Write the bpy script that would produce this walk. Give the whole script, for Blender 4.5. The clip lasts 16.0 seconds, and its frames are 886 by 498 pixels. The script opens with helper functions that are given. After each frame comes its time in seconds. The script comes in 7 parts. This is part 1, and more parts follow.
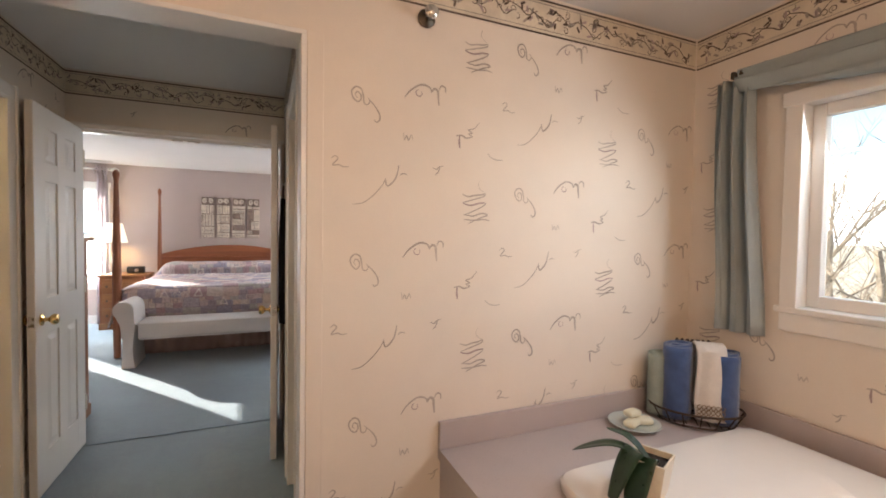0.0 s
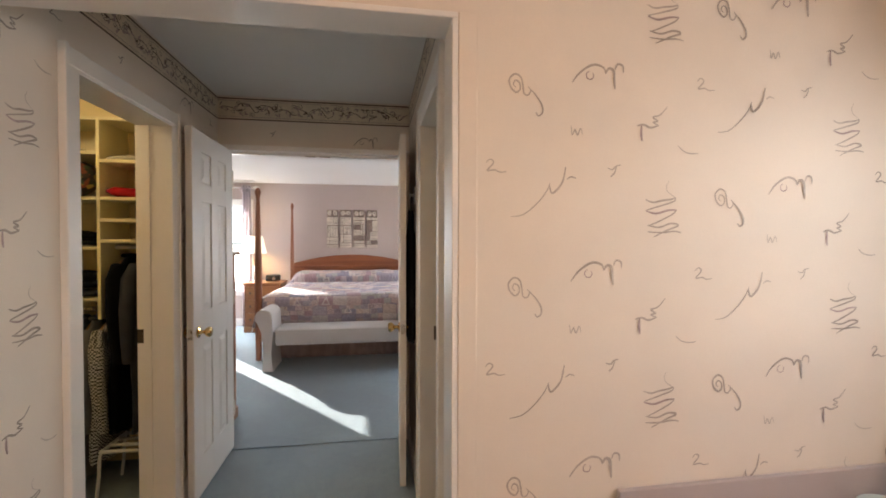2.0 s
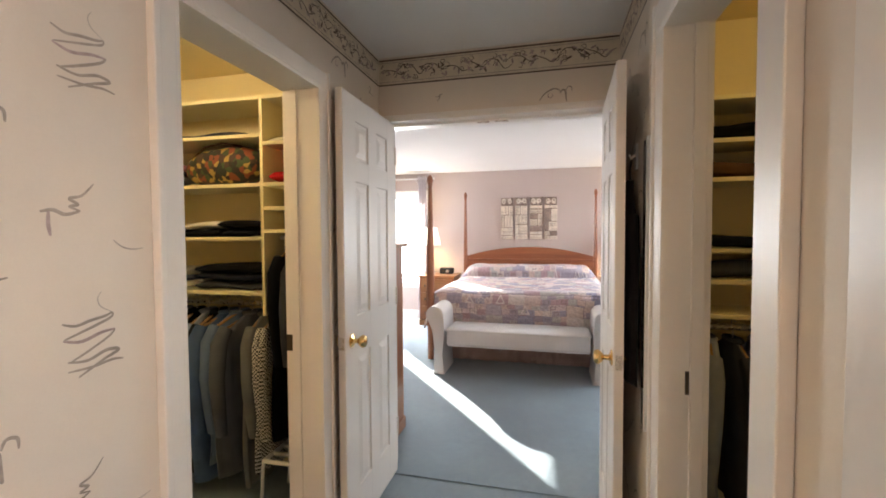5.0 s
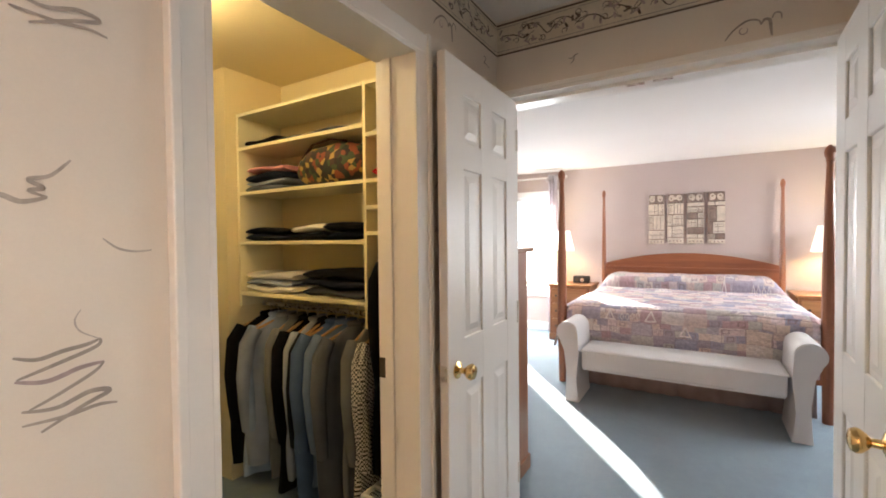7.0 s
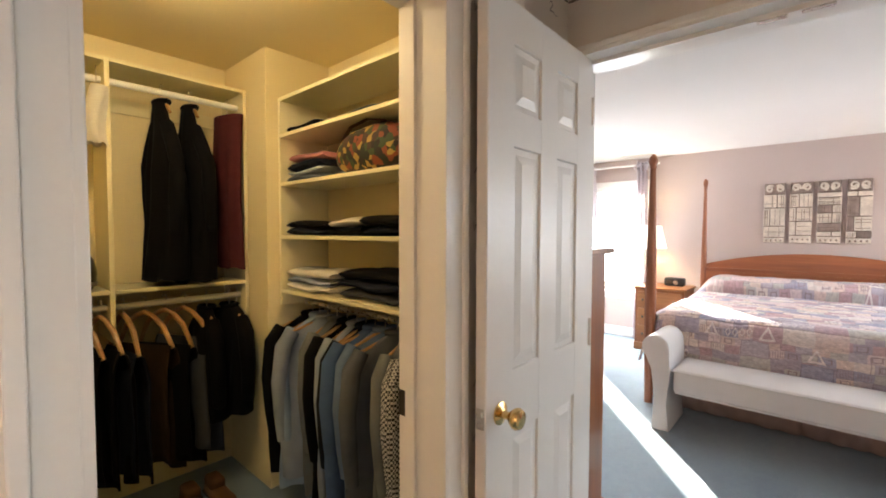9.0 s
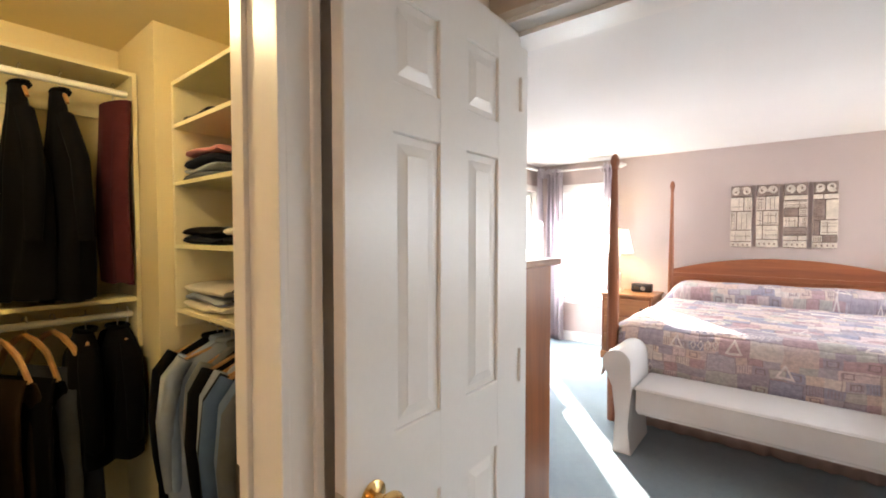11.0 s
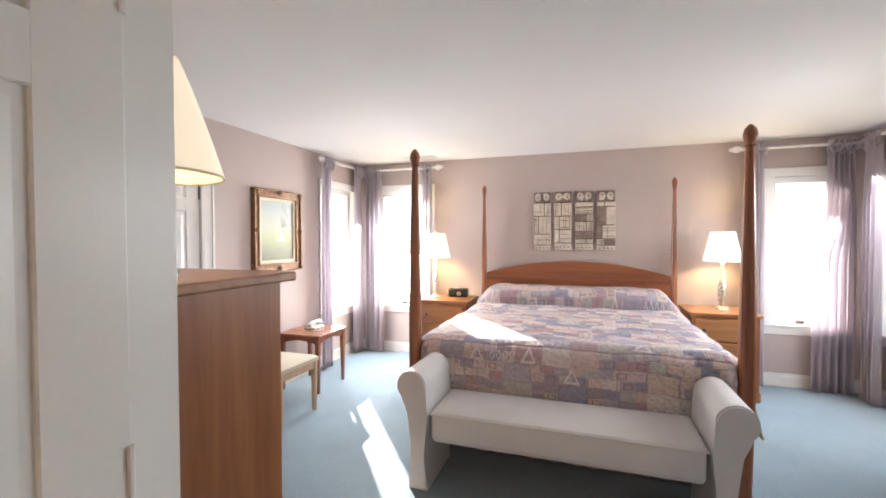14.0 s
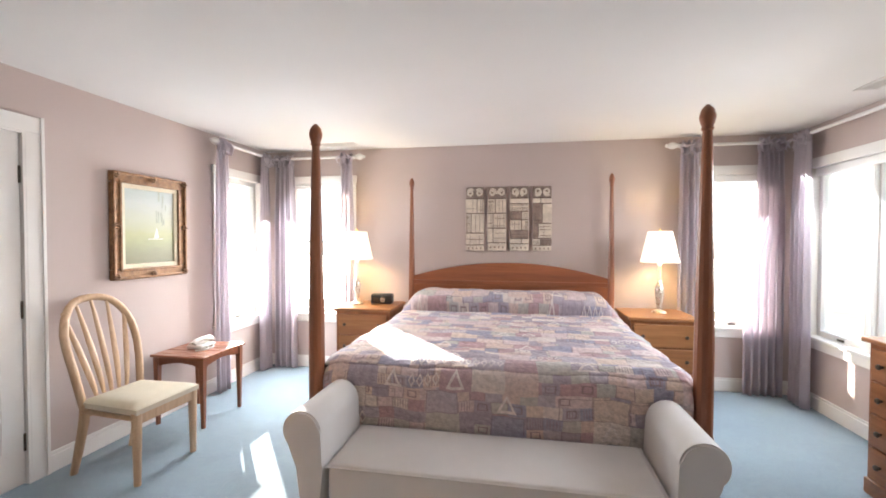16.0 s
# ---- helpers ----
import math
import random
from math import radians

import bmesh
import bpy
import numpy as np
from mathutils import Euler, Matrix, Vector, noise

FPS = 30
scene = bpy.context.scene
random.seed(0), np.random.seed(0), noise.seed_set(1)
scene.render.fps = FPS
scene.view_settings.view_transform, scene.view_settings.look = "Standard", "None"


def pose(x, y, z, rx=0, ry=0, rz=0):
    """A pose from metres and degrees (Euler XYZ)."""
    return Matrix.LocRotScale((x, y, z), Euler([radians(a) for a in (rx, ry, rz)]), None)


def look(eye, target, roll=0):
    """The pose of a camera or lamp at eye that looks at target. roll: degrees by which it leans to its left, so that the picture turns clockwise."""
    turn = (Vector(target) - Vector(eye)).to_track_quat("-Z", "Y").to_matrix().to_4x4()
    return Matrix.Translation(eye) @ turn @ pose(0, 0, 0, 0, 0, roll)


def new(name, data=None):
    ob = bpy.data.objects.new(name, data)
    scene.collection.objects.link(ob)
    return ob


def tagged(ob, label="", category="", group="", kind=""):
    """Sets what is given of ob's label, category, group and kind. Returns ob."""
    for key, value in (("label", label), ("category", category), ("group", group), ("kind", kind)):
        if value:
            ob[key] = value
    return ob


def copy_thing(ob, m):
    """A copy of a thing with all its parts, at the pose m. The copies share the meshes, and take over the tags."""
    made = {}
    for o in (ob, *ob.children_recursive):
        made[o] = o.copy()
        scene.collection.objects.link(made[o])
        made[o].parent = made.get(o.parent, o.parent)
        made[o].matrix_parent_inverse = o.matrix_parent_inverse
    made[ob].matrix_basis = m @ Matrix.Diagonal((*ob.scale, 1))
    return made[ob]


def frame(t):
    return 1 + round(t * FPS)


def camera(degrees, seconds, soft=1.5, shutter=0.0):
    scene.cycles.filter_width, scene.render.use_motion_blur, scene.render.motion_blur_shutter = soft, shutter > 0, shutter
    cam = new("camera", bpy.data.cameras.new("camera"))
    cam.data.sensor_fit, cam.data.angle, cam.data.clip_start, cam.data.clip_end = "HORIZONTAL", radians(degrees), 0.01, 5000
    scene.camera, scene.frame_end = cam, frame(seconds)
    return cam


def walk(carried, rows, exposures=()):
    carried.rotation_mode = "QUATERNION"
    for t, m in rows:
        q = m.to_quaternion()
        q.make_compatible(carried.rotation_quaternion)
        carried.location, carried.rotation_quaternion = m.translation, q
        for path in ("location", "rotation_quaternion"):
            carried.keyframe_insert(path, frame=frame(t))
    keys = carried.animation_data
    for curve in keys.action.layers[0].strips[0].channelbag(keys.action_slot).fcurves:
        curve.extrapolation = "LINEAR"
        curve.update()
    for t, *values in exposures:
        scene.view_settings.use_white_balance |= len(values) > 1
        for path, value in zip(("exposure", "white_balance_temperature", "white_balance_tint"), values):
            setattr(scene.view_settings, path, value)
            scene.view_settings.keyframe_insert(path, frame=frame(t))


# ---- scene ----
cam = camera(92.3, 16.0, soft=1.8)
PATH = [
    (0, (0.158, 0.116, 1.399), (0.936, 1.957, 1.337), 0.9),
    (0.5, (0.135, 0.197, 1.414), (0.803, 2.082, 1.367), 1.0),
    (1, (0.101, 0.278, 1.429), (0.665, 2.197, 1.396), 1.0),
    (1.5, (0.072, 0.36, 1.438), (0.52, 2.309, 1.41), 0.7),
    (2, (0.06, 0.435, 1.436), (0.374, 2.41, 1.397), 0.1),
    (2.5, (0.057, 0.543, 1.432), (0.254, 2.532, 1.372), 0.2),
    (3, (0.041, 0.674, 1.43), (0.126, 2.67, 1.355), 0.2),
    (3.5, (0.024, 0.795, 1.425), (-0.013, 2.793, 1.343), 0.0),
    (4, (-0.001, 0.935, 1.426), (-0.178, 2.925, 1.338), 0.0),
    (6.5, (-0.119, 1.531, 1.394), (-1.03, 3.311, 1.356), -0.7),
    (7, (-0.159, 1.634, 1.396), (-1.196, 3.344, 1.353), -0.6),
    (7.5, (-0.199, 1.719, 1.392), (-1.361, 3.347, 1.347), -0.5),
    (8, (-0.226, 1.8, 1.396), (-1.503, 3.338, 1.353), -0.5),
    (10.5, (-0.294, 2.321, 1.444), (-1.637, 3.801, 1.355), 0.3),
    (11, (-0.28, 2.402, 1.444), (-1.536, 3.956, 1.377), 0.0),
    (11.5, (-0.253, 2.495, 1.423), (-1.405, 4.13, 1.394), -0.5),
    (12, (-0.221, 2.589, 1.435), (-1.267, 4.293, 1.418), -1.2),
    (12.5, (-0.221, 2.684, 1.436), (-1.15, 4.455, 1.417), -1.1),
    (13, (-0.22, 2.786, 1.439), (-1.046, 4.607, 1.401), -0.8),
    (13.5, (-0.196, 2.926, 1.453), (-0.933, 4.784, 1.399), -0.6),
    (14, (-0.188, 3.048, 1.443), (-0.829, 4.942, 1.395), -0.1),
    (14.5, (-0.208, 3.166, 1.435), (-0.746, 5.091, 1.388), 0.0),
    (15, (-0.208, 3.32, 1.437), (-0.663, 5.267, 1.387), -0.1),
    (15.5, (-0.21, 3.46, 1.431), (-0.611, 5.419, 1.382), -0.1),
    (16, (-0.209, 3.597, 1.434), (-0.566, 5.564, 1.386), 0.1),
]
walk(cam, [(t, look(e, a, r)) for t, e, a, r in PATH], [(0.0, 1.72), (3.0, 1.90), (4.0, 2.14), (6.5, 2.42), (8.0, 2.34), (10.5, 2.57), (11.5, 2.46), (13.0, 2.1), (16.0, 2.0)])

# ---- world, sun, large lights ----
SUN_AZ = Vector((0.6253, -0.7804, 0.0))
SUN_ELEV = radians(21.8)
world = bpy.data.worlds.new("world")
scene.world = world
world.use_nodes = True
wn, wl = world.node_tree.nodes, world.node_tree.links
sky = wn.new("ShaderNodeTexSky")
sky.sky_type = "NISHITA"
sky.sun_disc = False
sky.sun_elevation = SUN_ELEV
sky.sun_rotation = math.atan2(-SUN_AZ.x, -SUN_AZ.y)
sky.air_density, sky.dust_density = 1.0, 2.0
wl.new(sky.outputs["Color"], wn["Background"].inputs["Color"])
wn["Background"].inputs["Strength"].default_value = 0.15

sun = new("sun", bpy.data.lights.new("sun", "SUN"))
sun.data.energy, sun.data.angle, sun.data.color = 5.0, radians(0.5), (1.0, 0.93, 0.82)
sun_dir = Vector((SUN_AZ.x * math.cos(SUN_ELEV), SUN_AZ.y * math.cos(SUN_ELEV), -math.sin(SUN_ELEV)))
sun.matrix_world = look((-6, 14, 8), Vector((-6, 14, 8)) + sun_dir)


def window_light(name, m, w, h, watts, color=(0.92, 0.96, 1.0)):
    """Sky light entering at a window opening."""
    ob = new(name, bpy.data.lights.new(name, "AREA"))
    ob.data.shape, ob.data.size, ob.data.size_y = "RECTANGLE", w, h
    ob.data.energy, ob.data.color, ob.data.spread = watts, color, radians(150)
    ob.matrix_world = m
    return ob


def lamp_light(name, place, watts, color, radius=0.04):
    ob = new(name, bpy.data.lights.new(name, "POINT"))
    ob.data.energy, ob.data.color, ob.data.shadow_soft_size = watts, color, radius
    ob.location = place
    return ob


window_light("sky_light_west", look((-3.06, 7.52, 1.33), (-1.6, 7.52, 0.55)), 0.64, 1.42, 13)
window_light("sky_light_north_west", look((-2.4, 8.03, 1.33), (-2.4, 6.57, 0.55)), 0.66, 1.42, 13)
window_light("sky_light_north_east", look((1.77, 8.03, 1.33), (1.77, 6.57, 0.55)), 0.48, 1.42, 6)
window_light("sky_light_east", look((2.28, 6.6, 1.75), (0.82, 6.6, 0.75)), 2.2, 0.55, 9)
window_light("sky_light_bath", look((2.19, 0.67, 1.84), (0.73, 0.67, 1.1)), 0.9, 0.2, 3.4)
WARM = (1.0, 0.73, 0.33)
lamp_light("bulb_night_left", (-1.85, 7.72, 1.36), 2.9, WARM)
lamp_light("bulb_night_right", (1.03, 7.72, 1.36), 2.9, WARM)
lamp_light("bulb_dresser", (-1.32, 3.86, 1.72), 1.75, WARM)
# Bulbs of the assumed closet ceiling lights, out of view.
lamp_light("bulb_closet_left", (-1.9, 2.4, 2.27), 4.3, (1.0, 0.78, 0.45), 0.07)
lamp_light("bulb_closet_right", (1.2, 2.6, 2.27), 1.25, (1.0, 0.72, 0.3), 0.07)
# Bulb of the assumed bathroom light bar, out of view.
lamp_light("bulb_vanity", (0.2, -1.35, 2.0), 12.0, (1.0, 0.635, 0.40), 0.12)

# ---- materials ----


def nodes_of(name):
    m = bpy.data.materials.new(name)
    m.use_nodes = True
    return m, m.node_tree.nodes, m.node_tree.links


def mix_color(n, l, fac, a, b, mode="MIX"):
    mx = n.new("ShaderNodeMix")
    mx.data_type, mx.blend_type = "RGBA", mode
    for sock, v in ((mx.inputs[0], fac), (mx.inputs[6], a), (mx.inputs[7], b)):
        if isinstance(v, bpy.types.NodeSocket):
            l.new(v, sock)
        elif isinstance(v, (int, float)):
            sock.default_value = v
        else:
            sock.default_value = (*v, 1)
    return mx.outputs[2]


def ramp(n, l, src, lo, hi):
    r = n.new("ShaderNodeMapRange")
    r.inputs["From Min"].default_value, r.inputs["From Max"].default_value = lo, hi
    l.new(src, r.inputs["Value"])
    return r.outputs["Result"]


def coords(n, l, scale=(1, 1, 1), kind="Object"):
    tc, mp = n.new("ShaderNodeTexCoord"), n.new("ShaderNodeMapping")
    mp.inputs["Scale"].default_value = scale
    l.new(tc.outputs[kind], mp.inputs["Vector"])
    return mp.outputs["Vector"]


def noise_tex(n, l, vec, scale, detail=4, rough=0.55):
    t = n.new("ShaderNodeTexNoise")
    t.inputs["Scale"].default_value, t.inputs["Detail"].default_value, t.inputs["Roughness"].default_value = scale, detail, rough
    l.new(vec, t.inputs["Vector"])
    return t.outputs["Fac"]


def bump(n, l, height, strength, dist=0.002):
    b = n.new("ShaderNodeBump")
    b.inputs["Strength"].default_value, b.inputs["Distance"].default_value = strength, dist
    l.new(height, b.inputs["Height"])
    l.new(b.outputs["Normal"], n["Principled BSDF"].inputs["Normal"])


def plain(name, base, rough=0.5, metal=0.0, vary=0.08, big=2.0, fine=60.0, bumps=0.15, dist=0.001, sheen=0.0, coat=0.0, spread=(1, 1, 1)):
    """A surface with slow blotches and fine grain round one base colour."""
    m, n, l = nodes_of(name)
    p = n["Principled BSDF"]
    v = coords(n, l, spread)
    a, b = noise_tex(n, l, v, big, 3), noise_tex(n, l, v, fine, 4)
    lo, hi = [c * (1 - vary) for c in base], [min(1, c * (1 + vary)) for c in base]
    c1 = mix_color(n, l, ramp(n, l, a, 0.3, 0.7), lo, hi)
    c2 = mix_color(n, l, ramp(n, l, b, 0.3, 0.7), [c * (1 - vary) for c in (1, 1, 1)], (1, 1, 1))
    l.new(mix_color(n, l, 1.0, c1, c2, "MULTIPLY"), p.inputs["Base Color"])
    p.inputs["Metallic"].default_value = metal
    l.new(ramp_rough(n, l, b, rough), p.inputs["Roughness"])
    p.inputs["Sheen Weight"].default_value = sheen
    p.inputs["Coat Weight"].default_value = coat
    if bumps:
        bump(n, l, b, bumps, dist)
    return m


def ramp_rough(n, l, src, rough):
    r = n.new("ShaderNodeMapRange")
    r.inputs["To Min"].default_value, r.inputs["To Max"].default_value = max(0.02, rough - 0.08), min(1, rough + 0.08)
    l.new(src, r.inputs["Value"])
    return r.outputs["Result"]


def wood(name, light, dark, axis="z", rough=0.35, scale=1.0):
    """Straight-grained wood; the grain runs along the axis."""
    m, n, l = nodes_of(name)
    p = n["Principled BSDF"]
    s = {"x": (0.8, 14, 14), "y": (14, 0.8, 14), "z": (14, 14, 0.8)}[axis]
    info = n.new("ShaderNodeObjectInfo")
    v = coords(n, l, [c * scale for c in s])
    add = n.new("ShaderNodeVectorMath")
    l.new(v, add.inputs[0])
    sc = n.new("ShaderNodeVectorMath")
    sc.operation = "SCALE"
    sc.inputs[0].default_value = (7.0, 3.0, 5.0)
    l.new(info.outputs["Random"], sc.inputs["Scale"])
    l.new(sc.outputs[0], add.inputs[1])
    a, b = noise_tex(n, l, add.outputs[0], 0.55, 3), noise_tex(n, l, add.outputs[0], 3.2, 5, 0.65)
    c1 = mix_color(n, l, ramp(n, l, a, 0.32, 0.68), dark, light)
    c2 = mix_color(n, l, ramp(n, l, b, 0.35, 0.65), (0.72, 0.68, 0.62), (1, 1, 1))
    l.new(mix_color(n, l, 0.8, c1, c2, "MULTIPLY"), p.inputs["Base Color"])
    l.new(ramp_rough(n, l, b, rough), p.inputs["Roughness"])
    bump(n, l, b, 0.12, 0.0006)
    p.inputs["Coat Weight"].default_value = 0.15
    p.inputs["Coat Roughness"].default_value = 0.25
    return m


def carpet(name, base):
    m, n, l = nodes_of(name)
    p = n["Principled BSDF"]
    v = coords(n, l)
    a, b, c = noise_tex(n, l, v, 1.3, 3), noise_tex(n, l, v, 260, 3, 0.7), noise_tex(n, l, v, 22, 3)
    c1 = mix_color(n, l, ramp(n, l, a, 0.35, 0.65), [q * 0.9 for q in base], [q * 1.08 for q in base])
    c2 = mix_color(n, l, ramp(n, l, b, 0.3, 0.7), (0.66, 0.66, 0.68), (1.1, 1.1, 1.1))
    c3 = mix_color(n, l, ramp(n, l, c, 0.3, 0.7), (0.92, 0.92, 0.92), (1.04, 1.04, 1.04))
    l.new(mix_color(n, l, 1.0, mix_color(n, l, 1.0, c1, c2, "MULTIPLY"), c3, "MULTIPLY"), p.inputs["Base Color"])
    p.inputs["Roughness"].default_value = 0.95
    p.inputs["Sheen Weight"].default_value = 0.3
    bump(n, l, b, 0.7, 0.004)
    return m


def cloth(name, base, vary=0.12, stripe=None, weave=420.0):
    """Woven cloth with soft creases."""
    m, n, l = nodes_of(name)
    p = n["Principled BSDF"]
    v = coords(n, l)
    a, b = noise_tex(n, l, v, 5, 3), noise_tex(n, l, v, weave, 2)
    c1 = mix_color(n, l, ramp(n, l, a, 0.3, 0.7), [q * (1 - vary) for q in base], [min(1, q * (1 + vary)) for q in base])
    c2 = mix_color(n, l, ramp(n, l, b, 0.3, 0.7), (0.86, 0.86, 0.86), (1, 1, 1))
    out = mix_color(n, l, 1.0, c1, c2, "MULTIPLY")
    l.new(out, p.inputs["Base Color"])
    p.inputs["Roughness"].default_value = 0.9
    p.inputs["Specular IOR Level"].default_value = 0.12
    bump(n, l, a, 0.3, 0.006)
    return m


def checked(name, base, dark, size):
    m, n, l = nodes_of(name)
    p = n["Principled BSDF"]
    t = n.new("ShaderNodeTexChecker")
    t.inputs["Scale"].default_value = 1 / size
    t.inputs["Color1"].default_value, t.inputs["Color2"].default_value = (*base, 1), (*dark, 1)
    l.new(coords(n, l), t.inputs["Vector"])
    l.new(t.outputs["Color"], p.inputs["Base Color"])
    p.inputs["Roughness"].default_value = 0.9
    return m


def patchwork(name):
    """A printed quilt of rectangular patches in lilac grey, peach, sage, cream and rose, with outlined motifs and soft puckers."""
    m, n, l = nodes_of(name)
    p = n["Principled BSDF"]
    flat = coords(n, l, (1, 1, 1), "UV")
    drift, uv_sum = n.new("ShaderNodeTexNoise"), n.new("ShaderNodeVectorMath")
    drift.inputs["Scale"].default_value, drift.inputs["Detail"].default_value = 7.0, 1.0
    l.new(flat, drift.inputs["Vector"])
    uv_sum.operation = "MULTIPLY_ADD"
    uv_sum.inputs[1].default_value = (0.03, 0.03, 0.0)
    l.new(drift.outputs["Color"], uv_sum.inputs[0])
    l.new(flat, uv_sum.inputs[2])
    uv = uv_sum.outputs[0]
    palette = ((0.36, 0.32, 0.37), (0.60, 0.48, 0.43), (0.47, 0.46, 0.43), (0.66, 0.60, 0.55), (0.45, 0.31, 0.32), (0.32, 0.32, 0.41), (0.60, 0.50, 0.50), (0.62, 0.52, 0.45), (0.44, 0.40, 0.45))

    def op(kind, a, b=0.0, c=None):
        g = n.new("ShaderNodeMath")
        g.operation = kind
        for k, v in enumerate((a, b) if c is None else (a, b, c)):
            if isinstance(v, bpy.types.NodeSocket):
                l.new(v, g.inputs[k])
            else:
                g.inputs[k].default_value = v
        return g.outputs[0]

    split = n.new("ShaderNodeSeparateXYZ")
    l.new(uv, split.inputs[0])
    U, V = split.outputs[0], split.outputs[1]

    def chance(a, b, c):
        w, v = n.new("ShaderNodeTexWhiteNoise"), n.new("ShaderNodeCombineXYZ")
        for k, q in enumerate((a, b, c)):
            if isinstance(q, bpy.types.NodeSocket):
                l.new(q, v.inputs[k])
            else:
                v.inputs[k].default_value = q
        l.new(v.outputs[0], w.inputs["Vector"])
        sp = n.new("ShaderNodeSeparateColor")
        l.new(w.outputs["Color"], sp.inputs[0])
        return sp.outputs

    def grid(wide, high, seed):
        """Rows of patches, each row shifted; gives the place inside a patch and three chances for it."""
        v = op("DIVIDE", V, high)
        row = op("FLOOR", v)
        u = op("ADD", op("DIVIDE", U, wide), op("MULTIPLY", chance(row, seed, 0.5)[0], 5.0))
        col = op("FLOOR", u)
        return op("FRACT", u), op("FRACT", v), chance(col, row, seed)

    def tint(sock):
        cr = n.new("ShaderNodeValToRGB")
        cr.color_ramp.interpolation = "CONSTANT"
        for k, c in enumerate(palette):
            e = cr.color_ramp.elements[k] if k < 2 else cr.color_ramp.elements.new(k / len(palette))
            e.position, e.color = k / len(palette), (*c, 1)
        l.new(sock, cr.inputs[0])
        return cr.outputs[0]

    def rim(fu, fv):
        """How near the patch's edge: 0 at the edge, 0.5 in the middle."""
        return op("MINIMUM", op("MINIMUM", fu, op("SUBTRACT", 1.0, fu)), op("MINIMUM", fv, op("SUBTRACT", 1.0, fv)))

    au, av, ac = grid(0.17, 0.115, 1.0)
    bu, bv, bc = grid(0.088, 0.062, 7.0)
    fine = op("GREATER_THAN", ac[1], 0.45)
    col = mix_color(n, l, fine, tint(ac[0]), tint(bc[0]))
    ra, rb = rim(au, av), rim(bu, bv)
    # dark seams beside some patches, inner frames in others
    seam_a = op("MULTIPLY", op("LESS_THAN", ra, 0.035), op("GREATER_THAN", ac[2], 0.70))
    seam_b = op("MULTIPLY", op("MULTIPLY", op("LESS_THAN", rb, 0.06), op("GREATER_THAN", bc[2], 0.68)), fine)
    col = mix_color(n, l, op("MULTIPLY", op("MAXIMUM", seam_a, seam_b), 0.5), col, (0.22, 0.16, 0.17))
    frame_b = op("MULTIPLY", op("COMPARE", rb, 0.24, 0.045), op("MULTIPLY", fine, op("LESS_THAN", bc[2], 0.22)))
    col = mix_color(n, l, op("MULTIPLY", frame_b, 0.75), col, (0.25, 0.18, 0.19))
    # fine bars in a few patches
    bars = op("GREATER_THAN", op("SINE", op("MULTIPLY", bu, 38.0)), 0.2)
    bars = op("MULTIPLY", op("MULTIPLY", bars, op("GREATER_THAN", rb, 0.12)), op("MULTIPLY", fine, op("COMPARE", bc[1], 0.12, 0.08)))
    col = mix_color(n, l, op("MULTIPLY", bars, 0.6), col, (0.30, 0.22, 0.24))

    def tri(low, high, slope):
        half = op("MULTIPLY", op("SUBTRACT", av, low), slope)
        inside = op("LESS_THAN", op("ABSOLUTE", op("SUBTRACT", au, 0.5)), half)
        return op("MULTIPLY", inside, op("LESS_THAN", av, high))

    outline = op("SUBTRACT", tri(0.05, 0.88, 0.36), tri(0.27, 0.76, 0.36))
    outline = op("MULTIPLY", outline, op("COMPARE", ac[2], 0.40, 0.05))
    col = mix_color(n, l, outline, col, (0.72, 0.67, 0.64))
    # a row of small diamonds along some patches
    dia = op("ADD", op("ABSOLUTE", op("SUBTRACT", op("FRACT", op("MULTIPLY", au, 4.0)), 0.5)), op("MULTIPLY", op("ABSOLUTE", op("SUBTRACT", av, 0.5)), 1.4))
    dia = op("MULTIPLY", op("COMPARE", dia, 0.36, 0.08), op("COMPARE", ac[2], 0.20, 0.05))
    col = mix_color(n, l, dia, col, (0.70, 0.65, 0.62))
    blot = noise_tex(n, l, uv, 38, 4, 0.7)
    col = mix_color(n, l, 1.0, col, mix_color(n, l, ramp(n, l, blot, 0.35, 0.65), (0.86, 0.84, 0.86), (1.25, 1.22, 1.22)), "MULTIPLY")
    wash = noise_tex(n, l, uv, 2.2, 2)
    col = mix_color(n, l, ramp(n, l, wash, 0.4, 0.75), col, mix_color(n, l, 0.35, col, (0.40, 0.38, 0.44)))
    l.new(col, p.inputs["Base Color"])
    p.inputs["Roughness"].default_value = 0.85
    p.inputs["Specular IOR Level"].default_value = 0.25
    puck = noise_tex(n, l, coords(n, l, (13, 17, 1), "UV"), 1.0, 3, 0.6)
    bump(n, l, puck, 0.9, 0.02)
    return m


def glass(name):
    m, n, l = nodes_of(name)
    p = n["Principled BSDF"]
    p.inputs["Transmission Weight"].default_value, p.inputs["Roughness"].default_value, p.inputs["IOR"].default_value = 1.0, 0.0, 1.02
    p.inputs["Base Color"].default_value = (0.97, 0.99, 0.98, 1)
    return m


def shade_mat(name, strength, color=(1.0, 0.80, 0.55)):
    """Pleated lampshade, lit from within."""
    m, n, l = nodes_of(name)
    p = n["Principled BSDF"]
    p.inputs["Base Color"].default_value = (0.85, 0.78, 0.66, 1)
    p.inputs["Roughness"].default_value = 0.9
    a = noise_tex(n, l, coords(n, l, (30, 30, 1.5)), 1.0, 3)
    l.new(mix_color(n, l, ramp(n, l, a, 0.3, 0.7), [c * 0.85 for c in color], color), p.inputs["Emission Color"])
    p.inputs["Emission Strength"].default_value = strength
    return m


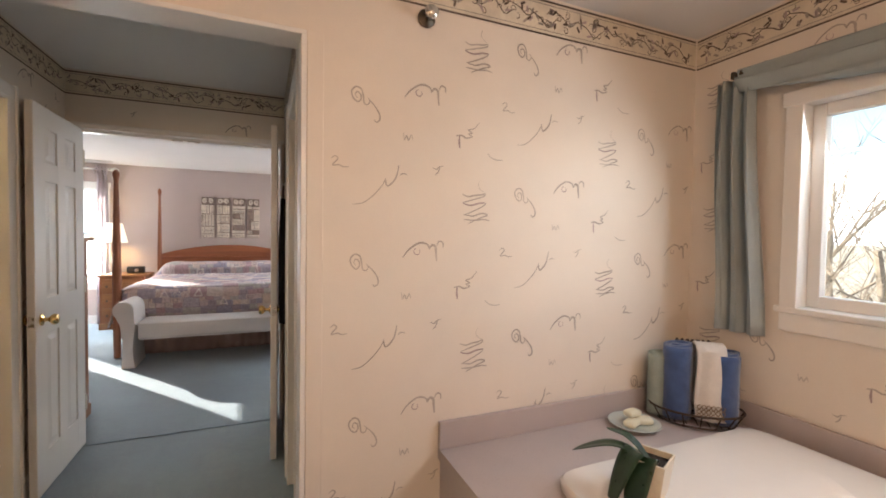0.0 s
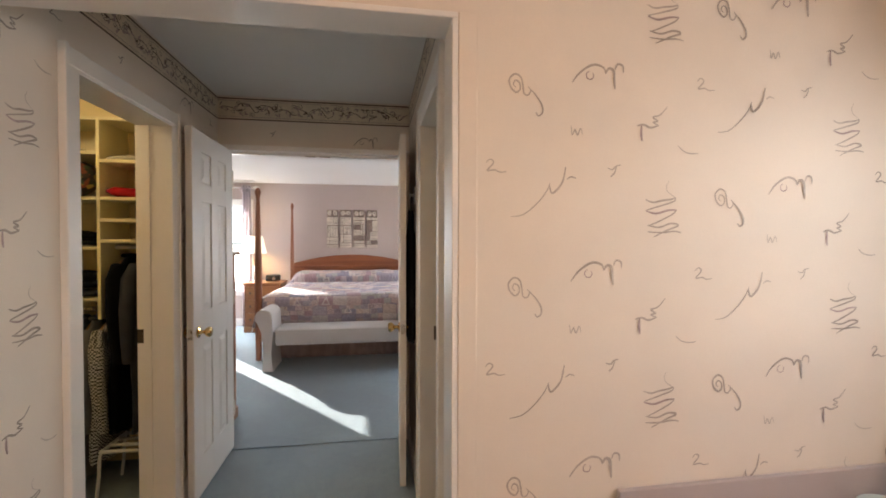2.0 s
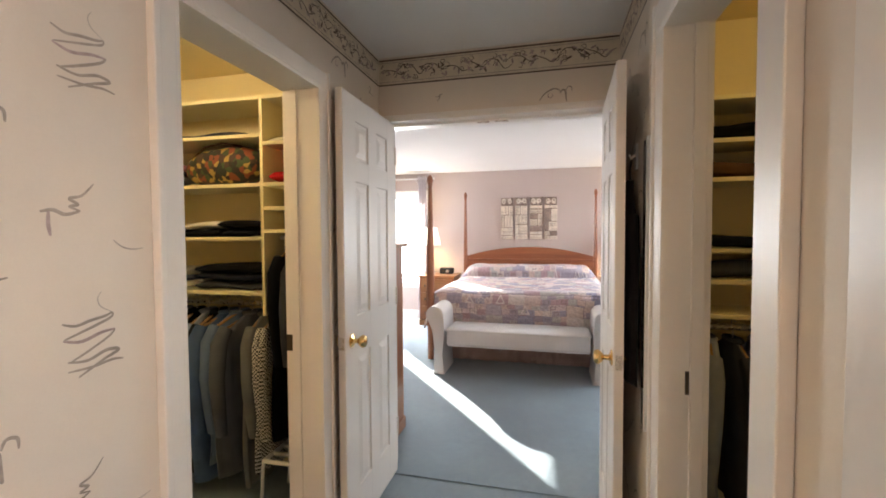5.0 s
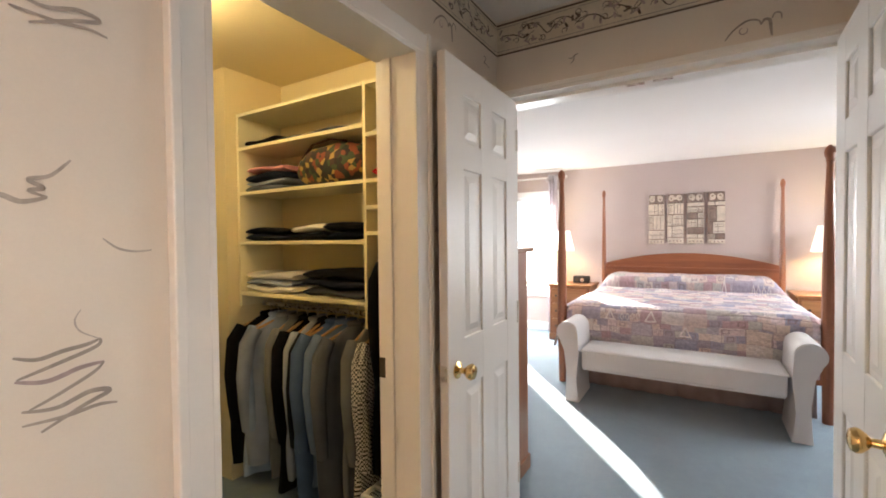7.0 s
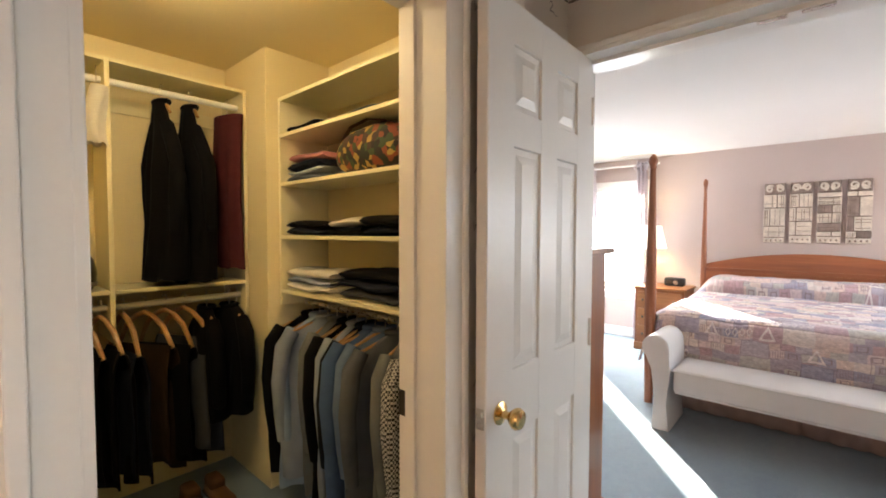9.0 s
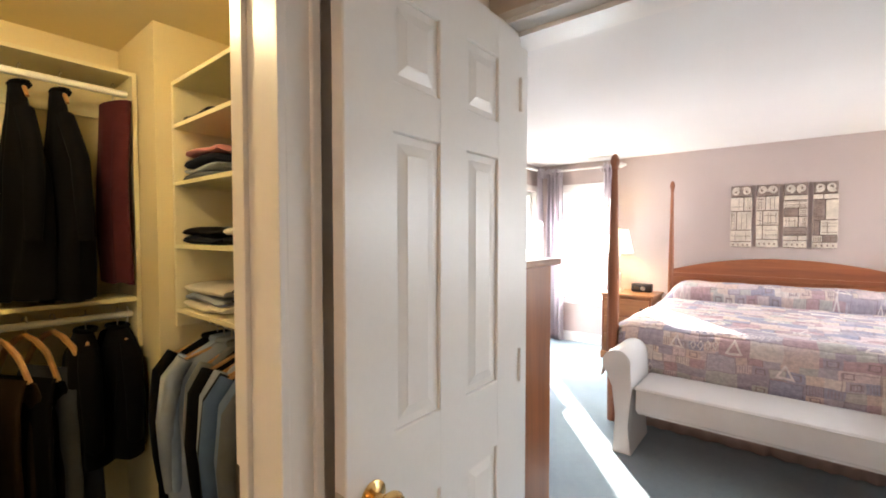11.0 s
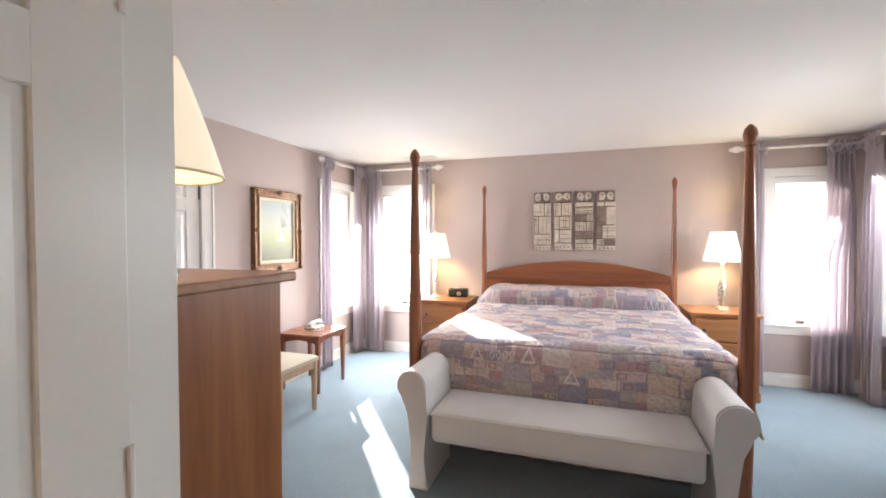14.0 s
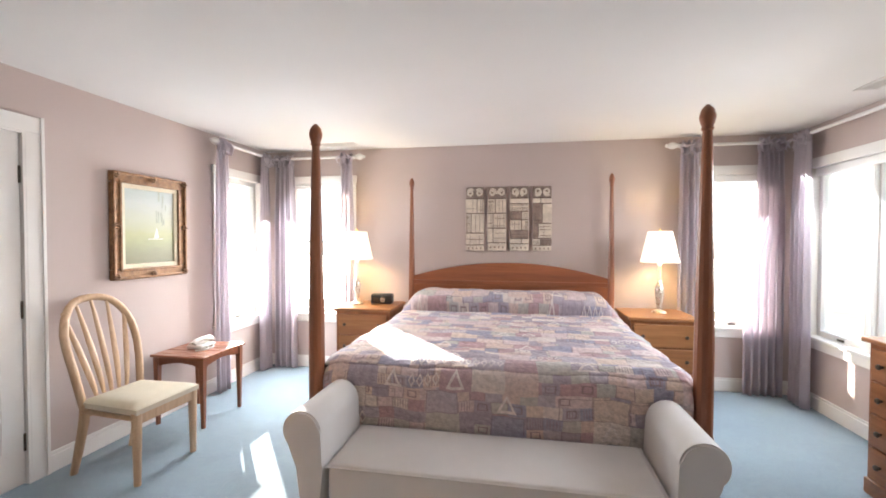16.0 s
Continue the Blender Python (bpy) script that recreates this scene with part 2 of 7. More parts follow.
def mirror_mat(name):
    m, n, l = nodes_of(name)
    p = n["Principled BSDF"]
    p.inputs["Base Color"].default_value = (0.9, 0.9, 0.9, 1)
    p.inputs["Metallic"].default_value, p.inputs["Roughness"].default_value = 1.0, 0.02
    return m


M_MAUVE = plain("mauve_wall_paint", (0.52, 0.43, 0.40), 0.75, vary=0.025, big=1.2, fine=140, bumps=0.12)
M_CEIL = plain("white_ceiling_paint", (0.78, 0.765, 0.75), 0.9, vary=0.02, big=1.0, fine=180, bumps=0.2)
M_PAPER = plain("cream_wallpaper", (0.76, 0.685, 0.60), 0.6, vary=0.03, big=3.0, fine=220, bumps=0.1)
M_BORDER = plain("border_paper", (0.70, 0.62, 0.50), 0.6, vary=0.08, big=18.0, fine=200, bumps=0.1)
M_INK = plain("faded_brown_print", (0.40, 0.345, 0.30), 0.7, vary=0.3, big=9.0, fine=60, bumps=0)
M_INK_MID = plain("washed_out_brown_print", (0.47, 0.41, 0.36), 0.7, vary=0.25, big=6.0, fine=60, bumps=0)
M_INK_SOFT = plain("pale_grey_print", (0.52, 0.46, 0.41), 0.7, vary=0.2, big=9.0, fine=60, bumps=0)
M_INK_DARK = plain("dark_brown_border_print", (0.13, 0.092, 0.07), 0.7, vary=0.35, big=14.0, fine=60, bumps=0)
M_INK_PINK = plain("faded_plum_print", (0.46, 0.355, 0.345), 0.7, vary=0.3, big=9.0, fine=60, bumps=0)
M_CLOSET = plain("closet_cream_paint", (0.74, 0.625, 0.36), 0.7, vary=0.03, big=1.5, fine=120)
M_TRIM = plain("white_trim_paint", (0.80, 0.775, 0.74), 0.35, vary=0.02, big=2.0, fine=90, bumps=0.05)
M_CARPET = carpet("blue_grey_carpet", (0.225, 0.31, 0.37))
M_BATHFLOOR = plain("bath_floor", (0.45, 0.42, 0.38), 0.4, vary=0.08)
M_CHERRY_Z = wood("cherry_upright", (0.33, 0.115, 0.05), (0.21, 0.068, 0.03), "z")
M_CHERRY_X = wood("cherry_lengthwise", (0.35, 0.115, 0.045), (0.22, 0.065, 0.028), "x")
M_PINE_X = wood("honey_wood_lengthwise", (0.40, 0.18, 0.068), (0.28, 0.11, 0.042), "x")
M_PINE_Z = wood("honey_wood_upright", (0.39, 0.148, 0.05), (0.25, 0.085, 0.031), "z")
M_PINE_Y = wood("honey_wood_deep", (0.44, 0.19, 0.07), (0.33, 0.125, 0.05), "y")
M_ASH_Z = wood("pale_ash_upright", (0.66, 0.46, 0.30), (0.56, 0.37, 0.22), "z", 0.45)
M_BENCH = plain("pale_bench_fabric", (0.66, 0.635, 0.625), 0.85, vary=0.04, big=4, fine=300, bumps=0.4, sheen=0.2)
M_SEAT = plain("cream_seat_fabric", (0.62, 0.56, 0.44), 0.85, vary=0.05, big=5, fine=300, bumps=0.3)
M_SPREAD = patchwork("quilted_patchwork_print")
M_SKIRT = cloth("mauve_bed_skirt_cloth", (0.36, 0.27, 0.25))
M_CURTAIN = cloth("lavender_curtain_cloth", (0.52, 0.475, 0.50), 0.06, weave=300)
cn, cl_links = M_CURTAIN.node_tree.nodes, M_CURTAIN.node_tree.links
thin, both = cn.new("ShaderNodeBsdfTranslucent"), cn.new("ShaderNodeMixShader")
thin.inputs["Color"].default_value = (0.84, 0.79, 0.83, 1)
both.inputs[0].default_value = 0.58
cl_links.new(cn["Principled BSDF"].outputs[0], both.inputs[1])
cl_links.new(thin.outputs[0], both.inputs[2])
cl_links.new(both.outputs[0], cn["Material Output"].inputs["Surface"])
M_GLASS = glass("window_glass")
M_BRASS = plain("polished_brass", (0.78, 0.53, 0.22), 0.18, 1.0, vary=0.05, bumps=0)
M_DARKMETAL = plain("dark_bronze", (0.10, 0.08, 0.06), 0.4, 0.8, vary=0.1, bumps=0.05)
M_SILVER = plain("brushed_pewter", (0.62, 0.58, 0.52), 0.28, 1.0, vary=0.06, bumps=0.05)
M_BLACK = plain("black_plastic", (0.02, 0.02, 0.022), 0.4, vary=0.1, bumps=0.05)
M_RODWHITE = plain("white_rod_enamel", (0.80, 0.79, 0.77), 0.35, vary=0.03, bumps=0.02)

# ---- mesh helpers ----


def root_place(ob):
    while ob.parent:
        ob = ob.parent
    return ob.location.copy()


def part(name, bm, material, parent=None, label="", smooth=False):
    me = bpy.data.meshes.new(name)
    if parent is not None:
        bmesh.ops.translate(bm, vec=-root_place(parent), verts=bm.verts)
    bmesh.ops.recalc_face_normals(bm, faces=bm.faces)
    bm.to_mesh(me)
    bm.free()
    for m in (material if isinstance(material, (list, tuple)) else [material]):
        me.materials.append(m)
    if smooth:
        me.polygons.foreach_set("use_smooth", [True] * len(me.polygons))
        me.set_sharp_from_angle(angle=radians(40))
    ob = new(name, me)
    ob.parent = parent
    if label:
        ob["label"] = label
    return ob


def thing(name, place, label, category, group="", kind=""):
    return tagged(root(name, place), label, category, group, kind)


def root(name, place):
    ob = new(name)
    ob.location = place
    ob.empty_display_size = 0.05
    return ob


def box(bm, x0, x1, y0, y1, z0, z1, bevel=0.0, seg=2):
    t = bmesh.new()
    bmesh.ops.create_cube(t, size=1.0)
    for v in t.verts:
        v.co = Vector(((x0 + x1) / 2 + v.co.x * (x1 - x0), (y0 + y1) / 2 + v.co.y * (y1 - y0), (z0 + z1) / 2 + v.co.z * (z1 - z0)))
    if bevel:
        bmesh.ops.bevel(t, geom=t.edges[:], offset=bevel, segments=seg, affect="EDGES", profile=0.5)
    merge(bm, t)
    return bm


def merge(bm, t, m=None):
    if m is not None:
        bmesh.ops.transform(t, matrix=m, verts=t.verts)
    me = bpy.data.meshes.new("tmp")
    t.to_mesh(me)
    t.free()
    bm.from_mesh(me)
    bpy.data.meshes.remove(me)


def boxed(*a, **k):
    return box(bmesh.new(), *a, **k)


def lathe(profile, place=(0, 0, 0), seg=20, bm=None, m=None):
    """Turned shape: (radius, height) pairs from bottom to top."""
    t = bmesh.new()
    rings = []
    for r, z in profile:
        rings.append([t.verts.new((r * math.cos(2 * math.pi * i / seg), r * math.sin(2 * math.pi * i / seg), z)) for i in range(seg)])
    for a, b in zip(rings, rings[1:]):
        for i in range(seg):
            t.faces.new((a[i], a[(i + 1) % seg], b[(i + 1) % seg], b[i]))
    if profile[0][0] > 1e-4:
        t.faces.new(rings[0][::-1])
    if profile[-1][0] > 1e-4:
        t.faces.new(rings[-1])
    bmesh.ops.remove_doubles(t, verts=t.verts, dist=1e-5)
    out = bm if bm is not None else bmesh.new()
    merge(out, t, Matrix.Translation(place) @ (m or Matrix()))
    return out


def tube(points, radius, seg=8, bm=None, flat=1.0):
    """A round bar along points; radius may be a list."""
    t = bmesh.new()
    pts = [Vector(p) for p in points]
    rs = radius if isinstance(radius, (list, tuple)) else [radius] * len(pts)
    rings, ref = [], None
    for i, p in enumerate(pts):
        d = (pts[min(i + 1, len(pts) - 1)] - pts[max(i - 1, 0)]).normalized()
        if ref is None:
            ref = Vector((0, 0, 1)) if abs(d.z) < 0.9 else Vector((1, 0, 0))
        u = d.cross(ref).normalized()
        w = u.cross(d).normalized()
        ref = w
        rings.append([t.verts.new(p + rs[i] * (math.cos(2 * math.pi * k / seg) * u + flat * math.sin(2 * math.pi * k / seg) * w)) for k in range(seg)])
    for a, b in zip(rings, rings[1:]):
        for k in range(seg):
            t.faces.new((a[k], a[(k + 1) % seg], b[(k + 1) % seg], b[k]))
    t.faces.new(rings[0][::-1])
    t.faces.new(rings[-1])
    out = bm if bm is not None else bmesh.new()
    merge(out, t)
    return out


def sheet(nu, nv, place, thick=0.0, uv=None, bm=None):
    """A grid surface: place(i, j) gives each corner."""
    t = bm if bm is not None else bmesh.new()
    layer = t.loops.layers.uv.verify() if uv else None
    vs = [[t.verts.new(place(i / nu, j / nv)) for j in range(nv + 1)] for i in range(nu + 1)]
    for i in range(nu):
        for j in range(nv):
            fc = t.faces.new((vs[i][j], vs[i + 1][j], vs[i + 1][j + 1], vs[i][j + 1]))
            if uv:
                for lp, (a, b) in zip(fc.loops, ((i, j), (i + 1, j), (i + 1, j + 1), (i, j + 1))):
                    lp[layer].uv = uv(a / nu, b / nv)
    return t


def thicken(ob, t, offset=0.0):
    md = ob.modifiers.new("thickness", "SOLIDIFY")
    md.thickness, md.offset = t, offset
    return ob


# ---- structure ----
CEIL = 2.40


def wall(name, axis, near, far, u0, u1, z0, z1, holes, mats, label):
    """A wall along u at depths near..far with square holes (ua, ub, za, zb); mats: near side, far side, reveal."""
    bm = bmesh.new()
    us = sorted({u0, u1, *[h[0] for h in holes], *[h[1] for h in holes]})
    zs = sorted({z0, z1, *[h[2] for h in holes], *[h[3] for h in holes]})
    solid = {}
    for i in range(len(us) - 1):
        for j in range(len(zs) - 1):
            cu, cz = (us[i] + us[i + 1]) / 2, (zs[j] + zs[j + 1]) / 2
            solid[i, j] = not any(h[0] < cu < h[1] and h[2] < cz < h[3] for h in holes)
    made = {}

    def V(u, d, z):
        key = (round(u, 4), round(d, 4), round(z, 4))
        if key not in made:
            made[key] = bm.verts.new((u, d, z) if axis == "x" else (d, u, z))
        return made[key]

    def F(vs, k):
        bm.faces.new(vs).material_index = k

    for (i, j), s in solid.items():
        if not s:
            continue
        a, b, c, d = us[i], us[i + 1], zs[j], zs[j + 1]
        F([V(a, near, c), V(b, near, c), V(b, near, d), V(a, near, d)], 0)
        F([V(a, far, c), V(b, far, c), V(b, far, d), V(a, far, d)], 1)
        for di, dj, p, q in ((-1, 0, (a, c), (a, d)), (1, 0, (b, c), (b, d)), (0, -1, (a, c), (b, c)), (0, 1, (a, d), (b, d))):
            if not solid.get((i + di, j + dj), False):
                F([V(p[0], near, p[1]), V(q[0], near, q[1]), V(q[0], far, q[1]), V(p[0], far, p[1])], 2)
    return tagged(part(name, bm, mats), label, "wall", kind="structure")


def slab(name, x0, x1, y0, y1, z0, z1, m, label, category):
    return tagged(part(name, boxed(x0, x1, y0, y1, z0, z1), m), label, category, kind="structure")


WEST, EAST, NORTH = -3.03, 2.25, 8.0
HALL_L, HALL_R = -0.975, 0.30
HALL_N, BED_S = 3.48, 3.66
DOOR_L, DOOR_R, DOOR_TOP = -0.962, 0.285, 2.052
XPL, XPR = -2.75, -2.05

slab("floor_bedroom", -3.2, 2.45, 3.52, 8.2, -0.12, 0.0, M_CARPET, "blue grey wall to wall carpet of the bedroom", "floor")
slab("floor_hall", -3.2, 2.45, 1.68, 3.52, -0.12, 0.0, M_CARPET, "blue grey carpet of the passage and closets", "floor")
slab("floor_bath", -3.2, 2.45, -1.8, 1.68, -0.12, 0.0, M_CARPET, "blue grey carpet of the bathroom", "floor")
slab("ceiling_bedroom", -3.2, 2.45, 3.52, 8.2, CEIL, CEIL + 0.15, M_CEIL, "white painted bedroom ceiling", "ceiling")
slab("ceiling_hall", -1.03, 0.36, 1.68, 3.52, CEIL, CEIL + 0.15, M_CEIL, "white painted ceiling of the passage", "ceiling")
slab("ceiling_closet_left", -3.2, -1.03, 1.3, 3.52, CEIL, CEIL + 0.15, M_CLOSET, "cream painted closet ceiling", "ceiling")
slab("ceiling_closet_right", 0.36, 2.45, 1.68, 3.52, CEIL, CEIL + 0.15, M_CLOSET, "cream painted closet ceiling", "ceiling")
slab("ceiling_bath", -1.03, 2.45, -1.8, 1.68, CEIL, CEIL + 0.15, M_CEIL, "white painted bathroom ceiling", "ceiling")

BED = [M_MAUVE, M_TRIM, M_TRIM]
WIN_Z0, WIN_Z1 = 0.61, 2.04
wall("wall_north", "x", NORTH, NORTH + 0.15, -3.18, 2.40, 0, CEIL, [(XPL, XPR, WIN_Z0, WIN_Z1), (1.52, 2.02, WIN_Z0, WIN_Z1)], BED, "mauve painted wall behind the bed with two windows")
wall("wall_west", "y", WEST, WEST - 0.15, BED_S, 8.0, 0, CEIL, [(7.2, 7.86, WIN_Z0, WIN_Z1), (4.76, 5.59, 0, 2.05)], BED, "mauve painted wall with a door and a window")
wall("wall_east", "y", EAST, EAST + 0.15, BED_S, 8.0, 0, CEIL, [(5.5, 7.76, WIN_Z0, WIN_Z1)], BED, "mauve painted wall with a wide window")
wall("wall_south_left", "x", BED_S, HALL_N, -3.18, -1.0, 0, CEIL, [], [M_MAUVE, M_CLOSET, M_TRIM], "mauve painted wall beside the double doors")
wall("wall_south_middle", "x", BED_S, HALL_N, -1.0, 0.33, 0, CEIL, [(DOOR_L, DOOR_R, 0, DOOR_TOP)], [M_MAUVE, M_PAPER, M_TRIM], "wallpapered wall with the double doorway to the bedroom")
wall("wall_south_right", "x", BED_S, HALL_N, 0.33, 2.40, 0, CEIL, [], [M_MAUVE, M_CLOSET, M_TRIM], "mauve painted wall beside the double doors")
CL_A, CL_B = 2.095, 2.81
CR_A, CR_B = 1.98, 2.60
wall("wall_passage_left", "y", HALL_L, HALL_L - 0.14, -1.7, HALL_N, 0, CEIL, [(CL_A, CL_B, 0, 2.03)], [M_PAPER, M_CLOSET, M_TRIM], "cream wallpapered wall with a closet doorway")
wall("wall_passage_right", "y", HALL_R, HALL_R + 0.12, 1.74, HALL_N, 0, CEIL, [(CR_A, CR_B, 0, 2.03)], [M_PAPER, M_CLOSET, M_TRIM], "cream wallpapered wall with a closet doorway")
wall("wall_bath_north", "x", 1.62, 1.74, HALL_L, 2.157, 0, CEIL, [(HALL_L, 0.29, 0, 2.075)], [M_PAPER, M_PAPER, M_TRIM], "cream wallpapered wall with squiggle print and a wide opening")
wall("wall_bath_east", "y", 2.157, 2.30, -1.7, 1.74, 0, CEIL, [(0.2, 1.14, 1.13, 1.95)], [M_PAPER, M_TRIM, M_TRIM], "cream wallpapered bathroom wall with a window")
wall("wall_bath_south", "x", -1.7, -1.8, -1.1, 2.30, 0, CEIL, [], [M_PAPER, M_TRIM, M_TRIM], "cream wallpapered bathroom wall")
wall("wall_closet_west", "y", -3.02, -3.14, 1.38, HALL_N, 0, CEIL, [], [M_CLOSET, M_TRIM, M_TRIM], "cream painted closet wall")
wall("wall_closet_south", "x", 1.5, 1.38, -3.02, -1.115, 0, CEIL, [], [M_CLOSET, M_TRIM, M_TRIM], "cream painted closet wall")
wall("wall_closet_pier", "x", 3.09, HALL_N, -3.02, -2.50, 0, CEIL, [], [M_CLOSET, M_CLOSET, M_CLOSET], "cream painted pier between the closet units")
wall("wall_closet_east", "y", 2.2, 2.3, 1.74, HALL_N, 0, CEIL, [], [M_CLOSET, M_TRIM, M_TRIM], "cream painted closet wall")

# ---- large furniture ----
PX0, PX1, PY0, PY1, PTOP = -1.32, 0.65, 5.79, 7.90, 2.065


def bed():
    th = thing("four_poster_bed", (-0.335, 6.85, 0), "cherry wood four poster bed with slim tapered posts", "bed")
    for x in (PX0, PX1):
        for y in (PY0, PY1):
            prof = [(0.034, 0), (0.037, 0.25), (0.043, 0.55), (0.044, 0.85), (0.040, 1.2), (0.031, 1.6), (0.024, 1.86), (0.021, PTOP - 0.125)]
            k = 0.75 if y > 7 else 1.0
            post = part("post", lathe([(r * k, z) for r, z in prof], (x, y, 0), 12), M_CHERRY_Z, th)
            fin = [(0.021, -0.125), (0.028, -0.115), (0.024, -0.105), (0.034, -0.075), (0.036, -0.055), (0.028, -0.025), (0.010, -0.004), (0.0, 0)]
            part("finial", lathe([(r * k, z) for r, z in fin], (x, y, PTOP), 14), M_CHERRY_Z, post, "acorn finial", True)
    bm = bmesh.new()
    n = 24
    top = [(PX0 + (PX1 - PX0) * i / n, 1.045 + 0.15 * (1 - (2 * i / n - 1) ** 2)) for i in range(n + 1)]
    vs = []
    for y in (7.885, 7.925):
        vs.append(([bm.verts.new((x, y, 0.55)) for x, z in top], [bm.verts.new((x, y, z)) for x, z in top]))
    for i in range(n):
        (a0, a1), (b0, b1) = vs
        bm.faces.new((a0[i], a0[i + 1], a1[i + 1], a1[i]))
        bm.faces.new((b0[i], b1[i], b1[i + 1], b0[i + 1]))
        bm.faces.new((a1[i], a1[i + 1], b1[i + 1], b1[i]))
        bm.faces.new((a0[i], b0[i], b0[i + 1], a0[i + 1]))
    hb = part("headboard", bm, M_CHERRY_X, th, "arched headboard")
    bm = bmesh.new()
    box(bm, PX0 + 0.03, PX1 - 0.03, 7.868, 7.886, 0.97, 1.012, 0.004)
    part("moulding", bm, M_CHERRY_X, hb)
    part("foot_rail", boxed(PX0 + 0.03, PX1 - 0.03, 5.77, 5.81, 0.28, 0.42, 0.005), M_CHERRY_X, th)
    for x in (PX0, PX1):
        part("side_rail", boxed(x - 0.018, x + 0.018, PY0 + 0.03, PY1 - 0.03, 0.28, 0.42, 0.005), M_CHERRY_X, th)
    part("mattress", boxed(PX0 + 0.07, PX1 - 0.07, 5.86, 7.86, 0.32, 0.735, 0.06, 3), M_BENCH, th)


def bedspread():
    xl, xr, zt = PX0 + 0.03, PX1 - 0.03, 0.775

    def section(s, fall, out):
        """Across the bed: a hanging side, the top, a hanging side; s in metres from the left hem."""
        w = xr - xl
        if s < fall:
            k = (fall - s) / fall
            return xl - 0.02 - out * k ** 0.8, zt - 0.03 - (fall - 0.03) * k
        if s > fall + w:
            k = (s - fall - w) / fall
            return xr + 0.02 + out * k ** 0.8, zt - 0.03 - (fall - 0.03) * k
        q = (s - fall) / w
        return xl + w * q, zt - 0.03 * math.exp(-min(q, 1 - q) * w / 0.035)

    fall, total = 0.44, 0.44 * 2 + xr - xl

    def place(a, b):
        y = 7.86 - b * (7.86 - 5.80)
        x, z = section(a * total, fall, 0.12)
        top = min(1, max(0, (a * total - fall + 0.1) / 0.2)) * min(1, max(0, (total - fall + 0.1 - a * total) / 0.2))
        edge = 1 / (1 + math.exp(-(0.975 - abs(2 * a - 1) * total / 2 / ((xr - xl) / 2)) * 26))
        d = 7.86 - y
        pil = 0.16 * math.exp(-((d - 0.17) / 0.20) ** 8) * edge - 0.06 * math.exp(-((d - 0.415) / 0.030) ** 2) * edge
        wob = 0.010 * noise.noise((x * 2.3, y * 2.3, 0)) + 0.010 * noise.noise((x * 7, y * 12, 3))
        hang = 1 - top
        x += hang * 0.025 * math.sin(y * 13 + 2 * math.sin(y * 3)) * (1 if a > 0.5 else -1)
        if b > 0.97 and top > 0.5:
            z -= 0.03 * (b - 0.97) / 0.03
        y -= 0.115 * math.exp(-((d - 0.340) / 0.045) ** 2) * edge * top
        return Vector((x, y, z + (pil + wob) * top))

    def drop(a, b):
        s = (fall + 0.01 + (xr - xl - 0.02) * a) / total
        q = place(s, 1.0)
        k = min(1, b * 6)
        return Vector((q.x, q.y - 0.035 * math.sin(k * math.pi / 2) - 0.012 * math.sin(q.x * 17 + math.sin(q.x * 5)) * b, q.z - 0.41 * b))

    th = thing("bedspread", (-0.335, 6.8, 0.35), "quilted patchwork print bedspread in mauve, blue and sand", "bedspread")
    fa = fall / total
    for nm, a0, a1, nu in (("side_drop", 0, fa, 14), ("cover", fa, 1 - fa, 72), ("side_drop", 1 - fa, 1, 14)):
        ob = part(nm, sheet(nu, 90, lambda a, b: place(a0 + (a1 - a0) * a, b), uv=lambda a, b: ((a0 + (a1 - a0) * a) * total, b * 2.06)), M_SPREAD, th, smooth=True)
        ob.data.set_sharp_from_angle(angle=radians(80))
        thicken(ob, 0.008, 0.0)
    ob = part("foot_drop", sheet(72, 18, drop, uv=lambda a, b: (0.44 + a * (xr - xl), 2.06 + b * 0.43)), M_SPREAD, th, smooth=True)
    thicken(ob, 0.008, 0.0)
    bm = bmesh.new()
    for x0, y0, x1, y1 in ((PX0 + 0.06, 5.84, PX1 - 0.06, 5.84), (PX0 + 0.06, 5.84, PX0 + 0.06, 7.8), (PX1 - 0.06, 5.84, PX1 - 0.06, 7.8)):
        def pl(a, b):
            wv = 0.012 * math.sin(a * 95 + 3 * math.sin(a * 9)) * (0.3 + 0.7 * b)
            gap = 0.02 * math.exp(-((a - 0.5) / 0.008) ** 2) * b
            dx, dy = (0, wv + gap) if y0 == y1 else (wv, 0)
            return Vector((x0 + (x1 - x0) * a + dx, y0 + (y1 - y0) * a + dy, 0.37 - 0.365 * b))
        sheet(120, 6, pl, bm=bm)
    sk = part("bed_skirt", bm, M_SKIRT, smooth=True)
    thicken(sk, 0.003)
    tagged(sk, "gathered brown mauve cloth skirt hanging under the bed", "bed skirt")


